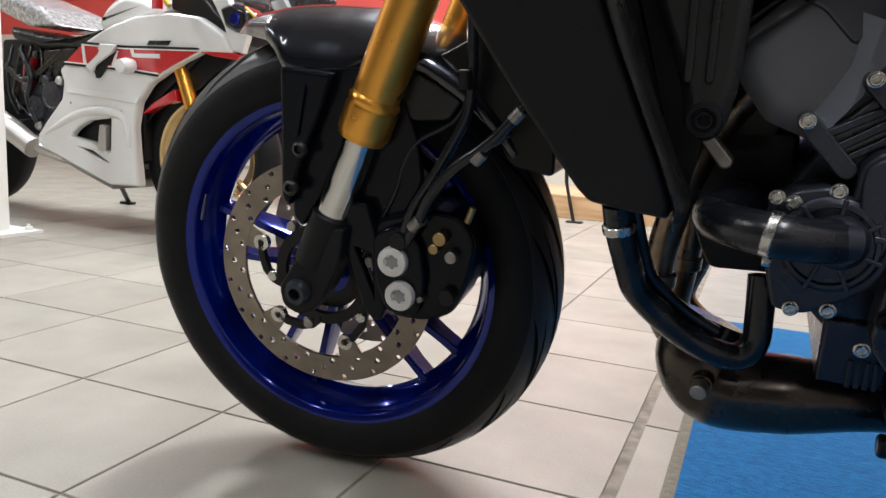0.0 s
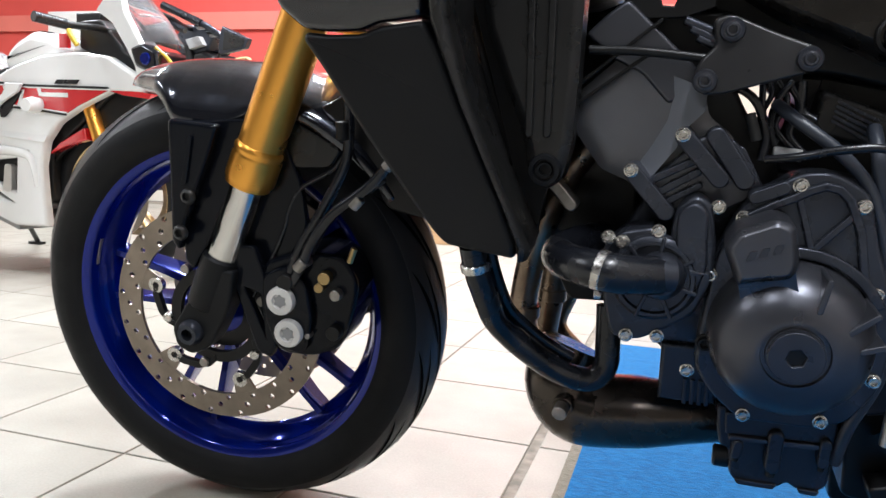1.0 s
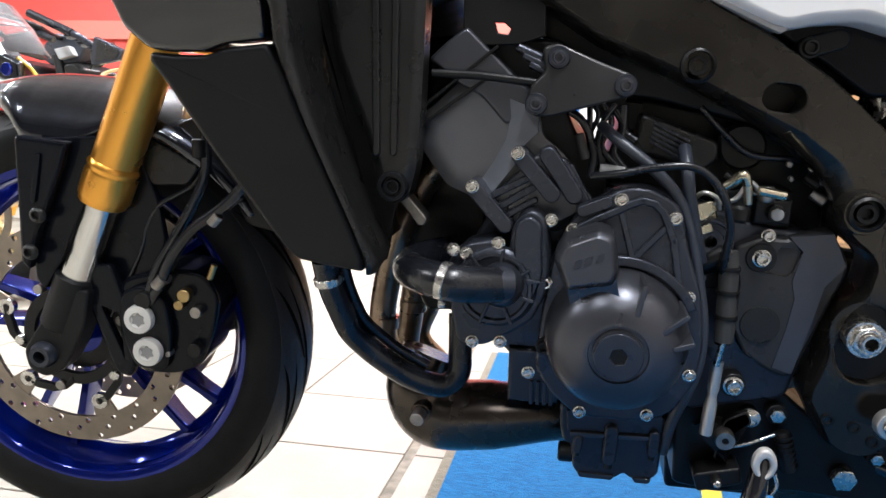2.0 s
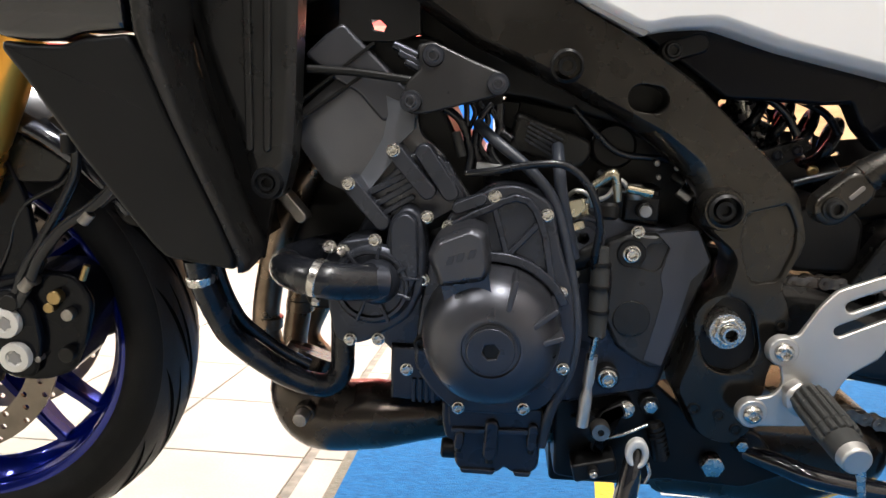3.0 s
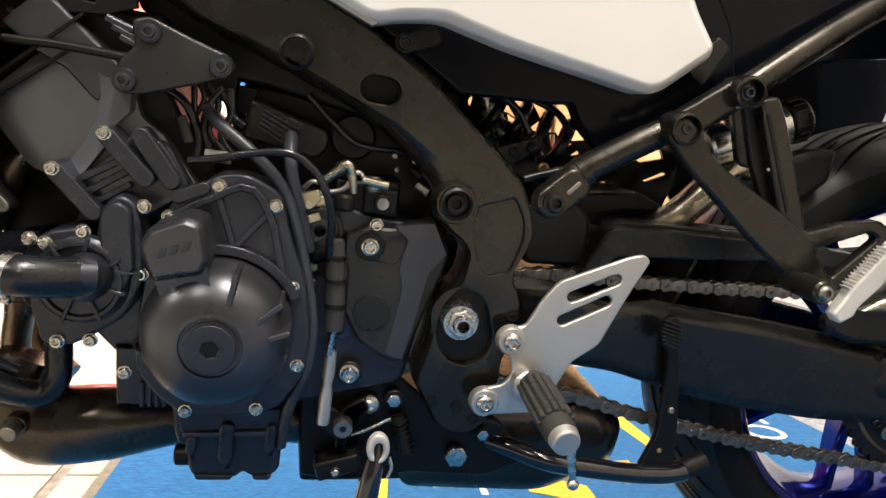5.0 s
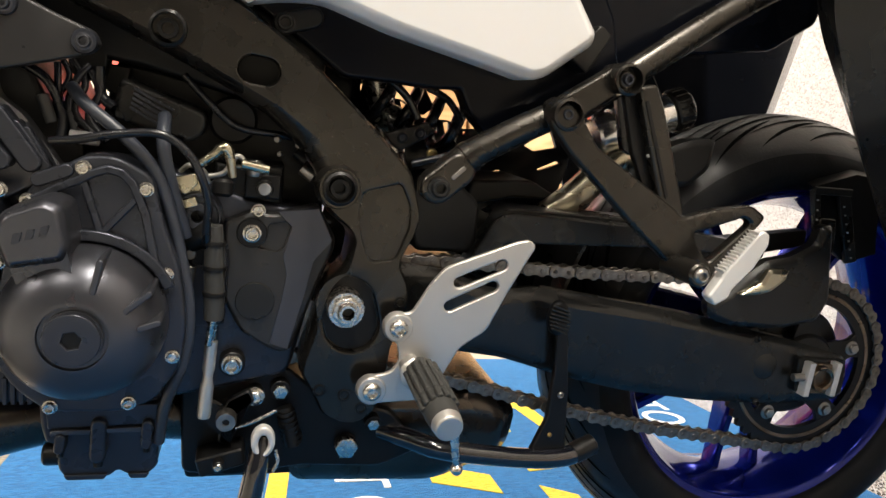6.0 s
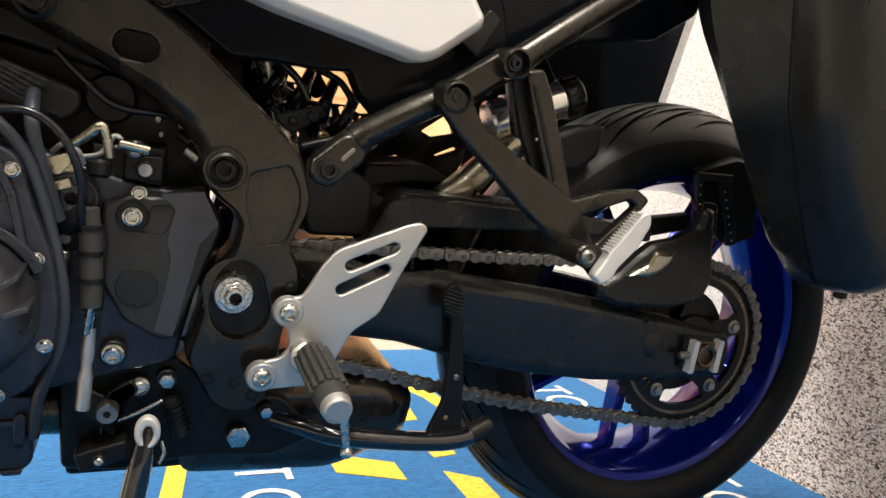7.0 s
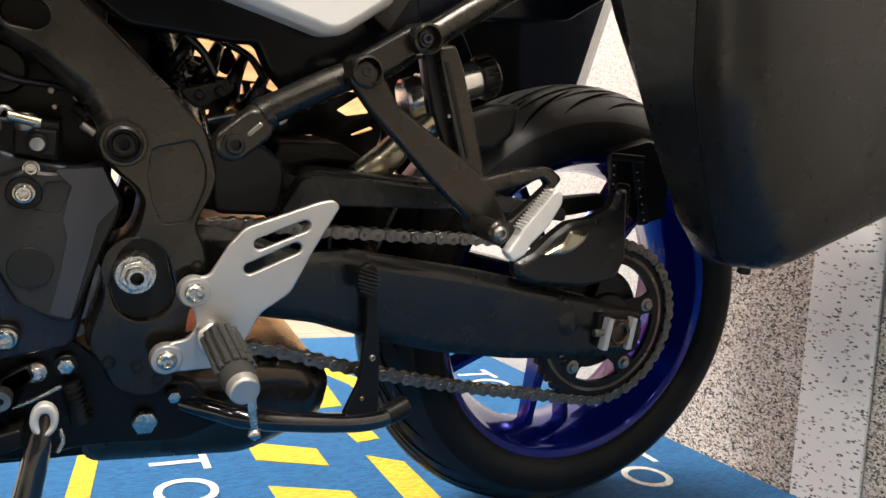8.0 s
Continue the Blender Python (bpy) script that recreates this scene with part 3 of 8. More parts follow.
def brake_disc(y, side):
    cx, cz = AX_F
    disc = part("brake_disc", drilled_disc(AX_F, y, 0.113, 0.1465, 0.0039), DISC_STEEL, bike, "drilled steel brake disc with brown sheen", STEER)
    # carrier: an inner ring with arms to the floating buttons
    hub_ring = lathe([(0.052, y - 0.004), (0.066, y - 0.004), (0.066, y + 0.004), (0.052, y + 0.004)], (cx, 0, cz), n=48, closed=True)
    carrier = part("disc_carrier", hub_ring, DARK_PLASTIC, disc, "black disc carrier")
    for k in range(5):
        a = radians(157.6 + 64.6 * k)
        d = Vector((math.cos(a), math.sin(a)))
        c = Vector(AX_F)
        side_v = Vector((-d.y, d.x))
        bow = [(0.0930, 0.0), (0.0895, 0.17), (0.0815, 0.42), (0.0715, 0.62), (0.0600, 0.76)]
        left = [c + Vector((math.cos(a + q), math.sin(a + q))) * (r + 0.0048) for r, q in bow]
        right = [c + Vector((math.cos(a + q - 0.04), math.sin(a + q - 0.04))) * (r - 0.0048) for r, q in reversed(bow)]
        part("carrier_arm", prism(rounded([tuple(p) for p in left + right], 0.002), y - 0.005, y + 0.004, 0.0015), DARK_PLASTIC, disc)
        tab = [c + d * 0.086 + side_v * 0.010, c + d * 0.117 + side_v * 0.017, c + d * 0.117 - side_v * 0.017, c + d * 0.086 - side_v * 0.010]
        part("disc_tab", prism(rounded([tuple(p) for p in tab], 0.006), y - 0.002, y + 0.002, 0.0005), DISC_STEEL, disc)
        pos = c + d * 0.0925
        part("float_button", lathe([(0.0045, -0.004), (0.0105, -0.004), (0.0105, 0.004), (0.0045, 0.004)], (pos.x, y + side * 0.001, pos.y), n=20, closed=True), STEEL, disc)
        pin = c + Vector((math.cos(a - 0.62), math.sin(a - 0.62))) * 0.072
        part("carrier_bolt", rod((pin.x, y - 0.008, pin.y), (pin.x, y + 0.004, pin.y), 0.0065), STEEL if k % 2 else DULL_STEEL, disc)
    return disc


brake_disc(-0.064, -1)
brake_disc(0.064, 1)
part("abs_ring", lathe([(0.03, -0.05), (0.05, -0.05), (0.05, -0.046), (0.03, -0.046)], (0, 0, AX_F[1]), n=40, closed=True), DARK_PLASTIC, bike, "black toothed sensor ring", STEER)


def fork_leg(y, near):
    leg = part("fork_tube", rod((0.080, y, 0.478), (0.300, y, 0.972), 0.027, 32), GOLD, bike, "gold anodised fork outer tube", STEER)
    u = Vector((0.4067, 0, 0.9135))
    def along(x, z, d):
        return Vector((x, y, z)) + u * d
    base = Vector((0.0848, y, 0.488))
    part("fork_collar", lathe([(0.022, -0.004), (0.0292, -0.004), (0.0298, 0.0), (0.0298, 0.026), (0.0286, 0.0285), (0.0286, 0.031), (0.0298, 0.0335), (0.0298, 0.037), (0.027, 0.041), (0.022, 0.041)], base, u, 40, closed=True), GOLD, leg)
    part("dust_seal", rod(base - u * 0.010, base - u * 0.001, 0.0262, 28), DARK_PLASTIC, leg)
    part("fork_stanchion", rod(base - u * 0.125, base + u * 0.01, 0.0200, 32), CHROME, leg, "chromed fork inner tube")
    bottom = part("fork_bottom", rod(base - u * 0.18, base - u * 0.107, 0.0245, 28, 0.003), BLACK_GRAINED, leg, "black fork lower casting")
    s = -1 if near else 1
    poly = rounded([(0.022, 0.376), (0.064, 0.376), (0.054, 0.330), (0.036, 0.296), (0.020, 0.272), (-0.004, 0.262), (-0.024, 0.272), (-0.028, 0.296), (-0.008, 0.325), (0.010, 0.350)], 0.008)
    y_out, y_in = sorted((y + s * 0.020, y - s * 0.016))
    part("axle_clamp", prism(poly, y_out, y_in, 0.004), BLACK_GRAINED, leg)
    part("axle_end", lathe([(0.0075, -0.012), (0.0125, -0.012), (0.014, -0.008), (0.0165, -0.004), (0.0165, 0.004), (0.0075, 0.004)], (0.0, y + s * 0.020, 0.2935), n=28, closed=True), ENGINE_PAINT if near else DARK_PLASTIC, leg)
    return leg


fork_leg(-0.105, True)
fork_leg(0.105, False)


def caliper(s):
    y = 0.105 * s
    body_poly = rounded([(0.092, 0.385), (0.085, 0.320), (0.105, 0.268), (0.150, 0.266), (0.186, 0.279), (0.205, 0.322), (0.215, 0.366), (0.196, 0.398), (0.150, 0.402)], 0.014)
    ya, yb = sorted((y + s * 0.0, y - s * 0.075))
    body = part("brake_caliper", prism(body_poly, ya, yb, 0.006), SHADED_GLOSS, bike, "black radial brake caliper", STEER)
    ya, yb = sorted((y + s * 0.012, y))
    part("caliper_housing", prism(rounded([(0.096, 0.372), (0.094, 0.322), (0.108, 0.278), (0.146, 0.274), (0.158, 0.318), (0.152, 0.366), (0.126, 0.385)], 0.012), ya, yb, 0.004), SHADED_GLOSS, body)
    if s < 0:
        for x, z in ((0.121, 0.3425), (0.1285, 0.302)):
            cap = part("piston_cap", lathe([(0.0, -0.0045), (0.0085, -0.0045), (0.0095, -0.007), (0.0165, -0.0065), (0.0175, -0.004), (0.0175, 0.003), (0.0, 0.003)], (x, y - 0.014, z), n=36), CAP_SILVER, body, "silver caliper piston cap with star recess")
            bm = bmesh.new()
            prism([(x + (0.0092 if i % 2 else 0.0062) * math.cos(i * math.pi / 6), z + (0.0092 if i % 2 else 0.0062) * math.sin(i * math.pi / 6)) for i in range(12)], y - 0.0192, y - 0.014, 0.0004, bm=bm)
            part("star_socket", bm, GREY_PLASTIC, body)
        for x, z, r, mat in ((0.175, 0.372, 0.008, BRONZE), (0.168, 0.36, 0.006, BRONZE), (0.188, 0.352, 0.007, DULL_STEEL), (0.183, 0.304, 0.009, DARK_PLASTIC), (0.152, 0.39, 0.006, DULL_STEEL), (0.15, 0.298, 0.004, DULL_STEEL)):
            part("caliper_pin", rod((x, y - 0.012, z), (x, y + 0.004, z), r, 14), mat, body)
        part("bleed_nipple", rod((0.205, y - 0.004, 0.392), (0.212, y - 0.004, 0.41), 0.004, 12), BRONZE, body)
    # bracket that carries the caliper on the fork
    ya, yb = sorted((y + s * 0.006, y - s * 0.008))
    part("caliper_bracket", prism(rounded([(0.0514, 0.362), (0.0627, 0.4049), (0.085, 0.405), (0.1005, 0.3522), (0.105, 0.2789), (0.0985, 0.2614), (0.0801, 0.2690)], 0.006), ya, yb, 0.003, holes=[rounded([(0.069, 0.352), (0.089, 0.345), (0.0925, 0.288)], 0.003)]), SHADED_GLOSS, body)
    return body


caliper(-1)
caliper(1)


def front_fender():
    bm = bmesh.new()
    cx, cz = AX_F
    # crown radius, half width and lower edge by the angle round the axle
    turn = [114, 111, 108, 105, 101.5, 98.5, 96, 94.3, 92.5, 90, 86, 82, 79, 76, 73.5, 71, 68, 60, 48, 34]
    crown = [0.3225, 0.3275, 0.3292, 0.329, 0.3277, 0.327, 0.3265, 0.326, 0.3257, 0.3252, 0.325, 0.3258, 0.328, 0.329, 0.330, 0.331, 0.331, 0.331, 0.330, 0.328]
    width = [0.010, 0.030, 0.046, 0.058, 0.074, 0.088, 0.096, 0.101, 0.104, 0.106, 0.107, 0.107, 0.107, 0.107, 0.106, 0.104, 0.100, 0.094, 0.090, 0.088]
    edge = [0.318, 0.312, 0.306, 0.299, 0.294, 0.290, 0.279, 0.265, 0.250, 0.2455, 0.2445, 0.2445, 0.2455, 0.255, 0.2675, 0.282, 0.290, 0.295, 0.297, 0.298]
    rows = []
    for i in range(115):
        a = 114 - 80 * i / 114
        top, w, low = (float(np.interp(-a, [-q for q in turn], v)) for v in (crown, width, edge))
        row = []
        for k in range(-9, 10):
            q = abs(k) / 9 * math.pi / 2
            r = low + (top - low) * math.cos(q) ** 0.85
            y = math.copysign(w * math.sin(q) ** 1.05, k)
            row.append(bm.verts.new((cx + r * math.cos(radians(a)), y, cz + r * math.sin(radians(a)))))
        rows.append(row)
    for ra, rb in zip(rows, rows[1:]):
        for j in range(len(ra) - 1):
            bm.faces.new((ra[j], ra[j + 1], rb[j + 1], rb[j]))
    ob = part("front_fender", bm, FENDER_PAINT, bike, "glossy dark blue-black front mudguard", STEER, sharp=60)
    mod = ob.modifiers.new("thick", "SOLIDIFY")
    mod.thickness, mod.offset = 0.003, -1
    for s in (-1, 1):
        ya, yb = sorted((s * 0.136, s * 0.118))
        guard = rounded([(0.001, 0.556), (-0.003, 0.489), (-0.0085, 0.411), (0.000, 0.400), (0.0121, 0.438), (0.0352, 0.487), (0.0498, 0.5164), (0.064, 0.550)], 0.005)
        part("fork_guard", prism(guard, ya, yb, 0.005), SHADED_GLOSS, ob, "black plastic fork guard")
        yc, yd = sorted((s * 0.119, s * 0.100))
        part("guard_return", prism(rounded([(0.02, 0.552), (0.095, 0.556), (0.085, 0.519), (0.073, 0.4905), (0.045, 0.4374), (0.030, 0.408), (0.006, 0.372), (-0.004, 0.385), (0.0, 0.48)], 0.005), yc, yd, 0.003), SHADED_GLOSS, ob)
        ye, yf = sorted((s * 0.092, s * 0.080))
        part("fender_stay", prism(rounded([(0.090, 0.545), (0.125, 0.525), (0.1413, 0.480), (0.1473, 0.428), (0.118, 0.380), (0.060, 0.348), (0.040, 0.389), (0.06, 0.45)], 0.008), ye, yf, 0.003), SHADED_GLOSS, ob, "black inner mudguard stay")
        part("stay_panel", prism(rounded([(0.128, 0.556), (0.1512, 0.5444), (0.1928, 0.5205), (0.177, 0.4984), (0.1337, 0.4967), (0.115, 0.52)], 0.006), ye + 0.003, yf, 0.003), BLACK_PLASTIC, ob)
        if s < 0:
            part("guard_rib", prism(capsule((0.030, 0.535), (0.018, 0.485), 0.003), -0.1395, -0.135, 0.001), SHADED_GLOSS, ob)
            for x, z in ((0.0205, 0.4675), (0.006, 0.4235)):
                b = bolt(x, -0.136, z, 0.0095, ob, BLACK_PLASTIC, "button")
    return ob


front_fender()


def cable(name, points, r, material, parent=bike, label="", m=None, n=12):
    return part(name, tube(points, r, n), material, parent, label, m)


cable("brake_hose", [(0.208, -0.100, 0.620), (0.208, -0.100, 0.578), (0.205, -0.100, 0.521), (0.192, -0.104, 0.485), (0.166, -0.108, 0.440), (0.145, -0.110, 0.407), (0.132, -0.112, 0.376)], 0.0062, HOSE, label="black rubber brake hose", m=STEER)
cable("brake_hose", [(0.290, -0.110, 0.545), (0.263, -0.120, 0.514), (0.241, -0.120, 0.490), (0.223, -0.120, 0.475), (0.192, -0.120, 0.452), (0.166, -0.120, 0.420), (0.149, -0.118, 0.386), (0.133, -0.116, 0.362)], 0.0062, HOSE, label="black rubber brake hose", m=STEER)
cable("sensor_wire", [(0.206, -0.092, 0.545), (0.203, -0.090, 0.529), (0.183, -0.090, 0.498), (0.143, -0.090, 0.475), (0.125, -0.090, 0.449), (0.114, -0.092, 0.415), (0.07, -0.10, 0.33)], 0.0026, HOSE, label="thin black wheel sensor wire", m=STEER)
for x, z, dx, dz in ((0.205, 0.535, 0.0, 0.02), (0.232, 0.482, 0.018, 0.014), (0.168, 0.424, 0.01, 0.016), (0.157, 0.404, 0.008, 0.014)):
    part("hose_clip", rod((x, -0.115, z), (x + dx, -0.115, z + dz), 0.0074, 16), DARK_PLASTIC, bike, m=STEER)
for x, z in ((0.262, 0.513), (0.150, 0.390), (0.222, 0.468)):
    part("hose_ferrule", rod((x - 0.006, -0.121, z - 0.007), (x + 0.004, -0.121, z + 0.004), 0.0066, 16), DULL_STEEL, bike, m=STEER)
part("banjo_fitting", rod((0.128, -0.124, 0.366), (0.128, -0.108, 0.366), 0.010, 18), DARK_PLASTIC, bike, m=STEER)


# radiator and side cowls
def loft(sections):
    """Skins closed outlines of equal length, each a list of points."""
    bm = bmesh.new()
    rings = [[bm.verts.new(p) for p in s] for s in sections]
    for ra, rb in zip(rings, rings[1:]):
        for i in range(len(ra)):
            bm.faces.new((ra[i], ra[(i + 1) % len(ra)], rb[(i + 1) % len(ra)], rb[i]))
    bm.faces.new(rings[0]), bm.faces.new(rings[-1])
    bmesh.ops.recalc_face_normals(bm, faces=bm.faces[:])
    return bm


def mirrored_xz(bm):
    for v in bm.verts:
        v.co.y = -v.co.y
    return bm


def cowl_plane(z):
    """How far out the leaning cowl face stands at a height."""
    return -0.236 - 0.15 * (z - 0.44)


def leaned(bm):
    for v in bm.verts:
        v.co.y += cowl_plane(v.co.z)
    return bm


def side_cowl(s):
    flip = (lambda b: b) if s < 0 else mirrored_xz
    low = rounded([(0.2501, 0.632), (0.2653, 0.61), (0.2837, 0.58), (0.3035, 0.548), (0.3277, 0.513), (0.3468, 0.485), (0.3625, 0.4635), (0.3725, 0.4535), (0.394, 0.4497), (0.436, 0.4442), (0.438, 0.456), (0.4252, 0.493), (0.4077, 0.536), (0.39, 0.58), (0.3736, 0.626), (0.361, 0.6477), (0.3227, 0.6434), (0.3044, 0.6371), (0.2731, 0.6367), (0.2525, 0.639)], 0.005)
    main = part("side_cowl", flip(leaned(prism(low, 0.0, 0.050, 0.006, segments=4))), BLACK_GRAINED, bike, "large matt black plastic radiator side cowl")
    top = rounded([(0.361, 0.6502), (0.3227, 0.6459), (0.3044, 0.6396), (0.2731, 0.6392), (0.2525, 0.6415)] + [(0.231, 0.660), (0.216, 0.70), (0.185, 0.77), (0.165, 0.82), (0.326, 0.82), (0.3455, 0.74), (0.361, 0.68)], 0.005)
    part("upper_cowl", flip(leaned(prism(top, -0.002, 0.050, 0.006, segments=4))), GLOSS_BLACK, main, "glossy black upper cowl")
    # rounded edge strip that turns inwards to the radiator
    rings = []
    for z, g, o in [(0.82, 0.327, 0.350), (0.74, 0.347, 0.366)] + [(0.675, 0.3662, 0.3822), (0.65, 0.3665, 0.3826), (0.626, 0.3736, 0.3871), (0.58, 0.39, 0.3999), (0.536, 0.4077, 0.4165), (0.493, 0.4252, 0.4345), (0.456, 0.438, 0.4515), (0.444, 0.4383, 0.4474)]:
        y, w = cowl_plane(z), o - g
        rings.append([(g + 0.001, y + 0.04, z), (g + 0.001, y + 0.002, z), (g + 0.002, y - 0.003, z), (g + 0.35 * w, y - 0.0055, z), (g + 0.7 * w, y - 0.004, z), (o - 0.001, y + 0.001, z), (o, y + 0.006, z), (o - 0.002, y + 0.03, z), (o - 0.006, -0.165, z)])
    part("cowl_edge", flip(loft(rings)), BLACK_PLASTIC, main, "satin black raised edge strip", sharp=50)
    back = [(0.34, 0.80), (0.44, 0.44), (0.455, 0.52), (0.50, 0.80)]
    part("cowl_gap", flip(prism(back, -0.166, -0.155, 0.001)), DARK_PLASTIC, main)
    inner = rounded([(0.382, 0.80), (0.386, 0.705), (0.3944, 0.644), (0.4103, 0.601), (0.4267, 0.561), (0.434, 0.535), (0.436, 0.512), (0.4525, 0.4995), (0.467, 0.5085), (0.4745, 0.540), (0.4785, 0.602), (0.480, 0.650), (0.482, 0.70), (0.49, 0.80)], 0.008)
    part("air_duct", flip(domed(inner, -0.182, -0.150, 0.010, 0.006, 0.003)), BLACK_PLASTIC, main, "black plastic air duct panel")
    part("duct_ridge", flip(prism(capsule((0.4370, 0.552), (0.4355, 0.78), 0.0035), -0.1925, -0.186, 0.0025)), BLACK_PLASTIC, main)
    part("duct_ridge", flip(prism(capsule((0.4535, 0.552), (0.4560, 0.78), 0.0035), -0.1925, -0.186, 0.0025)), BLACK_PLASTIC, main)
    gx, gz = 0.4526, 0.5195
    part("grommet", flip(lathe([(0.0, -0.188), (0.0045, -0.188), (0.005, -0.1925), (0.007, -0.1925), (0.0078, -0.189), (0.0095, -0.189), (0.0103, -0.1945), (0.0138, -0.194), (0.015, -0.19), (0.015, -0.182), (0.0, -0.182)], (gx, 0, gz), n=36)), BLACK_GRAINED, main, "black rubber grommet with bolt")
    return main


side_cowl(-1)
side_cowl(1)
part("engine_front", prism(rounded([(0.440, 0.50), (0.53, 0.50), (0.53, 0.36), (0.462, 0.358), (0.447, 0.39), (0.438, 0.45)], 0.008), -0.06, 0.10, 0.005), DARK_PLASTIC, bike, "black front face of the engine")
part("fan_shroud", prism(rounded([(0.40, 0.64), (0.52, 0.64), (0.53, 0.53), (0.50, 0.475), (0.445, 0.475)], 0.01), -0.06, 0.14, 0.005), DARK_PLASTIC, bike, "black radiator fan shroud")
radiator = part("radiator", prism([(0.30, 0.70), (0.36, 0.70), (0.44, 0.46), (0.385, 0.45)], -0.155, 0.155, 0.004), DARK_PLASTIC, bike, "black finned radiator")
part("front_bulkhead", prism([(0.27, 0.66), (0.30, 0.95), (0.60, 0.95), (0.57, 0.72), (0.52, 0.703), (0.46, 0.68)], -0.145, 0.145, 0.01), DARK_PLASTIC, bike, "black inner fairing and headstock cover")
part("headstock_cover", prism([(0.5106, 0.7118), (0.511, 0.6552), (0.5329, 0.6533), (0.5656, 0.6543), (0.5898, 0.6629), (0.5882, 0.7138)], -0.146, -0.138, 0.002, holes=[[(0.5413, 0.6748), (0.55, 0.6746), (0.5566, 0.6691), (0.554, 0.6639), (0.5448, 0.6651)]]), DARK_PLASTIC, bike, "black headstock side cover")
part("lower_yoke", prism(rounded([(0.20, 0.70), (0.26, 0.72), (0.25, 0.76), (0.19, 0.74)], 0.01), -0.135, 0.135, 0.008), DARK_PLASTIC, bike, m=STEER)
part("cover_panel", prism(rounded([(0.16, 0.56), (0.21, 0.53), (0.25, 0.45), (0.30, 0.44), (0.30, 0.52), (0.24, 0.60)], 0.01), -0.075, 0.075, 0.004), DARK_PLASTIC, bike, "black inner radiator shroud")

# exhaust and coolant pipes
for y, dx in ((-0.085, 0.0), (0.0, 0.018), (0.085, 0.03)):
    cable("header_pipe", [(0.490, y, 0.545), (0.462, y, 0.508), (0.437, y, 0.455), (0.420 + dx, y * 0.9, 0.395), (0.414 + dx, y * 0.85, 0.335), (0.430, y * 0.7, 0.283), (0.470, y * 0.5, 0.246)], 0.0155, HEADER, label="heat-stained steel exhaust header", n=20)
for x, y, z in ((0.434, 0.0, 0.345), (0.415, -0.073, 0.345)):
    part("pipe_collar", rod((x, y, z - 0.007), (x + 0.001, y, z + 0.007), 0.0175, 24), HEADER, bike)
part("header_clamp", prism(capsule((0.448, 0.503), (0.470, 0.478), 0.006), -0.135, -0.11, 0.002), DULL_STEEL, bike)
bolt(0.444, -0.135, 0.505, 0.006, bike, BRONZE, "hex")
collector = part("exhaust_collector", tube([(0.471, -0.060, 0.306), (0.459, -0.070, 0.268), (0.481, -0.075, 0.2385), (0.548, -0.075, 0.2415), (0.640, -0.070, 0.249), (0.78, -0.06, 0.24), (0.90, -0.05, 0.225)], [0.036, 0.041, 0.0425, 0.040, 0.029, 0.028, 0.03], 28), EXHAUST, bike, "dark heat-stained exhaust collector chamber")
part("oxygen_sensor", rod((0.468, -0.134, 0.253), (0.470, -0.11, 0.257), 0.008, 12), DULL_STEEL, collector)
part("sensor_boss", rod((0.4693, -0.120, 0.2555), (0.472, -0.10, 0.259), 0.0115, 16), EXHAUST, collector)
part("belly_muffler", domed(rounded([(0.86, 0.262), (0.96, 0.285), (1.09, 0.282), (1.125, 0.250), (1.115, 0.196), (1.03, 0.160), (0.86, 0.166)], 0.02), -0.075, 0.13, 0.03, 0.02, 0.01, steps=4), EXHAUST, bike, "brown heat-stained silencer box")
cable("coolant_pipe", [(0.392, -0.214, 0.450), (0.3945, -0.208, 0.428), (0.398, -0.203, 0.411), (0.402, -0.191, 0.389), (0.4065, -0.176, 0.366), (0.419, -0.165, 0.347), (0.436, -0.157, 0.330), (0.459, -0.147, 0.311), (0.482, -0.140, 0.300), (0.500, -0.132, 0.297), (0.5125, -0.128, 0.3105), (0.5135, -0.125, 0.335), (0.512, -0.12, 0.375)], 0.0128, HOSE, label="shiny black coolant hose", n=20)
cable("overflow_hose", [(0.404, -0.197, 0.445), (0.409, -0.192, 0.420), (0.414, -0.180, 0.395), (0.420, -0.166, 0.374), (0.434, -0.152, 0.354), (0.452, -0.142, 0.336), (0.478, -0.132, 0.318)], 0.0060, HOSE, label="thin black overflow hose")
part("hose_clamp", rod((0.3948, -0.2078, 0.4245), (0.3935, -0.2095, 0.4325), 0.0146, 24), STEEL, bike, "silver hose clamp")
cable("water_hose", [(0.500, -0.085, 0.438), (0.476, -0.112, 0.436), (0.465, -0.145, 0.435), (0.469, -0.182, 0.437), (0.487, -0.217, 0.441), (0.513, -0.235, 0.441), (0.535, -0.229, 0.438), (0.560, -0.212, 0.435)], 0.0172, HOSE, label="thick shiny black water hose", n=24)
part("hose_clamp", rod((0.5085, -0.2335, 0.442), (0.5165, -0.2350, 0.4405), 0.0183, 28), STEEL, bike, "silver hose clamp")
part("clamp_screw", rod((0.508, -0.238, 0.4205), (0.5145, -0.238, 0.4205), 0.004, 12), STEEL, bike)


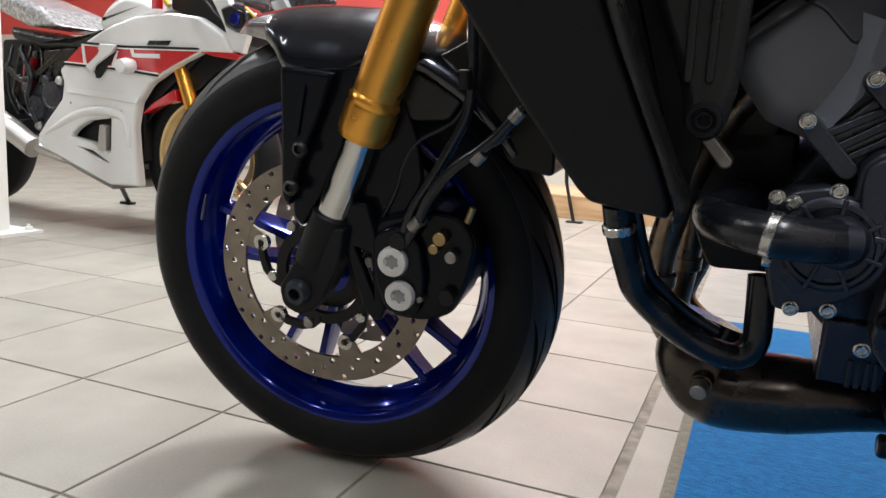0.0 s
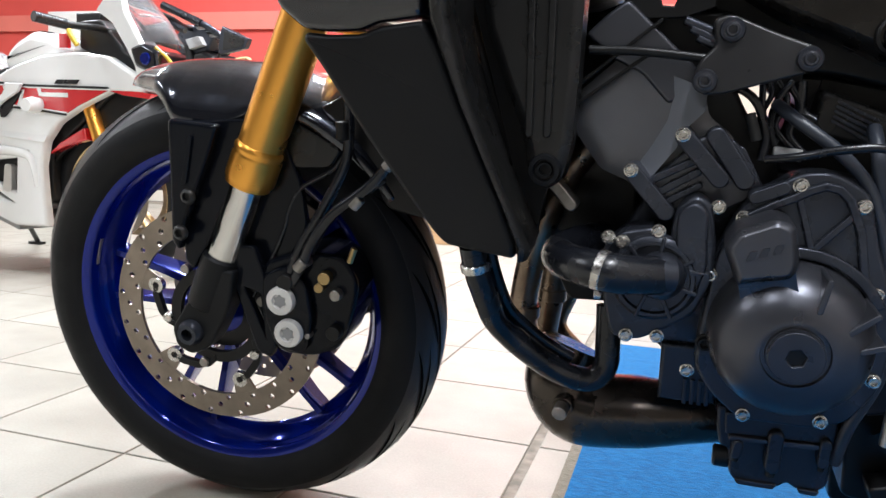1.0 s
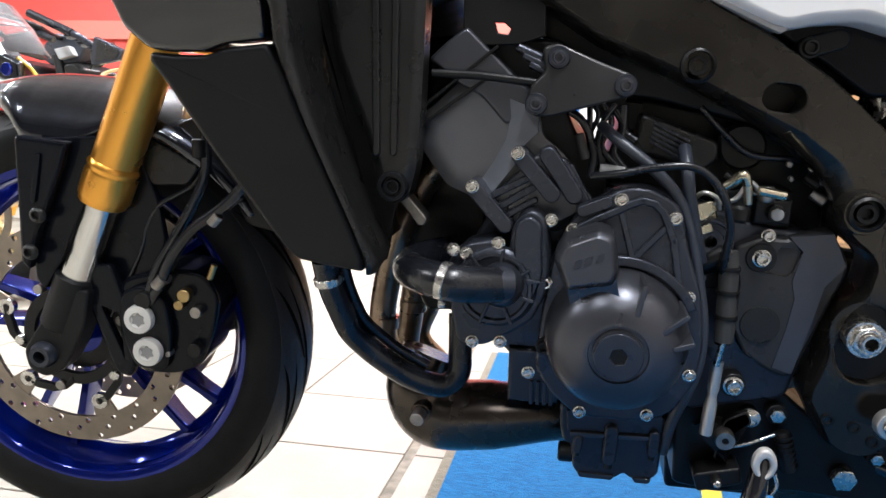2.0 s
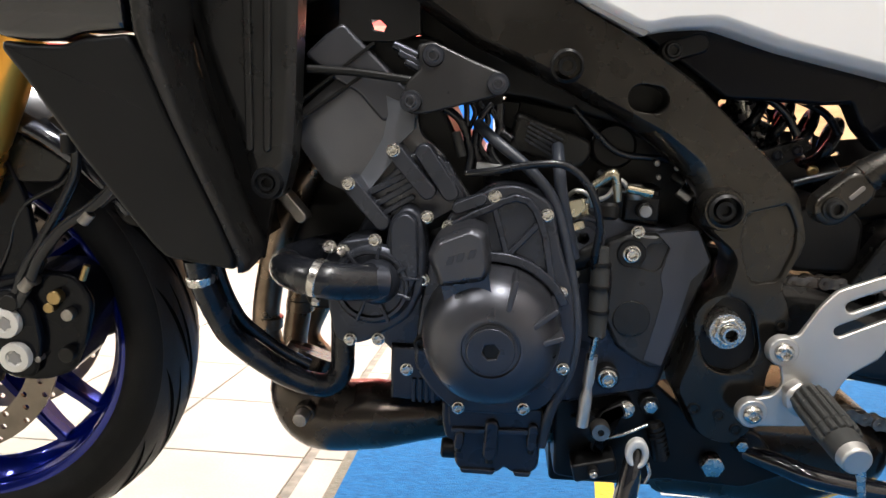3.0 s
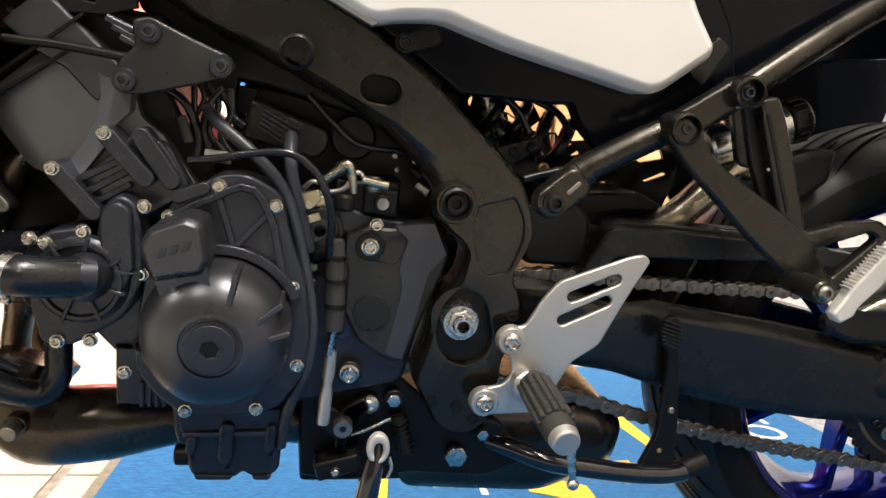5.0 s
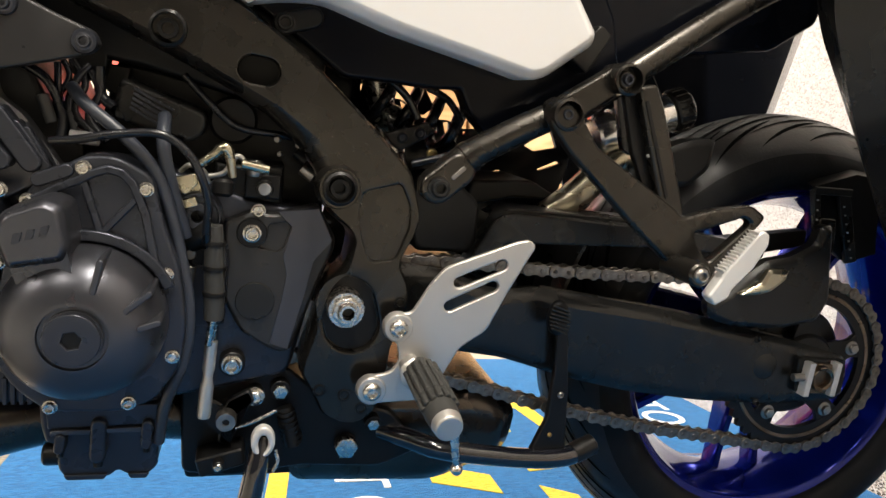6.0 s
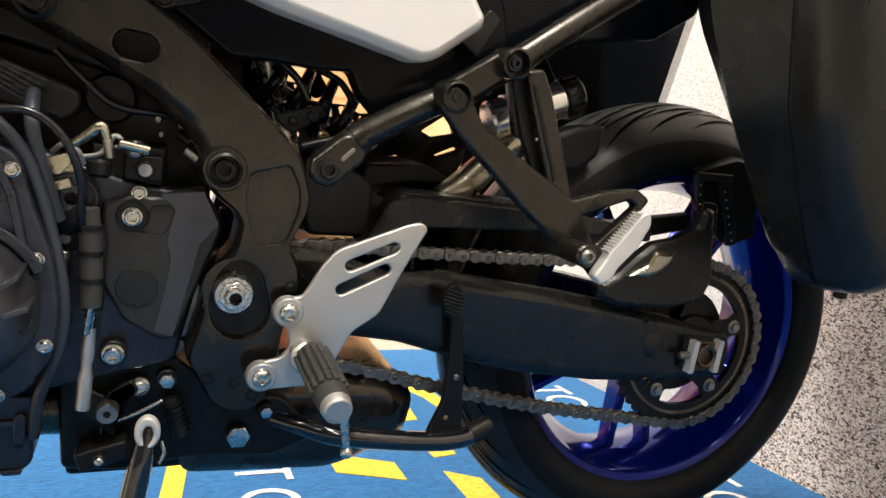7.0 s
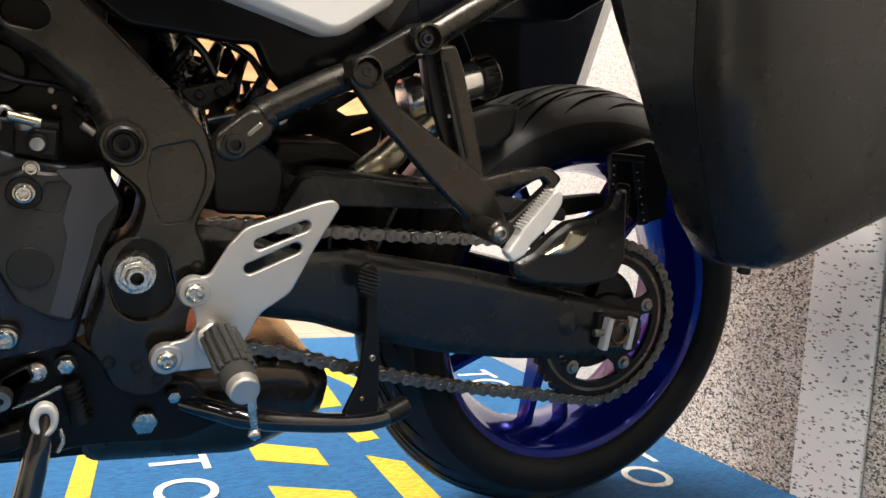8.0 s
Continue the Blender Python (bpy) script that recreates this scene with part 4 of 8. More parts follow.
# dark core between the frame spars
part("airbox", prism(rounded([(0.575, 0.80), (0.575, 0.70), (0.58, 0.665), (0.60, 0.655), (0.62, 0.612), (0.70, 0.604), (0.78, 0.585), (0.84, 0.56), (0.87, 0.54), (0.87, 0.80)], 0.01), -0.10, 0.10, 0.006), DARK_PLASTIC, bike, "black airbox between the frame spars")
part("intake_block", prism(rounded([(0.675, 0.61), (0.84, 0.58), (0.88, 0.52), (0.88, 0.44), (0.62, 0.44), (0.62, 0.53), (0.66, 0.548)], 0.008), -0.065, 0.10, 0.006), DARK_PLASTIC, bike, "black intake and starter block")
part("head_core", prism(rounded([(0.50, 0.67), (0.61, 0.66), (0.61, 0.60), (0.625, 0.57), (0.655, 0.545), (0.66, 0.48), (0.56, 0.48), (0.53, 0.56)], 0.008), -0.125, 0.12, 0.006), DARK_PLASTIC, bike, "black rear face of the cylinders")

# engine
engine = part("engine_block", prism(rounded([(0.515, 0.44), (0.545, 0.50), (0.62, 0.525), (0.72, 0.515), (0.80, 0.49), (0.86, 0.48), (0.87, 0.40), (0.85, 0.31), (0.74, 0.285), (0.62, 0.285), (0.56, 0.34), (0.52, 0.385)], 0.012), -0.122, 0.150, 0.006), ENGINE_PAINT, bike, "satin black engine with silver cover bolts")
cyl_poly = rounded([(0.470, 0.585), (0.517, 0.626), (0.555, 0.614), (0.585, 0.597), (0.592, 0.568), (0.612, 0.553), (0.645, 0.505), (0.611, 0.474), (0.567, 0.480), (0.533, 0.503), (0.498, 0.517), (0.472, 0.552)], 0.006)
cylinder = part("cylinder_block", domed(cyl_poly, -0.142, 0.142, 0.02, 0.006, 0.003), CYLINDER_PAINT, bike, "grey-black cylinder block")
head_poly = rounded([(0.478, 0.640), (0.497, 0.658), (0.515, 0.671), (0.556, 0.632), (0.590, 0.600), (0.556, 0.578), (0.530, 0.606), (0.506, 0.618)], 0.005)
part("cam_cover", prism(head_poly, -0.150, 0.130, 0.004), COVER_PAINT, bike, "dark grey cam cover")
for a, b in (((0.470, 0.592), (0.545, 0.652)), ((0.474, 0.578), (0.535, 0.622))):
    part("gasket_line", prism(capsule(a, b, 0.0016), -0.1525, -0.140, 0.0005), DARK_PLASTIC, bike)
cable("black_rod", [(0.484, -0.158, 0.6265), (0.53, -0.158, 0.625), (0.586, -0.158, 0.619)], 0.0042, DARK_PLASTIC, label="thin black control rod")
for (a, b) in (((0.530, 0.520), (0.561, 0.485)), ((0.572, 0.553), (0.604, 0.517))):
    part("coolant_bracket", prism(capsule(a, b, 0.0078), -0.182, -0.148, 0.002), ENGINE_PAINT, bike)
    bolt(a[0] - 0.001, -0.182, a[1] + 0.002, 0.0051, bike)
part("thermostat_plate", prism(rounded([(0.540, 0.505), (0.588, 0.553), (0.617, 0.548), (0.643, 0.505), (0.600, 0.480), (0.565, 0.485)], 0.006), -0.163, -0.140, 0.003), COVER_PAINT, bike, "dark grey thermostat cover")
for a, b, r in (((0.541, 0.509), (0.582, 0.531), 0.0034), ((0.552, 0.500), (0.586, 0.521), 0.0034), ((0.560, 0.492), (0.588, 0.509), 0.003)):
    part("plate_rib", prism(capsule(a, b, r), -0.171, -0.16, 0.0015), ENGINE_PAINT, bike)
part("coolant_bracket", prism(capsule((0.599, 0.553), (0.625, 0.516), 0.0085), -0.176, -0.150, 0.0025), ENGINE_PAINT, bike)
part("coolant_bracket", prism(capsule((0.612, 0.545), (0.634, 0.512), 0.005), -0.170, -0.150, 0.002), ENGINE_PAINT, bike)
# this face gets a lighter colour in place of the light it catches
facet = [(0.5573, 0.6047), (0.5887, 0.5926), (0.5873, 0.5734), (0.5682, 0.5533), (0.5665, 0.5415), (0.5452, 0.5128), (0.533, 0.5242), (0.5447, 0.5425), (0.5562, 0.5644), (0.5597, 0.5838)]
part("cylinder_facet", loft([[(x, -0.139, z) for x, z in facet], [(x, -0.1495 - (0.012 if 0 < i < 6 else 0.0), z) for i, (x, z) in enumerate(facet)]]), LIT_FACET, bike, "sloping face of the cylinder block, paler grey for the light it catches")
part("plate_rib", prism(capsule((0.62, 0.541), (0.638, 0.508), 0.004), -0.168, -0.16, 0.0015), ENGINE_PAINT, bike)

cover_poly = rounded([(0.622, 0.488), (0.630, 0.502), (0.668, 0.527), (0.693, 0.528), (0.722, 0.512), (0.733, 0.468), (0.747, 0.430), (0.753, 0.380), (0.749, 0.342), (0.728, 0.308), (0.700, 0.298), (0.640, 0.298), (0.615, 0.318), (0.596, 0.345), (0.600, 0.40), (0.606, 0.45)], 0.01)
clutch = part("clutch_cover", prism(cover_poly, -0.185, -0.148, 0.004, segments=3), ENGINE_PAINT, bike, "round satin black clutch cover with silver bolts")
lip = [(0.631, 0.488), (0.648, 0.498), (0.665, 0.506), (0.675, 0.512), (0.687, 0.5165), (0.698, 0.514), (0.706, 0.506), (0.711, 0.495), (0.717, 0.480), (0.725, 0.439)]
for a, b in zip(lip, lip[1:]):
    part("cover_rib", prism(capsule(a, b, 0.0036), -0.1915, -0.183, 0.002), ENGINE_PAINT, clutch)
for a, b in (((0.668, 0.506), (0.681, 0.463)), ((0.710, 0.493), (0.684, 0.463))):
    part("cover_rib", prism(capsule(a, b, 0.003), -0.1905, -0.183, 0.0016), ENGINE_PAINT, clutch)
part("cover_pad", prism(capsule((0.634, 0.504), (0.655, 0.513), 0.0058), -0.190, -0.17, 0.0018), ENGINE_PAINT, clutch)
collar = [(0.671 + r * math.sin(math.radians(d)), 0.386 + r * math.cos(math.radians(d))) for r, turn in ((0.0785, range(-14, 67, 5)), (0.069, range(66, -15, -5))) for d in turn]
part("dome_collar", prism(collar, -0.1935, -0.183, 0.002), ENGINE_PAINT, clutch)
CLX, CLZ = 0.671, 0.386
dome = lathe([(0.0, -0.244), (0.0228, -0.244), (0.0232, -0.2405), (0.0262, -0.2405), (0.0268, -0.2435), (0.031, -0.2435), (0.044, -0.2395), (0.055, -0.2315), (0.0622, -0.2195), (0.0662, -0.204), (0.0675, -0.183), (0.0, -0.183)], (CLX, 0, CLZ), n=72)
part("clutch_dome", dome, COVER_PAINT, clutch, "domed dark grey clutch cover")
cap_disc = prism(ring_outline(CLX, CLZ, 0.0218, 40), -0.2495, -0.244, 0.0012, holes=[ring_outline(CLX, CLZ, 0.0078, 6, turn=0.2)])
part("inspection_cap", cap_disc, ENGINE_PAINT, clutch, "round cap with hexagon socket")
part("cap_socket", prism(ring_outline(CLX, CLZ, 0.008, 6, turn=0.2), -0.2465, -0.243, 0), DARK_PLASTIC, clutch)
for a, b in (((0.690, 0.448), (0.685, 0.424)), ((0.727, 0.423), (0.708, 0.407)), ((0.734, 0.398), (0.720, 0.393))):
    mid = Vector(((a[0] + b[0]) / 2 - CLX, (a[1] + b[1]) / 2 - CLZ)).length
    y = -0.2435 + max(0, (mid - 0.030)) ** 1.7 * 6.5
    part("dome_rib", prism(capsule(a, b, 0.0026), y - 0.0085, -0.19, 0.0012), COVER_PAINT, clutch)
tower = rounded([(0.610, 0.468), (0.619, 0.484), (0.647, 0.496), (0.662, 0.491), (0.668, 0.458), (0.664, 0.446), (0.622, 0.438)], 0.005)
part("clutch_tower", domed(tower, -0.230, -0.183, 0.007, 0.009, 0.003), COVER_PAINT, clutch, "raised dark grey boss")
part("tower_ramp", loft([[(0.630, -0.222, 0.412), (0.672, -0.235, 0.424), (0.672, -0.19, 0.424), (0.630, -0.19, 0.412)], [(0.621, -0.2335, 0.449), (0.6645, -0.2335, 0.456), (0.6645, -0.19, 0.456), (0.621, -0.19, 0.449)]]), COVER_PAINT, clutch)
for x in (0.627, 0.636, 0.646):
    part("embossed_bar", prism(rounded([(x, 0.460 + (x - 0.627) * 0.35), (x + 0.006, 0.462 + (x - 0.627) * 0.35), (x + 0.008, 0.470 + (x - 0.627) * 0.35), (x + 0.002, 0.468 + (x - 0.627) * 0.35)], 0.001), -0.2402, -0.2365, 0.0003), ENGINE_PAINT, clutch)
for x, z in ((0.605, 0.494), (0.626, 0.486), (0.668, 0.516), (0.717, 0.501), (0.735, 0.427), (0.742, 0.351), (0.603, 0.433), (0.706, 0.307), (0.642, 0.304)):
    bolt(x, -0.186, z, 0.0051, clutch)
bolt(0.604, -0.187, 0.3695, 0.0066, clutch, DARK_PLASTIC, "socket")

pump_poly = rounded([(0.570, 0.40), (0.566, 0.46), (0.570, 0.490), (0.585, 0.505), (0.600, 0.497), (0.606, 0.46), (0.605, 0.425), (0.592, 0.396), (0.570, 0.380), (0.545, 0.366), (0.520, 0.368), (0.512, 0.40), (0.508, 0.45), (0.525, 0.468), (0.555, 0.474)], 0.008)
pump = part("water_pump", prism(pump_poly, -0.192, -0.145, 0.004), ENGINE_PAINT, bike, "black water pump housing")
part("pump_disc", lathe([(0.0, -0.199), (0.030, -0.199), (0.0315, -0.2025), (0.0345, -0.2025), (0.036, -0.199), (0.0385, -0.197), (0.040, -0.19), (0.0, -0.19)], (0.556, 0, 0.428), n=56), ENGINE_PAINT, pump)
for k in range(7):
    a = radians(-160 + 48 * k)
    part("pump_rib", prism(capsule((0.556 + 0.017 * math.cos(a), 0.428 + 0.017 * math.sin(a)), (0.556 + 0.037 * math.cos(a), 0.428 + 0.037 * math.sin(a)), 0.0018), -0.2035, -0.197, 0.001), ENGINE_PAINT, pump)
part("pump_collar", lathe([(0.0, -0.222), (0.0135, -0.2215), (0.0185, -0.217), (0.0205, -0.209), (0.0215, -0.198), (0.0, -0.198)], (0.562, 0, 0.433), n=40), ENGINE_PAINT, pump)
part("pump_spout", rod((0.534, -0.2265, 0.4385), (0.574, -0.208, 0.4345), 0.0155, 22, 0.004), ENGINE_PAINT, pump)
part("pump_ear", prism(rounded([(0.572, 0.462), (0.572, 0.490), (0.585, 0.500), (0.597, 0.492), (0.600, 0.440), (0.588, 0.41), (0.575, 0.43)], 0.008), -0.2, -0.19, 0.003), ENGINE_PAINT, pump)
part("pump_pointer", prism([(0.585, 0.434), (0.585, 0.440), (0.602, 0.437)], -0.203, -0.19, 0.001), ENGINE_PAINT, pump)
for x, z in ((0.557, 0.4705), (0.5265, 0.459), (0.514, 0.462), (0.562, 0.373), (0.5345, 0.371), (0.5905, 0.3435)):
    bolt(x, -0.193, z, 0.0051, pump)
sump = part("oil_sump", prism(rounded([(0.6226, 0.292), (0.7271, 0.294), (0.7290, 0.250), (0.7281, 0.2238), (0.7224, 0.2165), (0.7006, 0.2145), (0.6924, 0.2209), (0.6847, 0.2133), (0.6453, 0.2135), (0.6393, 0.2221), (0.6367, 0.2478), (0.629, 0.2498), (0.6248, 0.2645)], 0.005), -0.145, 0.10, 0.004), ENGINE_PAINT, bike, "black ribbed oil sump")
part("sump_flange", prism(rounded([(0.630, 0.290), (0.728, 0.292), (0.729, 0.2705), (0.632, 0.2665)], 0.003), -0.1525, -0.14, 0.002), ENGINE_PAINT, sump)
part("sump_ledge", prism(rounded([(0.6350, 0.2675), (0.7255, 0.2710), (0.7255, 0.2655), (0.6350, 0.2625)], 0.001), -0.1570, -0.14, 0.0012), COVER_PAINT, sump)
for x, z0, z1, r in ((0.6768, 0.2725, 0.2420, 0.0072), (0.7195, 0.2725, 0.2535, 0.0052), (0.6440, 0.2600, 0.2500, 0.0048)):
    part("sump_rib", prism(capsule((x, z0), (x - 0.001, z1), r), -0.1600, -0.143, 0.003), ENGINE_PAINT, sump)
    part("sump_screw", rod((x - 0.001, -0.152, z1 - r - 0.006), (x - 0.001, -0.152, z1 - r + 0.002), r * 0.62, 12), DARK_PLASTIC, sump)
for x0, x1 in ((0.6445, 0.6835), (0.7010, 0.7215)):
    part("sump_lobe", prism(rounded([(x0, 0.2185), (x1, 0.2185), (x1 - 0.003, 0.2130), (x0 + 0.003, 0.2130)], 0.002), -0.1485, -0.14, 0.002), ENGINE_PAINT, sump)
part("drain_plug", rod((0.6235, -0.13, 0.232), (0.6400, -0.13, 0.232), 0.011, 12, 0.002), DARK_PLASTIC, sump)
part("oil_cooler", box(0.566, 0.622, -0.13, 0.08, 0.284, 0.345, 0.005), ENGINE_PAINT, bike, "black oil cooler block")
for k in range(4):
    part("cooler_fin", box(0.590 + 0.007 * k, 0.594 + 0.007 * k, -0.134, -0.128, 0.284, 0.31, 0.0008), ENGINE_PAINT, bike)

bracket_poly = rounded([(0.588, 0.652), (0.603, 0.656), (0.640, 0.640), (0.672, 0.628), (0.678, 0.616), (0.664, 0.607), (0.600, 0.589), (0.583, 0.588), (0.574, 0.600), (0.580, 0.618), (0.592, 0.630)], 0.005)
bm = prism(bracket_poly, -0.016, 0.0, 0.003)
for v in bm.verts:
    v.co.y -= 0.146 + 0.16 * max(0.0, 0.650 - v.co.z) + 0.10 * max(0.0, v.co.x - 0.62)
hanger_plate = part("engine_mount", bm, COVER_PLASTIC, bike, "satin black engine mounting bracket")
for x, y, z in ((0.604, -0.163, 0.6425), (0.6655, -0.172, 0.6185), (0.585, -0.1715, 0.600)):
    part("mount_boss", lathe([(0.0, y - 0.004), (0.0095, y - 0.004), (0.0105, y - 0.002), (0.0105, y + 0.008), (0.0, y + 0.008)], (x, 0, z), n=24), ENGINE_PAINT, hanger_plate)
    bolt(x, y - 0.003, z, 0.0058, hanger_plate, COVER_PAINT, "socket")
for z in (0.652, 0.645, 0.637):
    part("mount_spacer", rod((0.566 + (0.65 - z) * 0.8, -0.150, z), (0.590 + (0.65 - z) * 0.6, -0.150, z - 0.010), 0.0042, 12), ENGINE_PAINT, hanger_plate)
ecu = part("control_box", prism(rounded([(0.6858, 0.5935), (0.7614, 0.5667), (0.7608, 0.5487), (0.7476, 0.538), (0.6778, 0.5552)], 0.007), -0.122, -0.07, 0.005), BLACK_PLASTIC, bike, "black plastic regulator box with slots")
for k in range(5):
    u = k / 4
    part("box_rib", prism(capsule((0.6992 - 0.0038 * u, 0.583 - 0.0169 * u), (0.7314 - 0.0069 * u, 0.5675 - 0.0175 * u), 0.0013), -0.1245, -0.120, 0.0005), ENGINE_PAINT, ecu)

# frame
spar = [(0.50, 0.760), (0.585, 0.690), (0.639, 0.655), (0.720, 0.6195), (0.780, 0.5915), (0.820, 0.567), (0.849, 0.541), (0.8655, 0.518), (0.867, 0.4955), (0.8797, 0.481), (0.8943, 0.470), (0.9012, 0.459), (0.896, 0.431), (0.880, 0.416), (0.8723, 0.3895), (0.867, 0.3606), (0.859, 0.3355), (0.858, 0.323), (0.8723, 0.298), (0.8822, 0.277), (0.9014, 0.2686), (0.920, 0.267), (0.941, 0.2826), (0.940, 0.3127), (0.949, 0.326), (0.949, 0.347), (0.9566, 0.368), (0.964, 0.393), (0.9624, 0.4177), (0.951, 0.4374), (0.966, 0.470), (0.969, 0.4865), (0.957, 0.528), (0.925, 0.5605), (0.853, 0.6255), (0.796, 0.6645), (0.736, 0.6965), (0.66, 0.76)]
face = shifted_in(spar, 0.0045)
for i, d in ((1, 0.006), (2, 0.007), (3, 0.008), (4, 0.006), (5, 0.011), (6, 0.015), (7, 0.011)):
    face[i] = (face[i][0] + d * 0.75, face[i][1] + d * 0.65)
slot = capsule((0.7995, 0.611), (0.8125, 0.6095), 0.0125)
web = rounded([(0.908, 0.507), (0.9445, 0.5175), (0.9555, 0.495), (0.956, 0.475), (0.9445, 0.4425), (0.920, 0.438), (0.9105, 0.459), (0.9055, 0.482)], 0.006)
pivot_well = capsule((0.9005, 0.3960), (0.9065, 0.3735), 0.0275, 14)


def spar_bm():
    rings = [(rounded(lerp_poly(spar, face, t), 0.010), y) for t, y in ((0.0, -0.105), (0.0, -0.138), (0.1, -0.1435), (0.3, -0.1485), (0.6, -0.1535), (0.85, -0.1563), (1.0, -0.1575))]
    return pocketed(rings, [(slot, -0.120, 0.002), (web, -0.1525, 0.003), (pivot_well, -0.1475, 0.003)])


main_frame = part("main_frame", spar_bm(), FRAME_PAINT, bike, "satin dark grey aluminium frame spar", sharp=28)
part("main_frame", mirrored_xz(spar_bm()), FRAME_PAINT, bike, "satin dark grey aluminium frame spar", sharp=28)
part("slot_shade", prism(capsule((0.7995, 0.611), (0.8125, 0.6095), 0.0120), -0.1225, -0.1195, 0), DARK_PLASTIC, main_frame)


def frame_plug(x, z, r, y):
    part("frame_plug", lathe([(0.0, y + 0.002), (r * 0.3, y + 0.002), (r * 0.34, y - 0.005), (r * 0.55, y - 0.005), (r * 0.6, y + 0.002), (r * 0.78, y + 0.002), (r * 0.84, y - 0.009), (r, y - 0.007), (r * 1.04, y), (r * 1.04, y + 0.01), (0, y + 0.01)], (x, 0, z), n=40), DARK_PLASTIC, main_frame, "black rubber plug with bolt")


frame_plug(0.7285, 0.6375, 0.0155, -0.156)
frame_plug(0.8835, 0.5105, 0.0160, -0.166)
part("plug_boss", lathe([(0.0165, -0.169), (0.0188, -0.169), (0.0200, -0.166), (0.0225, -0.15), (0.0165, -0.15)], (0.8835, 0, 0.5105), n=40, closed=True), FRAME_PAINT, main_frame)
# dark sheet just above the recess floor stands for the shade there
part("pivot_plate", prism(capsule((0.9005, 0.3960), (0.9065, 0.3735), 0.0262, 14), -0.1488, -0.147, 0), DARK_PLASTIC, main_frame, "dark sheet for the shade in the pivot recess")
part("pivot_washer", lathe([(0.008, -0.173), (0.0172, -0.173), (0.0182, -0.171), (0.0182, -0.147), (0.008, -0.147)], (0.8975, 0, 0.394), n=36, closed=True), STEEL, main_frame)
part("pivot_nut", prism(ring_outline(0.8975, 0.394, 0.0150, 6, turn=0.3), -0.179, -0.171, 0.0018, holes=[ring_outline(0.8975, 0.394, 0.0085, 20)]), STEEL, main_frame, "large steel swingarm pivot nut")
part("pivot_shaft", lathe([(0.0060, -0.185), (0.0082, -0.185), (0.0088, -0.183), (0.0088, -0.17), (0.0060, -0.17)], (0.8980, 0, 0.3935), n=28, closed=True), STEEL, main_frame)
# dark filling in the hollow shaft, for the shade inside it
part("shaft_bore", rod((0.8980, -0.174, 0.3935), (0.8980, -0.165, 0.3935), 0.0062, 20), DARK_PLASTIC, main_frame)
for x, z in ((0.8788, 0.3066), (0.9036, 0.3010), (0.9221, 0.2870), (0.9530, 0.3990)):
    part("frame_hole", lathe([(0.0, -0.1570), (0.0035, -0.1570), (0.004, -0.1595), (0.006, -0.1595), (0.0065, -0.156), (0, -0.156)], (x, 0, z), n=18), DARK_PLASTIC, main_frame)

# front sprocket cover, gear linkage, throttle parts
spc_poly = [(0.780, 0.468), (0.792, 0.473), (0.8053, 0.4795), (0.8268, 0.478), (0.8693, 0.4885), (0.8872, 0.457), (0.8868, 0.445), (0.8757, 0.4158), (0.8628, 0.378), (0.8497, 0.3394), (0.8376, 0.3365), (0.825, 0.3427), (0.800, 0.3587), (0.782, 0.392)]
spc = part("sprocket_cover", pocketed([(rounded(lerp_poly(spc_poly, shifted_in(spc_poly, 0.004), t), 0.005), y) for t, y in ((0, -0.112), (0, -0.130), (0.4, -0.1335), (1, -0.135))], [(rounded([(0.8237, 0.4685), (0.845, 0.471), (0.8373, 0.4445), (0.831, 0.4402), (0.812, 0.444)], 0.003), -0.1315, 0.001)]), COVER_PLASTIC, bike, "black plastic front sprocket cover", sharp=28)
# lighter paint gives this turned face its bright reflection
cover_facet = [(0.829, 0.4805), (0.8693, 0.4865), (0.8845, 0.4545), (0.8675, 0.4335), (0.8600, 0.3965), (0.8470, 0.3420), (0.8275, 0.3465), (0.8365, 0.3889), (0.8410, 0.419), (0.8365, 0.4363), (0.8434, 0.4657)]
part("cover_facet", loft([[(x, -0.133, z) for x, z in cover_facet], [(x, -0.1360 - (0.0035 if 0 < i < 6 else 0.0), z) for i, (x, z) in enumerate(shifted_in(cover_facet, 0.001))]]), COVER_PAINT, spc, "facet of the cover, paler grey for its reflection")
part("cover_ring", prism(ring_outline(0.8127, 0.3904, 0.0188, 36), -0.1368, -0.134, 0.0008), BLACK_PLASTIC, spc)
part("cover_lug", lathe([(0.0, -0.1375), (0.0135, -0.1375), (0.0148, -0.1345), (0.015, -0.125), (0, -0.125)], (0.8069, 0, 0.4582), n=28), DARK_PLASTIC, spc)
bolt(0.8069, -0.1375, 0.4582, 0.0070, spc)
cable("clutch_cable", [(0.640, -0.172, 0.535), (0.665, -0.182, 0.5394), (0.6943, -0.186, 0.5463), (0.7273, -0.186, 0.5485), (0.7484, -0.186, 0.5357), (0.7609, -0.184, 0.5158), (0.7675, -0.178, 0.4897), (0.7665, -0.17, 0.4626), (0.770, -0.155, 0.435)], 0.0038, HOSE, label="thin black cable")
cable("breather_hose", [(0.648, -0.13, 0.580), (0.6634, -0.155, 0.5677), (0.6951, -0.168, 0.5444), (0.7195, -0.170, 0.5186), (0.7331, -0.170, 0.4881), (0.7435, -0.168, 0.448), (0.7535, -0.168, 0.393), (0.751, -0.166, 0.345), (0.735, -0.16, 0.294), (0.729, -0.15, 0.252)], 0.0056, BREATHER, label="grey-black breather hose")
cable("breather_hose", [(0.726, -0.14, 0.562), (0.7274, -0.162, 0.542), (0.7309, -0.164, 0.5192), (0.7385, -0.160, 0.490), (0.748, -0.155, 0.455)], 0.0060, BREATHER, label="grey-black breather hose")
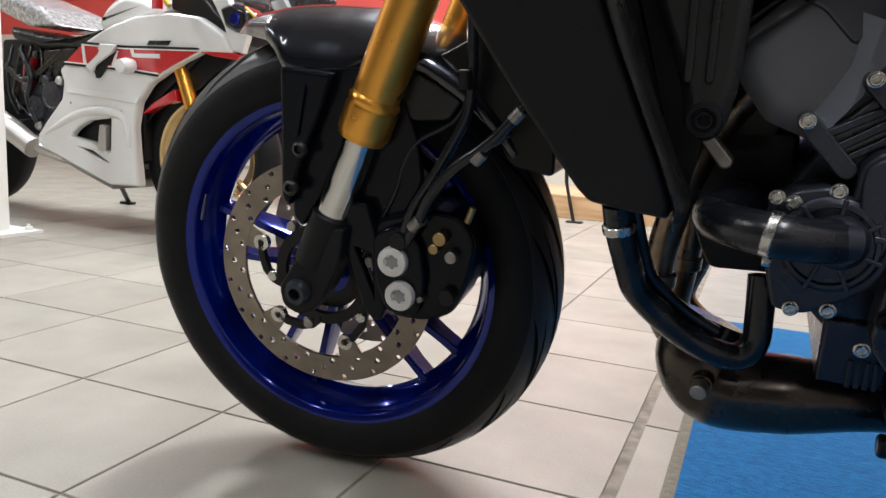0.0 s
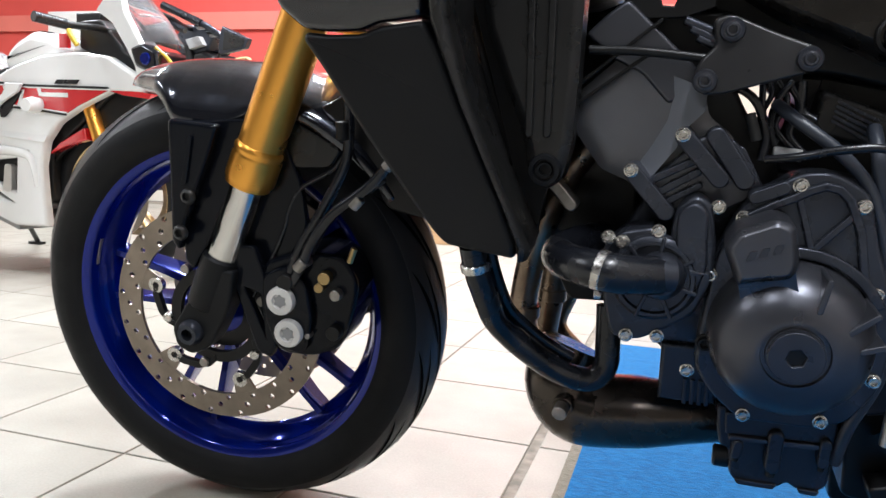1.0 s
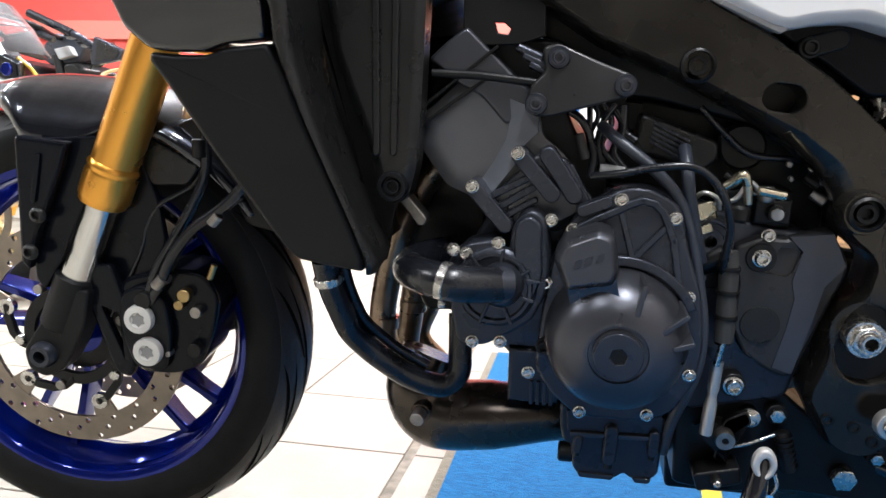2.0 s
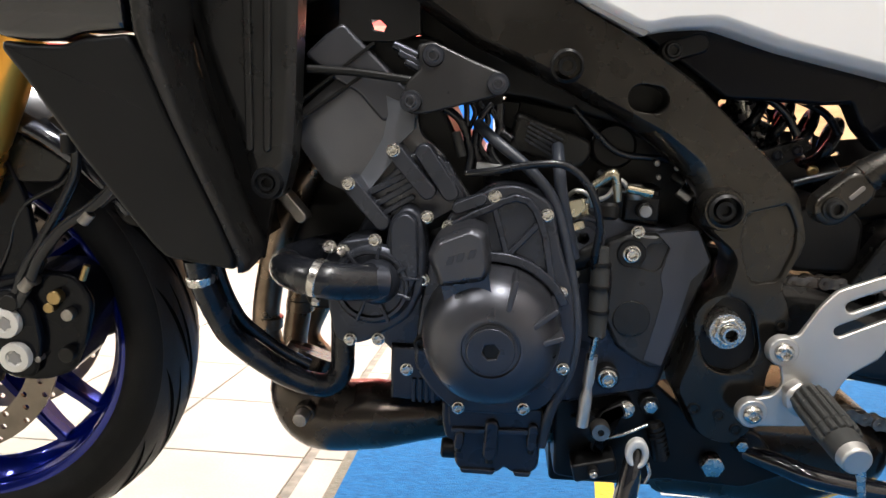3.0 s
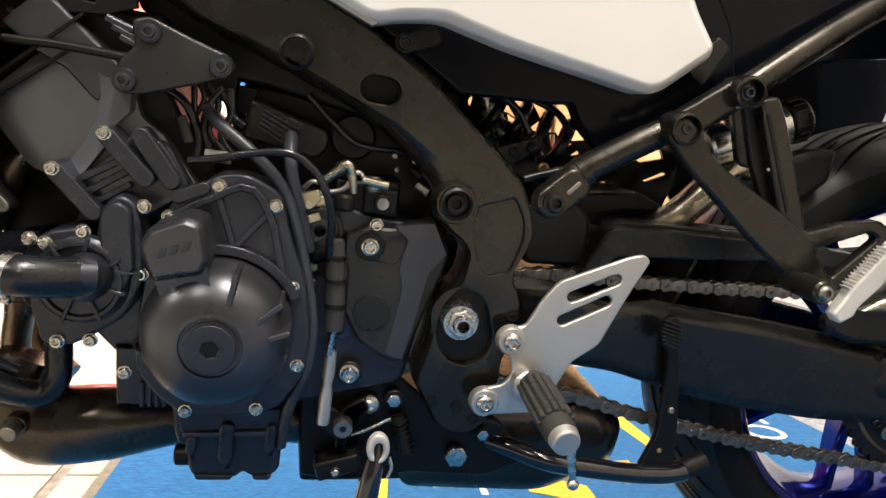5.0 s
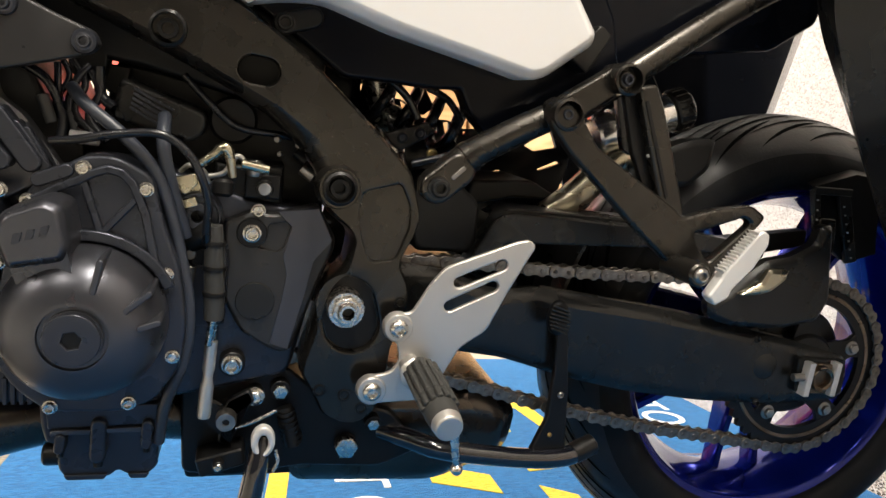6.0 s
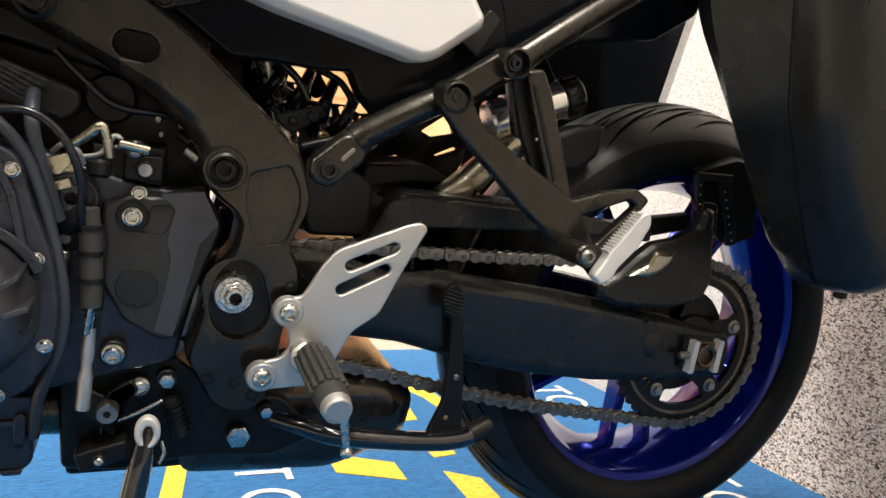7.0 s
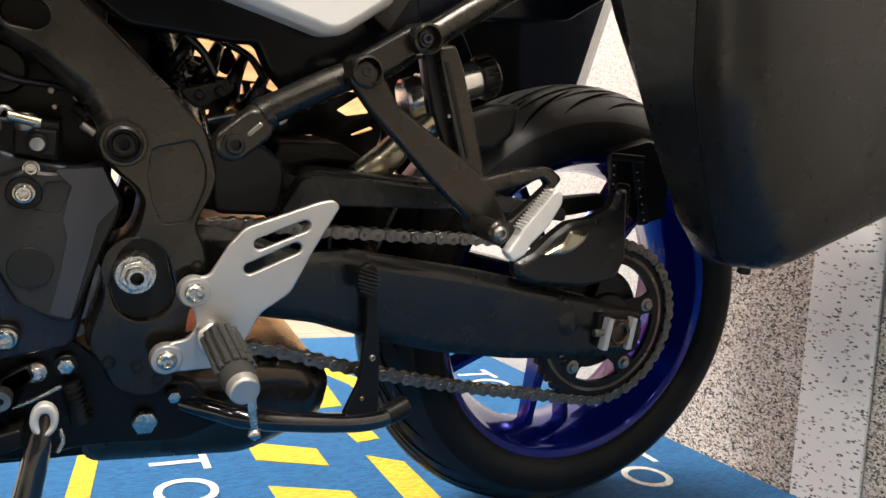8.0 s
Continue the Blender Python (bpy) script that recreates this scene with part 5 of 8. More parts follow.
for pts, r in (([(0.60, -0.13, 0.60), (0.628, -0.135, 0.585), (0.641, -0.135, 0.555), (0.640, -0.14, 0.53)], 0.004), ([(0.66, -0.12, 0.60), (0.650, -0.125, 0.585), (0.645, -0.13, 0.56), (0.655, -0.13, 0.53)], 0.0035), ([(0.668, -0.12, 0.60), (0.67, -0.12, 0.575), (0.682, -0.125, 0.565)], 0.005), ([(0.635, -0.125, 0.60), (0.638, -0.13, 0.57), (0.648, -0.13, 0.545), (0.675, -0.135, 0.535)], 0.003)):
    cable("wiring", pts, r, HOSE, label="black wiring loom")
part("wire_sleeve", rod((0.626, -0.14, 0.572), (0.634, -0.14, 0.548), 0.005, 12), PEG_RUBBER, bike)
part("clip_plate", rod((0.648, -0.14, 0.538), (0.672, -0.14, 0.536), 0.006, 10), GREY_PLASTIC, bike)
# throttle bodies and links seen behind the spar
tb = part("throttle_body", box(0.770, 0.835, -0.115, 0.12, 0.482, 0.522, 0.006), DARK_PLASTIC, bike, "black throttle body with pale levers")
part("lever", tube([(0.745, -0.125, 0.497), (0.756, -0.13, 0.507), (0.778, -0.13, 0.513), (0.790, -0.13, 0.530), (0.800, -0.13, 0.522)], 0.0026, 10), ALLOY, tb, "pale alloy lever")
part("lever", tube([(0.740, -0.13, 0.512), (0.748, -0.135, 0.519), (0.760, -0.135, 0.515), (0.765, -0.13, 0.503)], 0.0024, 10), ALLOY, tb)
part("cam_wheel", lathe([(0.006, -0.005), (0.017, -0.005), (0.0175, 0), (0.017, 0.005), (0.006, 0.005)], (0.762, -0.125, 0.474), n=24, closed=True), DARK_PLASTIC, tb, "grey cable wheel")
part("actuator", rod((0.748, -0.135, 0.448), (0.774, -0.14, 0.462), 0.013, 18, 0.002), DARK_PLASTIC, tb)
part("connector", box(0.752, 0.772, -0.14, -0.118, 0.425, 0.446, 0.003), BLACK_GRAINED, tb)
part("cable_end", rod((0.748, -0.14, 0.402), (0.752, -0.14, 0.425), 0.006, 12), DULL_STEEL, tb)
part("lever_plate", prism(rounded([(0.7372, 0.5088), (0.7544, 0.5136), (0.757, 0.504), (0.748, 0.494), (0.7385, 0.495)], 0.002), -0.152, -0.144, 0.001), STAINLESS, tb, "pale plated throttle lever")
part("lever_plate", prism(rounded([(0.741, 0.487), (0.755, 0.492), (0.758, 0.484), (0.744, 0.479)], 0.002), -0.150, -0.144, 0.001), STAINLESS, tb)
part("lever_arm", tube([(0.758, -0.146, 0.522), (0.770, -0.148, 0.531), (0.7796, -0.15, 0.5384), (0.784, -0.15, 0.530), (0.787, -0.148, 0.512)], [0.0042, 0.0045, 0.0062, 0.0045, 0.0038], 12), STAINLESS, tb)
part("lever_arm", rod((0.7942, -0.15, 0.5253), (0.8197, -0.148, 0.5206), 0.0045, 14), STAINLESS, tb)
part("cable_drum", lathe([(0.006, -0.146), (0.012, -0.146), (0.013, -0.142), (0.018, -0.142), (0.0192, -0.146), (0.0215, -0.146), (0.0225, -0.14), (0.0225, -0.12), (0.006, -0.12)], (0.757, 0, 0.473), n=30, closed=True), ENGINE_PAINT, tb, "grey throttle cable drum")
part("roller", rod((0.8165, -0.137, 0.5015), (0.8165, -0.115, 0.5015), 0.0085, 20), DARK_PLASTIC, tb)
part("pivot_pin", rod((0.8165, -0.140, 0.5015), (0.8165, -0.136, 0.5015), 0.006, 20), GREY_PLASTIC, tb)
part("joint_block", box(0.798, 0.832, -0.128, -0.11, 0.49, 0.514, 0.003), DARK_PLASTIC, tb)
bolt(0.812, -0.132, 0.4795, 0.0055, tb, STEEL)
part("brass_fitting", prism(rounded([(0.740, 0.503), (0.746, 0.508), (0.752, 0.503), (0.761, 0.507), (0.763, 0.493), (0.757, 0.489), (0.741, 0.491)], 0.0015), -0.134, -0.118, 0.0015), STAINLESS, tb, "pale plated linkage fitting")
part("brass_fitting", prism(rounded([(0.745, 0.462), (0.752, 0.459), (0.753, 0.450), (0.746, 0.447)], 0.0015), -0.132, -0.120, 0.0012), STAINLESS, tb)
part("linkage_pin", rod((0.752, -0.142, 0.436), (0.752, -0.118, 0.436), 0.0052, 16), DULL_STEEL, tb)
part("spacer", rod((0.788, -0.125, 0.520), (0.818, -0.125, 0.518), 0.0026, 10), DULL_STEEL, tb)
part("idle_knob", lathe([(0, 0), (0.007, 0), (0.0085, 0.003), (0.0085, 0.012), (0.006, 0.015), (0, 0.015)], (0.807, -0.128, 0.512), (0, 0, 1), 18), DULL_STEEL, tb)
part("rubber_boot", lathe([(0.0, 0), (0.008, 0), (0.0095, 0.012), (0.0075, 0.016), (0.0095, 0.022), (0.0095, 0.06), (0.007, 0.075), (0, 0.075)], (0.7765, -0.150, 0.373), (0.03, 0, 1), 18), HOSE, bike, "black rubber boot")
part("damper_knob", rod((0.778, -0.152, 0.494), (0.779, -0.15, 0.510), 0.010, 20, 0.003), DARK_PLASTIC, bike)
part("shift_rod", lathe([(0.0, 0), (0.0062, 0), (0.0066, 0.004), (0.0066, 0.032), (0.0048, 0.04), (0.0048, 0.044), (0.006, 0.05), (0.006, 0.078), (0, 0.08)], (0.7695, -0.150, 0.2765), (0.06, 0, 1), 18), ALLOY, bike, "pale alloy gear shift rod")
part("rod_end", rod((0.7745, -0.15, 0.355), (0.7765, -0.15, 0.374), 0.0032, 10), STEEL, bike)

# lower bracket with the shift pivot and the stand
low_poly = rounded([(0.738, 0.285), (0.745, 0.205), (0.7485, 0.1623), (0.811, 0.1628), (0.885, 0.1645), (0.958, 0.1665), (1.010, 0.175), (1.03, 0.190), (1.00, 0.235), (0.93, 0.262), (0.88, 0.275), (0.84, 0.30), (0.771, 0.302)], 0.006)
lower = part("lower_bracket", prism(low_poly, -0.058, 0.10, 0.004), DARK_PLASTIC, bike, "black lower engine and stand bracket")
bolt(0.7938, -0.137, 0.3254, 0.0080, lower, STEEL, "socket")
part("boss", rod((0.7938, -0.137, 0.3254), (0.7938, -0.05, 0.3254), 0.0125, 22), DARK_PLASTIC, lower)
part("shift_pivot", lathe([(0.0036, -0.146), (0.0092, -0.146), (0.0102, -0.143), (0.0102, -0.05), (0.0036, -0.05)], (0.7905, 0, 0.2680), n=28, closed=True), DULL_STEEL, lower, "steel pivot bush")
# dark filling makes the open bush look deep and shaded
part("bush_bore", rod((0.7905, -0.1435, 0.2680), (0.7905, -0.11, 0.2680), 0.004, 14), DARK_PLASTIC, lower)
part("shift_arm", prism(rounded([(0.762, 0.274), (0.775, 0.282), (0.800, 0.268), (0.818, 0.284), (0.812, 0.297), (0.79, 0.285), (0.783, 0.24), (0.80, 0.236)], 0.004), -0.132, -0.122, 0.002), DARK_PLASTIC, lower)
for x, z, r, k in ((0.8435, 0.2909, 0.0082, "hex"), (0.8180, 0.2853, 0.0076, "flange"), (0.8606, 0.2365, 0.0070, "button"), (0.7851, 0.2250, 0.0044, "button"), (0.9432, 0.2525, 0.0068, "hex")):
    y = -0.155 if x < 0.8 else -0.121
    part("boss", rod((x, y, z), (x, -0.05, z), r * 1.3, 18), DARK_PLASTIC, lower)
    bolt(x, y, z, r * 0.95, lower, STEEL, k)
bolt(0.9165, -0.115, 0.2254, 0.0128, lower, STEEL, "hex")
part("boss", rod((0.9165, -0.115, 0.2254), (0.9165, -0.05, 0.2254), 0.012, 18), DARK_PLASTIC, lower)
part("pivot_plate", prism(rounded([(0.744, 0.292), (0.748, 0.196), (0.80, 0.190), (0.87, 0.200), (0.955, 0.196), (1.0, 0.215), (0.965, 0.262), (0.90, 0.272), (0.85, 0.312), (0.80, 0.345), (0.76, 0.33)], 0.008), -0.108, -0.056, 0.004), DARK_PLASTIC, lower, "black stand mounting plate")
part("switch_box", prism(rounded([(0.762, 0.228), (0.808, 0.24), (0.812, 0.222), (0.768, 0.208)], 0.004), -0.145, -0.112, 0.003), DARK_PLASTIC, lower, "black side stand switch")
cable("stand_spring", [(0.848, -0.125, 0.275), (0.853, -0.128, 0.255), (0.858, -0.13, 0.235)], 0.008, DARK_PLASTIC, lower)
for k in range(7):
    part("spring_coil", lathe([(0.0072, -0.0013), (0.0098, -0.0013), (0.0098, 0.0013), (0.0072, 0.0013)], (0.8495 + k * 0.0014, -0.127, 0.271 - k * 0.0054), (0.22, 0, -0.97), 16, closed=True), DARK_PLASTIC, lower)
cable("stand_wire", [(0.80, -0.13, 0.255), (0.818, -0.135, 0.264), (0.84, -0.135, 0.276)], 0.002, STEEL, lower)
stand = part("side_stand", tube([(0.8265, -0.148, 0.255), (0.822, -0.156, 0.225), (0.8135, -0.166, 0.180), (0.795, -0.188, 0.100), (0.782, -0.204, 0.045), (0.779, -0.209, 0.030)], [0.0085, 0.0115, 0.0125, 0.012, 0.0115, 0.011], 18), GLOSS_BLACK, bike, "shiny black side stand leg, folded out")
part("stand_bracket", prism(ring_outline(0.8268, 0.2535, 0.0165, 28, 0.72), -0.162, -0.15, 0.003, holes=[ring_outline(0.8272, 0.2515, 0.0088, 16, 0.55)]), CAP_SILVER, stand, "pale metal stand pivot bracket")
part("stand_hook", tube([(0.84, -0.15, 0.24), (0.8425, -0.152, 0.228), (0.838, -0.153, 0.218)], 0.002, 8), STEEL, stand)
part("stand_foot", prism(rounded([(0.75, 0.022), (0.815, 0.022), (0.815, 0.034), (0.75, 0.034)], 0.004), -0.232, -0.190, 0.003), DARK_PLASTIC, stand, "flat black stand foot")

# rider footrest
plate_poly = rounded([(1.074, 0.4735), (1.060, 0.4705), (0.990, 0.4425), (0.976, 0.425), (0.960, 0.396), (0.949, 0.395), (0.937, 0.386), (0.938, 0.370), (0.948, 0.365), (0.952, 0.347), (0.944, 0.335), (0.928, 0.3315), (0.914, 0.325), (0.914, 0.305), (0.928, 0.3025), (0.980, 0.306), (0.996, 0.329), (1.011, 0.360), (1.038, 0.379), (1.057, 0.421), (1.081, 0.467)], 0.006)
holder = part("footrest_plate", prism(plate_poly, -0.183, -0.176, 0.002, holes=[capsule((1.0045, 0.4275), (1.047, 0.4465), 0.0055), capsule((0.997, 0.4035), (1.040, 0.4245), 0.0055)], segments=3), ALLOY, bike, "silver alloy footrest hanger plate with two slots")
for x, z in ((0.9475, 0.381), (0.9262, 0.3165)):
    part("bolt_seat", lathe([(0.0, -0.186), (0.0130, -0.186), (0.0146, -0.184), (0.0150, -0.176), (0, -0.176)], (x, 0, z), n=28), ALLOY, holder)
    bolt(x, -0.186, z, 0.0094, holder, STEEL, "button")
part("pivot_block", domed(rounded([(0.950, 0.346), (0.962, 0.356), (0.978, 0.346), (0.986, 0.325), (0.970, 0.318), (0.954, 0.326)], 0.005), -0.196, -0.18, 0.006, 0.004, 0.002), ALLOY, holder)
bolt(0.963, -0.200, 0.336, 0.006, holder, STEEL, "hex")
peg_root, peg_tip = Vector((0.9695, -0.190, 0.3415)), Vector((0.9765, -0.290, 0.3245))
peg_dir = (peg_tip - peg_root).normalized()
peg = part("footrest", tube([tuple(peg_root), tuple(peg_root.lerp(peg_tip, 0.12)), tuple(peg_root.lerp(peg_tip, 0.5)), tuple(peg_root.lerp(peg_tip, 0.90))], [0.0135, 0.0158, 0.0162, 0.0145], 24), PEG_RUBBER, bike, "ribbed grey rubber footrest")
part("peg_end", tube([tuple(peg_root.lerp(peg_tip, 0.87)), tuple(peg_root.lerp(peg_tip, 0.90)), tuple(peg_tip - peg_dir * 0.002), tuple(peg_tip)], [0.0130, 0.0140, 0.0128, 0.0112], 24), ALLOY, peg, "bare alloy peg end")
part("hero_stud", tube([(0.9840, -0.281, 0.316), (0.9860, -0.2825, 0.300), (0.9882, -0.2834, 0.287)], [0.0044, 0.0034, 0.0030], 12), STEEL, peg)
part("stud_ball", lathe([(0.0, -0.0056), (0.0028, -0.0049), (0.0049, -0.0028), (0.0056, 0), (0.0049, 0.0028), (0.0028, 0.0049), (0, 0.0056)], (0.9884, -0.2834, 0.2835), n=18), STEEL, peg)
peg_u = peg_dir.cross(Vector((0, 0, 1))).normalized()
peg_w = peg_u.cross(peg_dir)
for along, length in ((0.18, 0.008), (0.42, 0.0165), (0.66, 0.007)):
    for j in range(-3, 4):
        ang = radians(82 + j * 25)
        c = peg_root.lerp(peg_tip, along)
        off = (peg_u * math.cos(ang) + peg_w * math.sin(ang)) * 0.0158
        part("peg_tread", rod(c + off - peg_dir * length, c + off + peg_dir * length, 0.0031, 8, 0.001), PEG_RUBBER, peg)

# gear shift sensor and its boot above the shift rod
sensor = part("shift_sensor", tube([(0.7720, -0.160, 0.468), (0.7735, -0.160, 0.447), (0.7742, -0.160, 0.427), (0.7752, -0.160, 0.398), (0.7752, -0.160, 0.379)], [0.0085, 0.0092, 0.0092, 0.0096, 0.0090], 18), PEG_RUBBER, bike, "dark grey shift sensor boot on the rod")
for x, z in ((0.7731, 0.452), (0.7741, 0.4285), (0.7750, 0.404)):
    part("sensor_collar", lathe([(0.0085, -0.002), (0.0108, -0.002), (0.0112, 0), (0.0108, 0.002), (0.0085, 0.002)], (x, -0.160, z), (0.03, 0, 1), 20, closed=True), DARK_PLASTIC, sensor)
part("sensor_pin", rod((0.7752, -0.160, 0.380), (0.7715, -0.157, 0.352), 0.0034, 10), STEEL, sensor)

# connectors and loom that fill the gap behind the mounting bracket
part("connector_block", prism(rounded([(0.640, 0.618), (0.672, 0.614), (0.670, 0.592), (0.648, 0.584), (0.638, 0.596)], 0.003), -0.10, -0.07, 0.002), DARK_PLASTIC, bike, "black wiring connector block")
part("connector_block", prism(rounded([(0.664, 0.604), (0.690, 0.602), (0.684, 0.572), (0.668, 0.578)], 0.003), -0.085, -0.06, 0.002), DARK_PLASTIC, bike, "black wiring connector block")
for k, (x, z) in enumerate(((0.632, 0.612), (0.645, 0.606), (0.657, 0.600))):
    cable("wiring", [(x, -0.118, z), (x + 0.012, -0.122, z - 0.022), (x + 0.004, -0.126, z - 0.046), (x + 0.02, -0.13, z - 0.066)], 0.0026 + 0.0006 * k, HOSE, label="black wiring loom")
for x, z in ((0.770, 0.535), (0.845, 0.536), (0.852, 0.520)):
    part("hose_union", rod((x, -0.112, z), (x + 0.012, -0.118, z - 0.008), 0.0055, 12), DULL_STEEL if x > 0.85 else DARK_PLASTIC, bike)
cable("vacuum_hose", [(0.86, -0.10, 0.545), (0.83, -0.112, 0.552), (0.79, -0.118, 0.556), (0.765, -0.12, 0.575), (0.74, -0.12, 0.60)], 0.0034, HOSE, label="thin black vacuum hose")
part("round_cover", lathe([(0.0, -0.109), (0.020, -0.109), (0.023, -0.106), (0.023, -0.095), (0, -0.095)], (0.785, 0, 0.562), n=28), DARK_PLASTIC, bike, "round black airbox cap")
# small steel pins added as glints in the dark intake area
for x, z, r in ((0.826, 0.548, 0.0032), (0.846, 0.544, 0.0028), (0.858, 0.532, 0.0035), (0.866, 0.520, 0.0028), (0.829, 0.534, 0.0026)):
    part("clamp_screw", rod((x, -0.124, z), (x + 0.002, -0.112, z), r, 10), DULL_STEEL, tb)

# swingarm, chain and rear end
arm_poly = rounded([(0.90, 0.437), (1.00, 0.426), (1.07, 0.404), (1.115, 0.4085), (1.1887, 0.3985), (1.2704, 0.388), (1.3482, 0.3742), (1.4514, 0.3542), (1.5524, 0.3296), (1.5590, 0.300), (1.5518, 0.272), (1.4563, 0.2663), (1.3427, 0.2728), (1.2437, 0.2854), (1.1669, 0.302), (1.084, 0.326), (0.93, 0.347)], 0.01)
swing = part("swingarm", domed(arm_poly, -0.112, -0.098, 0.016, 0.008, 0.004), SWING_PAINT, bike, "matt black aluminium swingarm")
part("swingarm", mirrored_xz(domed(arm_poly, -0.112, -0.075, 0.016, 0.008, 0.004)), SWING_PAINT, bike, "matt black aluminium swingarm")
part("swing_bridge", prism(rounded([(0.95, 0.42), (1.06, 0.41), (1.10, 0.35), (1.05, 0.34), (0.95, 0.35)], 0.012), -0.075, 0.09, 0.006), DARK_PLASTIC, swing)
# thin lighter tube draws the highlight along the top edge
part("arm_edge", tube([(1.12, -0.110, 0.408), (1.19, -0.110, 0.3985), (1.27, -0.110, 0.388), (1.3482, -0.110, 0.374), (1.4514, -0.110, 0.354)], 0.0025, 8), FRAME_PAINT, swing)
AXLE = (1.5000, 0.3090)
part("axle_slot", prism(rounded([(1.468, 0.334), (1.540, 0.329), (1.542, 0.284), (1.470, 0.288)], 0.005), -0.128, -0.116, 0.002), DARK_PLASTIC, swing)
for x in (1.4785, 1.5180):
    part("axle_block", prism(rounded([(x - 0.005, 0.287), (x + 0.003, 0.287), (x + 0.006, 0.330), (x - 0.002, 0.330)], 0.001), -0.140, -0.126, 0.001), CAP_SILVER, swing, "bright alloy chain adjuster block")
part("axle_seat", prism(rounded([(1.480, 0.328), (1.521, 0.3255), (1.519, 0.287), (1.478, 0.289)], 0.003), -0.132, -0.126, 0.001), HEADER, swing)
part("axle_nut", lathe([(0.011, -0.138), (0.0145, -0.139), (0.0165, -0.136), (0.0165, -0.124), (0.011, -0.124)], (AXLE[0], 0, AXLE[1]), n=24, closed=True), HEADER, swing, "dark hollow axle end")
part("adjuster_bolt", rod((1.460, -0.132, 0.3095), (1.48, -0.132, 0.3095), 0.005, 10), DULL_STEEL, swing)
for x, z in ((1.425, 0.271), (1.41, 0.353)):
    bolt(x, -0.118, z, 0.005, swing, DARK_PLASTIC, "button")
part("wear_mark", lathe([(0.0, -0.1225), (0.012, -0.1225), (0.018, -0.119), (0.0, -0.119)], (1.427, 0, 0.319), n=20), BLACK_PLASTIC, swing)

guard = part("chain_guard", prism(rounded([(1.030, 0.432), (1.060, 0.484), (1.075, 0.490), (1.278, 0.482), (1.40, 0.468), (1.40, 0.452), (1.274, 0.460), (1.074, 0.456), (1.048, 0.430)], 0.005), -0.116, -0.086, 0.003), BLACK_PLASTIC, bike, "black plastic upper chain guard")
part("guard_top", prism(rounded([(1.06, 0.482), (1.08, 0.493), (1.28, 0.487), (1.28, 0.481), (1.08, 0.486)], 0.002), -0.100, -0.05, 0.002), BLACK_PLASTIC, guard)

# chain
SPROCKET = (1.4985, 0.3130)
R_REAR, R_FRONT = 0.1115, 0.041
FRONT_SPROCKET = (0.838, 0.365)


def chain_line():
    """Points of the chain loop: upper run, rear wrap, lower run, front wrap."""
    pts = []
    a_top, a_low = radians(93), radians(-97)
    upper = curve_points([(FRONT_SPROCKET[0], 0, FRONT_SPROCKET[1] + R_FRONT), (0.977, 0, 0.4300), (1.115, 0, 0.4262), (1.25, 0, 0.4235), (SPROCKET[0] + R_REAR * math.cos(a_top), 0, SPROCKET[1] + R_REAR * math.sin(a_top))], 30)
    wrap = [Vector((SPROCKET[0] + R_REAR * math.cos(a_top + (a_low - a_top) * i / 60), 0, SPROCKET[1] + R_REAR * math.sin(a_top + (a_low - a_top) * i / 60))) for i in range(1, 60)]
    lower_run = curve_points([(SPROCKET[0] + R_REAR * math.cos(a_low), 0, SPROCKET[1] + R_REAR * math.sin(a_low)), (1.394, 0, 0.2165), (1.267, 0, 0.2375), (1.134, 0, 0.2675), (1.029, 0, 0.295), (FRONT_SPROCKET[0] + 0.005, 0, FRONT_SPROCKET[1] - R_FRONT)], 30)
    front = [Vector((FRONT_SPROCKET[0] + R_FRONT * math.cos(a), 0, FRONT_SPROCKET[1] + R_FRONT * math.sin(a))) for a in [radians(-95 - 170 * i / 20) for i in range(1, 20)]]
    return upper + wrap + lower_run + front


def link_mesh(half, y):
    """One chain link: two waisted plates and the two pins between them."""
    p = 0.015875
    outline = []
    for i in range(9):
        a = -math.pi * 0.72 + 2 * math.pi * 0.72 * i / 8
        outline.append((p / 2 + half * math.cos(a), half * math.sin(a)))
    outline.append((0.0, half * 0.72))
    for i in range(9):
        a = math.pi * 0.28 + 2 * math.pi * 0.72 * i / 8
        outline.append((-p / 2 + half * math.cos(a), half * math.sin(a)))
    outline.append((0.0, -half * 0.72))
    bm = bmesh.new()
    for s in (-1, 1):
        ya, yb = sorted((s * y, s * (y - 0.0022)))
        prism(outline, ya, yb, 0.0005, bm=bm, segments=1)
    for s in (-1, 1):
        rod((s * p / 2, -0.0095, 0), (s * p / 2, 0.0095, 0), 0.0027, 8, 0.0004, bm=bm)
        rod((s * p / 2, -0.004, 0), (s * p / 2, 0.004, 0), 0.005, 10, 0.0004, bm=bm)
    return bm


CHAIN_Y = -0.100
loop = chain_line()
loop.append(loop[0])
lengths = [0.0]
for a, b in zip(loop, loop[1:]):
    lengths.append(lengths[-1] + (b - a).length)
count = 2 * round(lengths[-1] / 0.015875 / 2)
step = lengths[-1] / count


def on_loop(s):
    s %= lengths[-1]
    for i in range(len(lengths) - 1):
        if lengths[i + 1] >= s:
            t = (s - lengths[i]) / max(1e-9, lengths[i + 1] - lengths[i])
            return loop[i].lerp(loop[i + 1], t)
    return loop[-1]


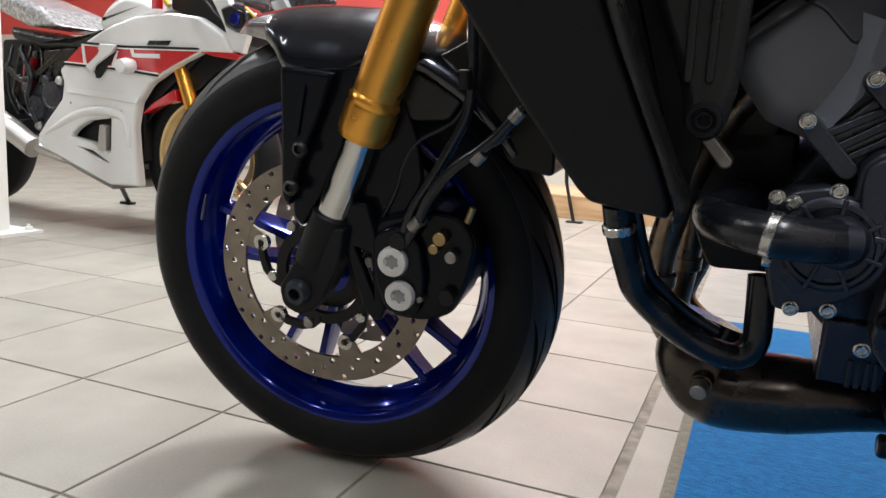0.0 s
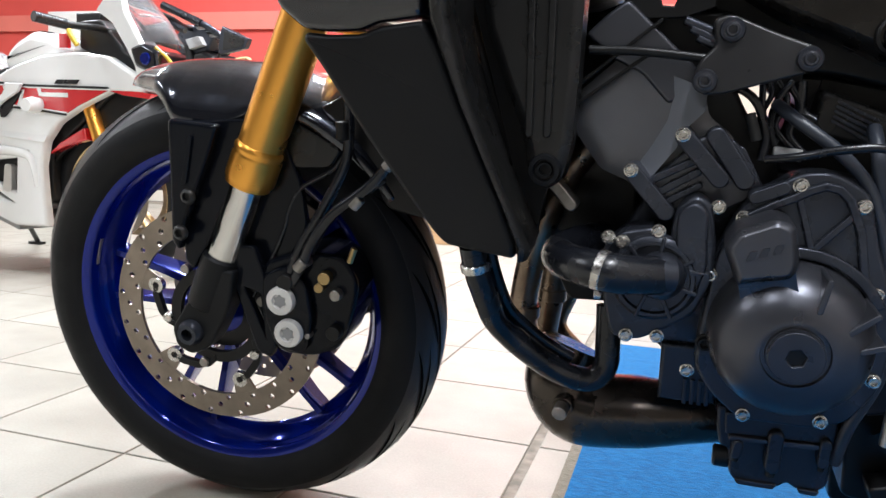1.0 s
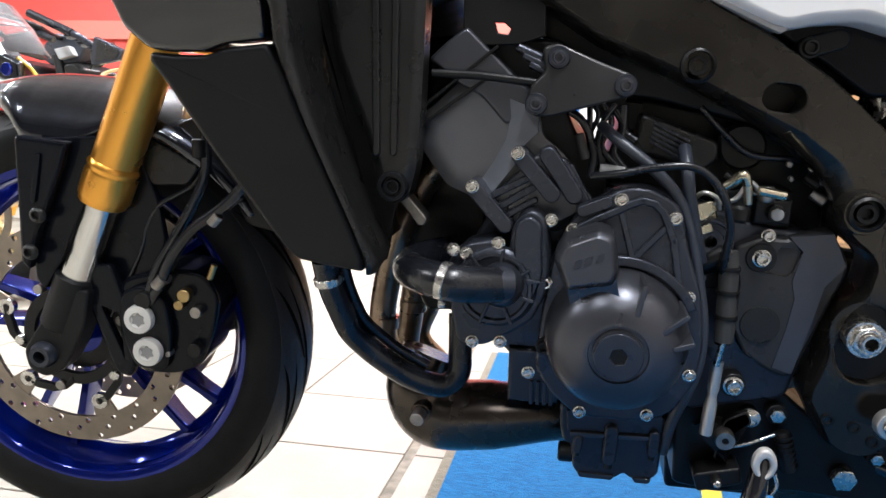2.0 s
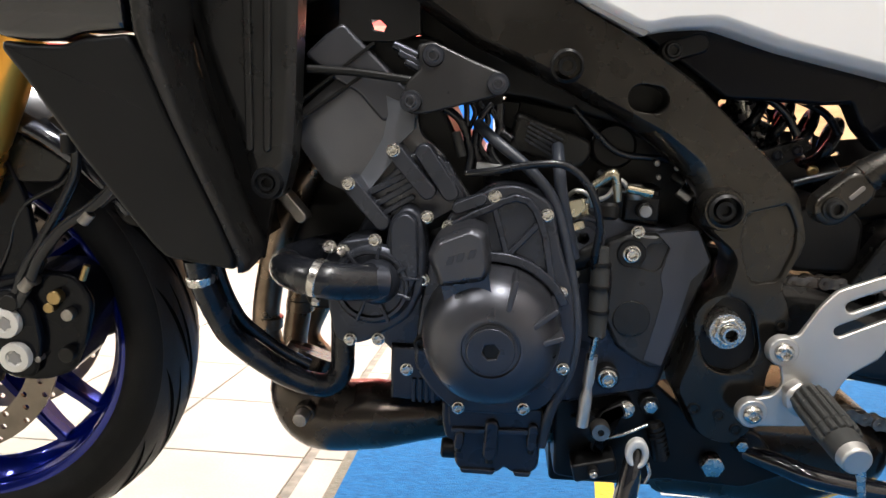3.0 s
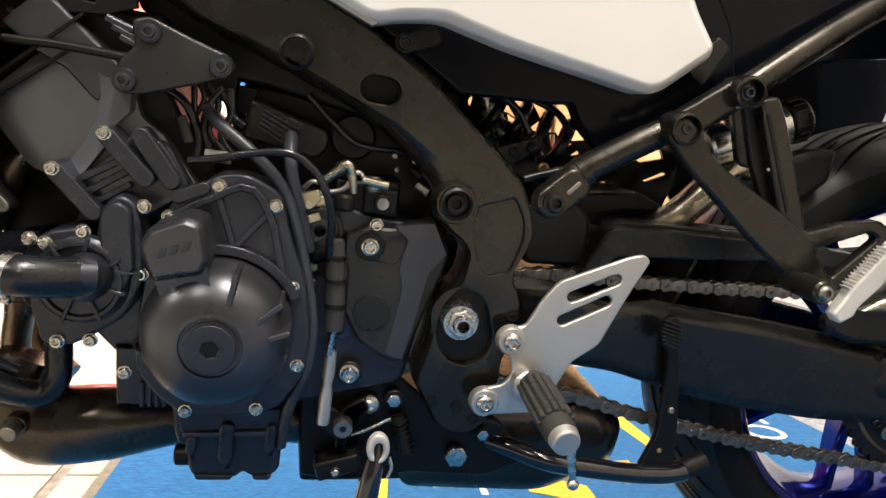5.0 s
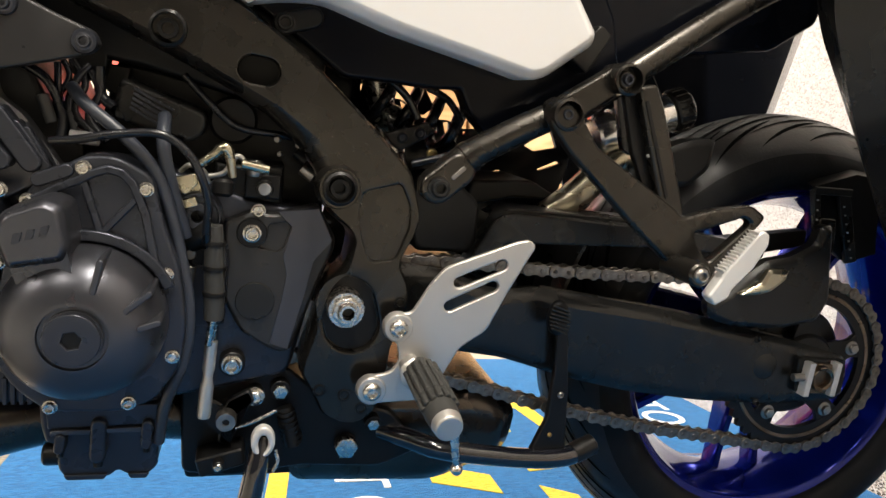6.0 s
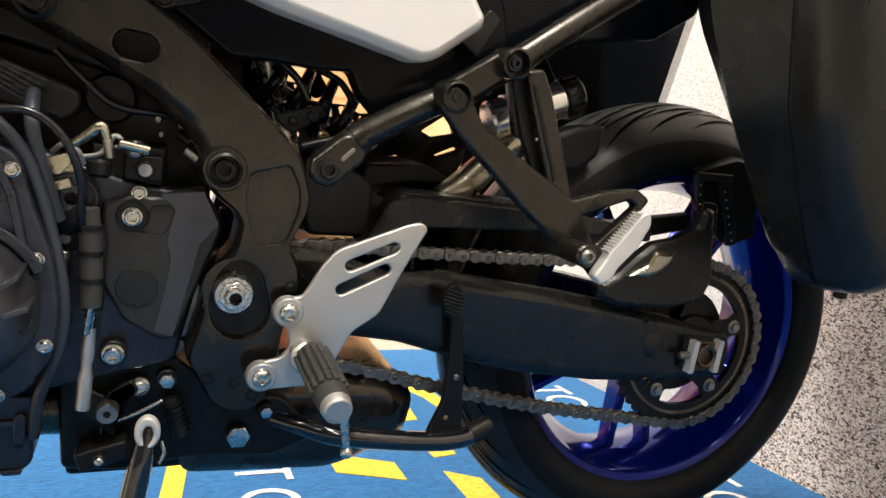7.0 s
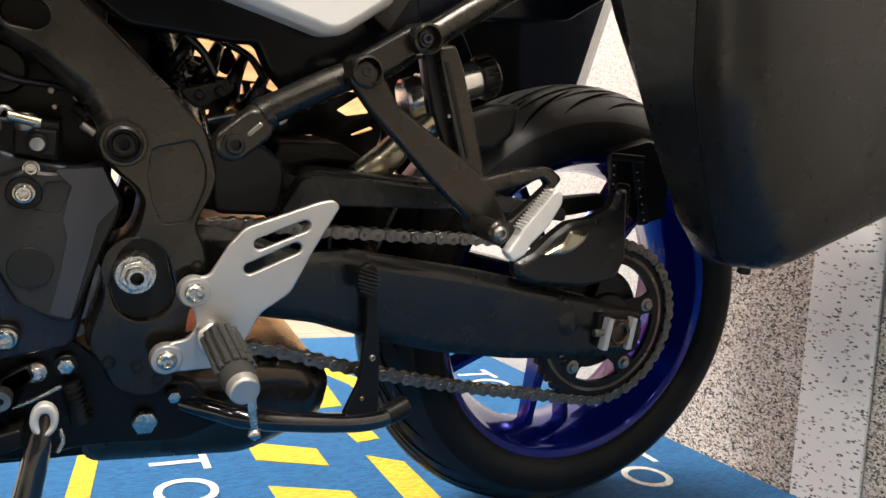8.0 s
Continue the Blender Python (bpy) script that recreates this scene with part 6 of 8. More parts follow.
chain = part("drive_chain", lathe([(0.0, -0.004), (R_FRONT - 0.003, -0.004), (R_FRONT - 0.003, 0.004), (0.0, 0.004)], (FRONT_SPROCKET[0], CHAIN_Y, FRONT_SPROCKET[1]), n=32), DULL_STEEL, bike, "oiled steel drive chain over its sprockets")
kinds = [None, None]
for i in range(count):
    a, b = on_loop(i * step), on_loop((i + 1) * step)
    mid, d = (a + b) / 2, b - a
    m = Matrix.Translation((mid.x, CHAIN_Y, mid.z)) @ Matrix.Rotation(-math.atan2(d.z, d.x), 4, "Y")
    k = i % 2
    if kinds[k] is None:
        kinds[k] = part("chain_link", link_mesh(0.0074 if k else 0.0070, 0.0085 if k else 0.0062), CHAIN_STEEL, chain, m=m, weighted=False)
    else:
        again(kinds[k], m, chain)

# rear sprocket: toothed ring on a five-armed carrier
teeth = 45
ring = []
for i in range(teeth * 4):
    a = 2 * math.pi * i / (teeth * 4)
    r = R_REAR + (0.0035, 0.0005, -0.0045, 0.0005)[i % 4]
    ring.append((SPROCKET[0] + r * math.cos(a), SPROCKET[1] + r * math.sin(a)))
sprocket = part("rear_sprocket", prism(ring, CHAIN_Y - 0.0035, CHAIN_Y + 0.0035, 0, holes=[ring_outline(SPROCKET[0], SPROCKET[1], 0.084, 60)]), DARK_PLASTIC, bike, "black rear sprocket")
part("sprocket_edge", lathe([(0.0935, CHAIN_Y - 0.0042), (0.0975, CHAIN_Y - 0.0046), (0.0985, CHAIN_Y - 0.0036), (0.0935, CHAIN_Y - 0.0034)], (SPROCKET[0], 0, SPROCKET[1]), n=80, closed=True), HEADER, sprocket, "worn bronze edge line")
for k in range(5):
    a = radians(20 + 72 * k)
    c, d = Vector(SPROCKET), Vector((math.cos(a), math.sin(a)))
    s = Vector((-d.y, d.x))
    part("sprocket_arm", prism(rounded([tuple(c + d * 0.035 + s * 0.022), tuple(c + d * 0.070 + s * 0.012), tuple(c + d * 0.091 + s * 0.020), tuple(c + d * 0.091 - s * 0.020), tuple(c + d * 0.070 - s * 0.012), tuple(c + d * 0.035 - s * 0.022)], 0.006), CHAIN_Y - 0.003, CHAIN_Y + 0.0035, 0.001), DARK_PLASTIC, sprocket)
    p = c + d * 0.074
    bolt(p.x, CHAIN_Y - 0.003, p.y, 0.007, sprocket, DULL_STEEL, "flange")
part("sprocket_hub", lathe([(0.012, -0.112), (0.04, -0.108), (0.046, -0.10), (0.05, -0.06), (0.012, -0.06)], (SPROCKET[0], 0, SPROCKET[1]), n=40, closed=True), DARK_PLASTIC, sprocket)
part("sprocket_drum", lathe([(0.02, -0.088), (0.066, -0.086), (0.072, -0.080), (0.074, -0.05), (0.02, -0.05)], (SPROCKET[0], 0, SPROCKET[1]), n=48, closed=True), DARK_PLASTIC, sprocket, "black sprocket drum")
part("axle", rod((AXLE[0], -0.120, AXLE[1]), (AXLE[0], 0.14, AXLE[1]), 0.0105, 20), DULL_STEEL, swing)

# centre stand folded up under the machine
cstand = part("centre_stand", tube([(0.935, -0.085, 0.238), (0.985, -0.118, 0.233), (1.023, -0.135, 0.227), (1.110, -0.14, 0.2175), (1.165, -0.138, 0.2165), (1.200, -0.13, 0.227)], 0.0112, 16), GLOSS_BLACK, bike, "shiny black folded centre stand")
part("stand_arm", prism(rounded([(1.134, 0.386), (1.150, 0.366), (1.160, 0.296), (1.166, 0.215), (1.140, 0.200), (1.118, 0.212), (1.138, 0.262), (1.140, 0.32)], 0.005), -0.136, -0.126, 0.003), DARK_PLASTIC, cstand, "black centre stand tread arm")
part("tread_pad", prism(ring_outline(1.131, 0.383, 0.0195, 28, 0.62, 0.0), -0.150, -0.138, 0.004), BLACK_GRAINED, cstand, "ribbed oval tread pad")
for k in range(7):
    z = 0.370 + 0.0042 * k
    w = 0.0115 * math.sqrt(max(0.05, 1 - ((z - 0.383) / 0.0195) ** 2))
    part("pad_rib", prism(capsule((1.131 - w, z + 0.003), (1.131 + w, z - 0.003), 0.0011), -0.1525, -0.149, 0.0005), FRAME_PAINT, cstand)
part("stand_tip", rod((1.175, -0.136, 0.2185), (1.202, -0.130, 0.2275), 0.0124, 16), DARK_PLASTIC, cstand)
bolt(1.143, -0.137, 0.243, 0.003, cstand, BRONZE, "button")
bolt(1.150, -0.137, 0.291, 0.004, cstand, DULL_STEEL, "button")

# subframe, passenger footrest carrier
sub = part("subframe", tube([(0.985, -0.172, 0.532), (1.006, -0.172, 0.552), (1.071, -0.172, 0.589), (1.105, -0.172, 0.603), (1.163, -0.165, 0.642), (1.282, -0.15, 0.722), (1.40, -0.14, 0.79)], 0.0140, 22), FRAME_PAINT, bike, "satin black steel subframe tube")
part("tube_clevis", prism(capsule((0.9735, 0.5195), (0.993, 0.537), 0.0165), -0.186, -0.160, 0.005), FRAME_PAINT, sub)
part("tube_collar", rod((1.000, -0.172, 0.546), (1.007, -0.172, 0.5515), 0.0162, 20), FRAME_PAINT, sub)
bolt(0.9735, -0.187, 0.5195, 0.0085, sub, BLACK_PLASTIC, "socket")
part("clevis_groove", prism(capsule((0.987, 0.530), (0.996, 0.539), 0.0022), -0.1875, -0.185, 0.0008), DULL_STEEL, sub)
part("lower_tube", tube([(0.972, -0.16, 0.508), (1.00, -0.15, 0.527), (1.03, -0.14, 0.545)], 0.004, 10), STAINLESS, sub)
cable("abs_line", [(0.96, -0.12, 0.534), (1.00, -0.12, 0.546), (1.055, -0.12, 0.562), (1.085, -0.11, 0.575)], 0.004, HOSE, sub)
part("line_union", rod((1.05, -0.12, 0.5605), (1.075, -0.118, 0.571), 0.006, 12), DULL_STEEL, sub)
carrier_poly = rounded([(1.0721, 0.6025), (1.0861, 0.6120), (1.1001, 0.6005), (1.122, 0.570), (1.213, 0.518), (1.226, 0.508), (1.262, 0.519), (1.305, 0.525), (1.323, 0.514), (1.300, 0.484), (1.276, 0.459), (1.262, 0.434), (1.243, 0.440), (1.172, 0.495), (1.094, 0.562), (1.0701, 0.5885)], 0.006)
hole = rounded([(1.240, 0.492), (1.296, 0.512), (1.306, 0.506), (1.262, 0.463)], 0.005)
carrier = part("passenger_footrest_carrier", prism(carrier_poly, -0.206, -0.190, 0.004, holes=[hole]), FRAME_PAINT, bike, "satin black passenger footrest bracket")
part("carrier_strut", prism(rounded([(1.1578, 0.631), (1.176, 0.6353), (1.1883, 0.613), (1.2239, 0.5215), (1.2283, 0.5027), (1.2144, 0.5008), (1.197, 0.5227), (1.1794, 0.5701), (1.1645, 0.6104)], 0.004), -0.203, -0.188, 0.004), FRAME_PAINT, carrier)
# thin dark strip on the strut for the shade in its groove
part("strut_groove", prism([(1.1649, 0.6177), (1.1685, 0.6192), (1.2049, 0.5283), (1.202, 0.5258)], -0.2042, -0.200, 0.0003), DARK_PLASTIC, carrier)
# side face of the strut, made dark because it is turned from the light
part("strut_web", prism(rounded([(1.1473, 0.6287), (1.1638, 0.6317), (1.1706, 0.6109), (1.1857, 0.5702), (1.2036, 0.5222), (1.1992, 0.516), (1.1879, 0.5252), (1.1666, 0.5684), (1.1532, 0.609)], 0.003), -0.190, -0.180, 0.002), DARK_PLASTIC, carrier)
part("top_bar", prism(rounded([(1.0801, 0.612), (1.137, 0.6505), (1.151, 0.63), (1.0981, 0.5905)], 0.004), -0.196, -0.176, 0.004), FRAME_PAINT, carrier)
for x, z in ((1.0861, 0.5985), (1.143, 0.636)):
    part("boss_ring", lathe([(0.0, -0.198), (0.0050, -0.198), (0.0055, -0.203), (0.0075, -0.203), (0.0085, -0.198), (0.0118, -0.198), (0.0125, -0.2105), (0.0150, -0.2095), (0.0158, -0.206), (0.0158, -0.175), (0, -0.175)], (x, 0, z), n=36), FRAME_PAINT, carrier, "deep round mounting boss")
    bolt(x, -0.202, z, 0.0052, carrier, ENGINE_PAINT, "socket")
for a, b in (((1.180, 0.566), (1.187, 0.574)), ((1.199, 0.531), (1.206, 0.543))):
    part("worn_spot", prism(capsule(a, b, 0.0014), -0.1985, -0.195, 0.0004), ALLOY, carrier)
rear_peg = part("passenger_footrest", prism(rounded([(1.2342, 0.4395), (1.2431, 0.4303), (1.2565, 0.4383), (1.2597, 0.4472), (1.2797, 0.4684), (1.2924, 0.4924), (1.2918, 0.5029), (1.2847, 0.5071), (1.2786, 0.5033), (1.2479, 0.4644), (1.2462, 0.4585)], 0.003), -0.254, -0.238, 0.003), CAP_SILVER, bike, "pale alloy folded passenger footrest with teeth")
for k in range(14):
    t = k / 13
    x, z = 1.2479 + 0.0307 * t, 0.4644 + 0.0389 * t
    part("peg_tooth", prism([(x - 0.0032, z + 0.0022), (x - 0.0005, z - 0.0012), (x + 0.0014, z + 0.0018)], -0.2535, -0.240, 0), CAP_SILVER, rear_peg, weighted=False)
part("peg_pivot", rod((1.2252, -0.249, 0.4588), (1.2252, -0.19, 0.4588), 0.0118, 20, 0.002), FRAME_PAINT, carrier)
bolt(1.2252, -0.249, 0.4588, 0.0078, carrier, DULL_STEEL, "button")

# silver side panel, tank skirt and the dark tail
panel_poly = rounded([(0.700, 0.715), (0.748, 0.688), (0.794, 0.667), (0.822, 0.6735), (0.858, 0.676), (0.921, 0.657), (1.000, 0.640), (1.060, 0.6265), (1.076, 0.632), (1.121, 0.667), (1.1235, 0.678), (1.100, 0.712), (1.060, 0.80), (0.68, 0.80)], 0.012)
panel = part("side_panel", domed(panel_poly, -0.162, -0.10, 0.011, 0.011, 0.003, steps=5), SILVER_PAINT, bike, "silver painted side panel")
# grey strip for the shading along the panel's lower edge
part("panel_trim", prism([(0.742, 0.690), (0.794, 0.6655), (0.80, 0.669), (0.75, 0.696)], -0.1665, -0.155, 0.001), GREY_PLASTIC, panel)
part("side_panel", mirrored_xz(domed(panel_poly, -0.162, -0.10, 0.011, 0.011, 0.003, steps=5)), SILVER_PAINT, bike, "silver painted side panel")
part("inner_tray", prism(rounded([(0.70, 0.72), (0.80, 0.668), (0.845, 0.640), (0.885, 0.612), (0.930, 0.612), (0.976, 0.610), (1.002, 0.612), (1.014, 0.589), (1.037, 0.566), (1.075, 0.582), (1.12, 0.606), (1.175, 0.64), (1.16, 0.70), (1.10, 0.80), (0.70, 0.80)], 0.006), -0.128, -0.095, 0.005), SHADED_GLOSS, bike, "black plastic inner tray under the seat")
part("tray_lug", prism(capsule((0.826, 0.655), (0.852, 0.663), 0.010), -0.138, -0.12, 0.003), DARK_PLASTIC, bike)
bolt(0.827, -0.139, 0.6555, 0.0075, bike, BLACK_PLASTIC, "socket")
part("tail_unit", prism(rounded([(1.05, 0.80), (1.08, 0.66), (1.17, 0.648), (1.24, 0.672), (1.36, 0.690), (1.412, 0.725), (1.43, 0.80)], 0.006), -0.118, 0.050, 0.005), SHADED_GLOSS, bike, "black tail and plate carrier")
part("seat", domed(rounded([(0.78, 0.80), (1.46, 0.80), (1.46, 0.86), (1.10, 0.87), (0.80, 0.84)], 0.015), -0.14, 0.14, 0.02, 0.01, 0.006), BLACK_PLASTIC, bike, "black rider seat")
part("fuel_tank", domed(rounded([(0.50, 0.80), (0.80, 0.80), (0.82, 0.92), (0.72, 1.0), (0.52, 0.98)], 0.03), -0.15, 0.15, 0.04, 0.03, 0.01), SILVER_PAINT, bike, "silver fuel tank")
part("bracket_grey", prism(rounded([(1.105, 0.655), (1.135, 0.690), (1.148, 0.680), (1.125, 0.640)], 0.004), -0.15, -0.12, 0.002), BLACK_PLASTIC, bike)

# shock absorber and linkage in the middle
shock = part("shock_absorber", rod((0.985, 0.0, 0.45), (0.925, 0.0, 0.66), 0.016, 18), STEEL, bike, "shock absorber with black coil spring")
coil_a, coil_b = Vector((0.9208, -0.02, 0.6022)), Vector((1.0422, -0.02, 0.5631))
coil_d = (coil_b - coil_a).normalized()
coil_u = coil_d.cross(Vector((0, 1, 0))).normalized()
helix = [coil_a.lerp(coil_b, k / 72) + (coil_u * math.cos(k * math.pi / 8) + Vector((0, 1, 0)) * math.sin(k * math.pi / 8)) * 0.026 for k in range(73)]
part("spring_coil", tube([tuple(q) for q in helix], 0.0062, 12, per=2), HOSE, shock, "glossy black coil spring")
part("preload_knob", rod((0.948, -0.02, 0.578), (0.966, -0.03, 0.570), 0.016, 18), STEEL, shock)
link = part("linkage_plate", prism(rounded([(0.9374, 0.5609), (0.95, 0.5645), (0.9848, 0.5774), (0.9936, 0.5664), (0.9832, 0.5589), (0.9568, 0.5433), (0.9482, 0.5484)], 0.004), -0.076, -0.066, 0.002), BLACK_PLASTIC, bike, "black linkage plate with bolts")
for x, z in ((0.9576, 0.5575), (0.9767, 0.5635)):
    bolt(x, -0.0765, z, 0.0056, link, ENGINE_PAINT, "button")
bolt(0.985, -0.10, 0.545, 0.006, link, BRONZE, "button")
for pts, r in (([(0.9049, -0.09, 0.6176), (0.9348, -0.09, 0.6148), (0.9556, -0.09, 0.6005), (0.9694, -0.09, 0.5794)], 0.0042), ([(0.98, -0.05, 0.615), (1.01, -0.05, 0.602), (1.028, -0.05, 0.58)], 0.004)):
    cable("wiring", pts, r, HOSE, label="black wiring loom")
part("brake_reservoir", rod((1.01, -0.04, 0.535), (1.03, -0.04, 0.548), 0.014, 18), DARK_PLASTIC, bike)
part("swing_upper", prism(rounded([(0.965, 0.505), (1.02, 0.516), (1.045, 0.495), (1.045, 0.44), (0.975, 0.44)], 0.01), -0.10, 0.08, 0.006), DARK_PLASTIC, bike, "black swingarm pivot casting")
part("under_tray", prism(rounded([(1.04, 0.485), (1.10, 0.498), (1.16, 0.500), (1.12, 0.520), (1.05, 0.516)], 0.006), -0.05, 0.06, 0.004), DARK_PLASTIC, bike)

# inner mudguard that closes the view through the middle, with its openings
holes = [rounded(p, 0.002) for p in (
    [(0.9274, 0.6098), (0.9317, 0.6136), (0.9467, 0.6141), (0.9526, 0.605), (0.9589, 0.6004), (0.9568, 0.5922), (0.9501, 0.5928), (0.9439, 0.6072), (0.934, 0.608), (0.9286, 0.6008)],
    [(0.9774, 0.5959), (0.9895, 0.5892), (0.9819, 0.5816)],
    [(0.983, 0.6032), (0.9949, 0.5992), (1.0057, 0.6112), (1.0184, 0.5924), (1.0066, 0.5829), (0.9979, 0.5868), (0.992, 0.5928)],
    [(0.9467, 0.5645), (0.9564, 0.5689), (0.9682, 0.5634), (0.9639, 0.5575), (0.9483, 0.56)],
    [(1.0169, 0.5759), (1.0249, 0.5726), (1.0273, 0.5611), (1.0209, 0.5611)],
    [(1.034, 0.5742), (1.0411, 0.5756), (1.0421, 0.5639), (1.039, 0.558)],
    [(1.0498, 0.5577), (1.0542, 0.5651), (1.0659, 0.5656), (1.0585, 0.5585)],
    [(0.9784, 0.5344), (0.9884, 0.5394), (0.9882, 0.5325)],
    [(1.1443, 0.5546), (1.178, 0.5792), (1.189, 0.5553), (1.1584, 0.5485)],
    [(1.1653, 0.5255), (1.1915, 0.5378), (1.1975, 0.5353), (1.1694, 0.5243)],
    [(1.1023, 0.5188), (1.115, 0.521), (1.1325, 0.5048), (1.1134, 0.502), (1.1033, 0.510)],
    [(1.064, 0.5503), (1.073, 0.5574), (1.077, 0.5528)],
    [(1.0508, 0.5626), (1.0593, 0.567), (1.0578, 0.560)])]
part("inner_mudguard", prism(rounded([(0.86, 0.66), (0.88, 0.50), (1.03, 0.44), (1.10, 0.385), (1.185, 0.40), (1.19, 0.475), (1.209, 0.53), (1.205, 0.62), (1.15, 0.67)], 0.012), 0.050, 0.060, 0.002, holes=holes), SHADED_GLOSS, bike, "black inner mudguard")

# rear silencer on the far side
pipe = part("exhaust_pipe", tube([(1.1325, -0.045, 0.4691), (1.1595, -0.06, 0.4955), (1.1841, -0.06, 0.5193), (1.2101, -0.06, 0.5469), (1.2349, -0.06, 0.5584), (1.2605, -0.055, 0.5675)], 0.0185, 24), STAINLESS, bike, "straw-tinted stainless exhaust pipe")
silencer = part("silencer", rod((1.1897, -0.05, 0.5777), (1.2842, -0.05, 0.6122), 0.0229, 44, 0.003), POLISHED, bike, "polished silver silencer")
cap_axis = Vector((1.3068, -0.05, 0.6208)) - Vector((1.2842, -0.05, 0.6122))
part("end_cap", lathe([(0.018, 0.0), (0.0239, 0.0), (0.0259, 0.003), (0.0259, cap_axis.length - 0.006), (0.0219, cap_axis.length), (0.018, cap_axis.length - 0.002)], (1.2842, -0.05, 0.6122), cap_axis, 40, closed=True), BLACK_PLASTIC, silencer, "black ribbed silencer end cap")
side = cap_axis.cross(Vector((0, 1, 0))).normalized()
for k in range(18):
    turn_k = radians(20 * k)
    off = (side * math.cos(turn_k) + Vector((0, 1, 0)) * math.sin(turn_k)) * 0.0259
    start = Vector((1.2842, -0.05, 0.6122)) + off
    part("cap_rib", rod(start + cap_axis * 0.15, start + cap_axis * 0.8, 0.0013, 6, 0.0003), BLACK_PLASTIC, silencer)
part("heat_shield", domed(rounded([(1.222, 0.548), (1.252, 0.570), (1.288, 0.584), (1.320, 0.588), (1.316, 0.552), (1.290, 0.530), (1.245, 0.528)], 0.007), -0.100, -0.072, 0.008, 0.004, 0.002), DARK_PLASTIC, silencer, "black lower heat shield")
part("silencer_clamp", lathe([(0.0229, -0.004), (0.0249, -0.004), (0.0249, 0.004), (0.0229, 0.004)], (1.2167, -0.05, 0.5877), cap_axis, 40, closed=True), STEEL, silencer)
part("silencer_bracket", prism(rounded([(1.171, 0.660), (1.207, 0.660), (1.222, 0.590), (1.212, 0.560), (1.198, 0.565)], 0.004), -0.112, -0.100, 0.002), BLACK_PLASTIC, bike)
bolt(1.211, -0.112, 0.578, 0.005, bike, DULL_STEEL, "button")
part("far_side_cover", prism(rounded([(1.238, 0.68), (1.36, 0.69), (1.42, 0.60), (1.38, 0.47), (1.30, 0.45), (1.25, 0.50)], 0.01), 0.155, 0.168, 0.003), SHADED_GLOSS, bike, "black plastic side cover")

# rear hugger and bracket
REAR = Matrix.Translation((-0.0125, 0, 0.001))
hugger = part("rear_hugger", domed(rounded([(1.3376, 0.3989), (1.3635, 0.4113), (1.3876, 0.4352), (1.4093, 0.4521), (1.4419, 0.4583), (1.4715, 0.4746), (1.477, 0.4977), (1.4927, 0.4986), (1.5, 0.4497), (1.5079, 0.4055), (1.4938, 0.3791), (1.4428, 0.3691), (1.3749, 0.371), (1.3422, 0.3814)], 0.006), -0.126, -0.112, 0.008, 0.006, 0.002), BLACK_PLASTIC, bike, "black plastic rear hugger over the chain", REAR)
part("hugger_arch", lathe([(0.326, -0.085), (0.330, -0.06), (0.331, 0.0), (0.330, 0.06), (0.326, 0.085), (0.322, 0.085), (0.327, 0.0), (0.322, -0.085)], (AX_R[0], 0, AX_R[1]), n=30, closed=True, span=(150, 178)), BLACK_PLASTIC, hugger)
# pale metal crescent set on the black hugger as its highlight
part("hugger_skin", domed(rounded([(1.3703, 0.4119), (1.3984, 0.4273), (1.4067, 0.4443), (1.4345, 0.4439), (1.431, 0.4317), (1.4129, 0.417), (1.3932, 0.4117)], 0.004), -0.137, -0.128, 0.006, 0.003, 0.001, steps=5), STAINLESS, hugger, "pale bronze crescent for the highlight on the hugger")
part("hugger_bar", prism(rounded([(1.31, 0.462), (1.49, 0.486), (1.49, 0.466), (1.44, 0.456), (1.31, 0.436)], 0.003), -0.09, -0.07, 0.002), DARK_PLASTIC, hugger)
part("hugger_stay", prism(rounded([(1.486, 0.506), (1.510, 0.505), (1.514, 0.470), (1.508, 0.432), (1.478, 0.425), (1.440, 0.438), (1.472, 0.455), (1.484, 0.475)], 0.006), -0.113, -0.100, 0.003), FRAME_PAINT, hugger, "satin black curved stay")
mud = part("plate_bracket", loft([[(1.478, -0.100, 0.541), (1.538, -0.100, 0.560), (1.575, -0.100, 0.556), (1.590, -0.100, 0.462), (1.546, -0.100, 0.449), (1.527, -0.100, 0.527), (1.482, -0.100, 0.531)], [(1.500, -0.03, 0.555), (1.548, -0.03, 0.585), (1.600, -0.03, 0.580), (1.625, -0.03, 0.468), (1.57, -0.03, 0.455), (1.545, -0.03, 0.54), (1.505, -0.03, 0.543)]]), DARK_PLASTIC, bike, "black mudguard bracket box", REAR)
part("bracket_back", prism([(1.479, 0.536), (1.526, 0.536), (1.552, 0.453), (1.540, 0.452), (1.492, 0.490)], -0.0985, -0.092, 0.001), DARK_PLASTIC, mud)
part("bracket_lip", box(1.475, 1.530, -0.108, -0.10, 0.533, 0.542, 0.002), BLACK_PLASTIC, mud)
part("rivet_plate", prism([(1.511, 0.534), (1.529, 0.534), (1.557, 0.452), (1.541, 0.449)], -0.107, -0.10, 0.0015), BLACK_PLASTIC, mud, "black plate edge with small rivets")
part("rivet_plate", prism([(1.474, 0.538), (1.484, 0.538), (1.492, 0.497), (1.484, 0.490)], -0.107, -0.10, 0.0015), BLACK_PLASTIC, mud)
for k in range(7):
    x, z = 1.521 + 0.0042 * k, 0.520 - 0.0105 * k
    part("rivet", rod((x, -0.109, z), (x, -0.105, z), 0.0010, 8), GREY_PLASTIC, mud)
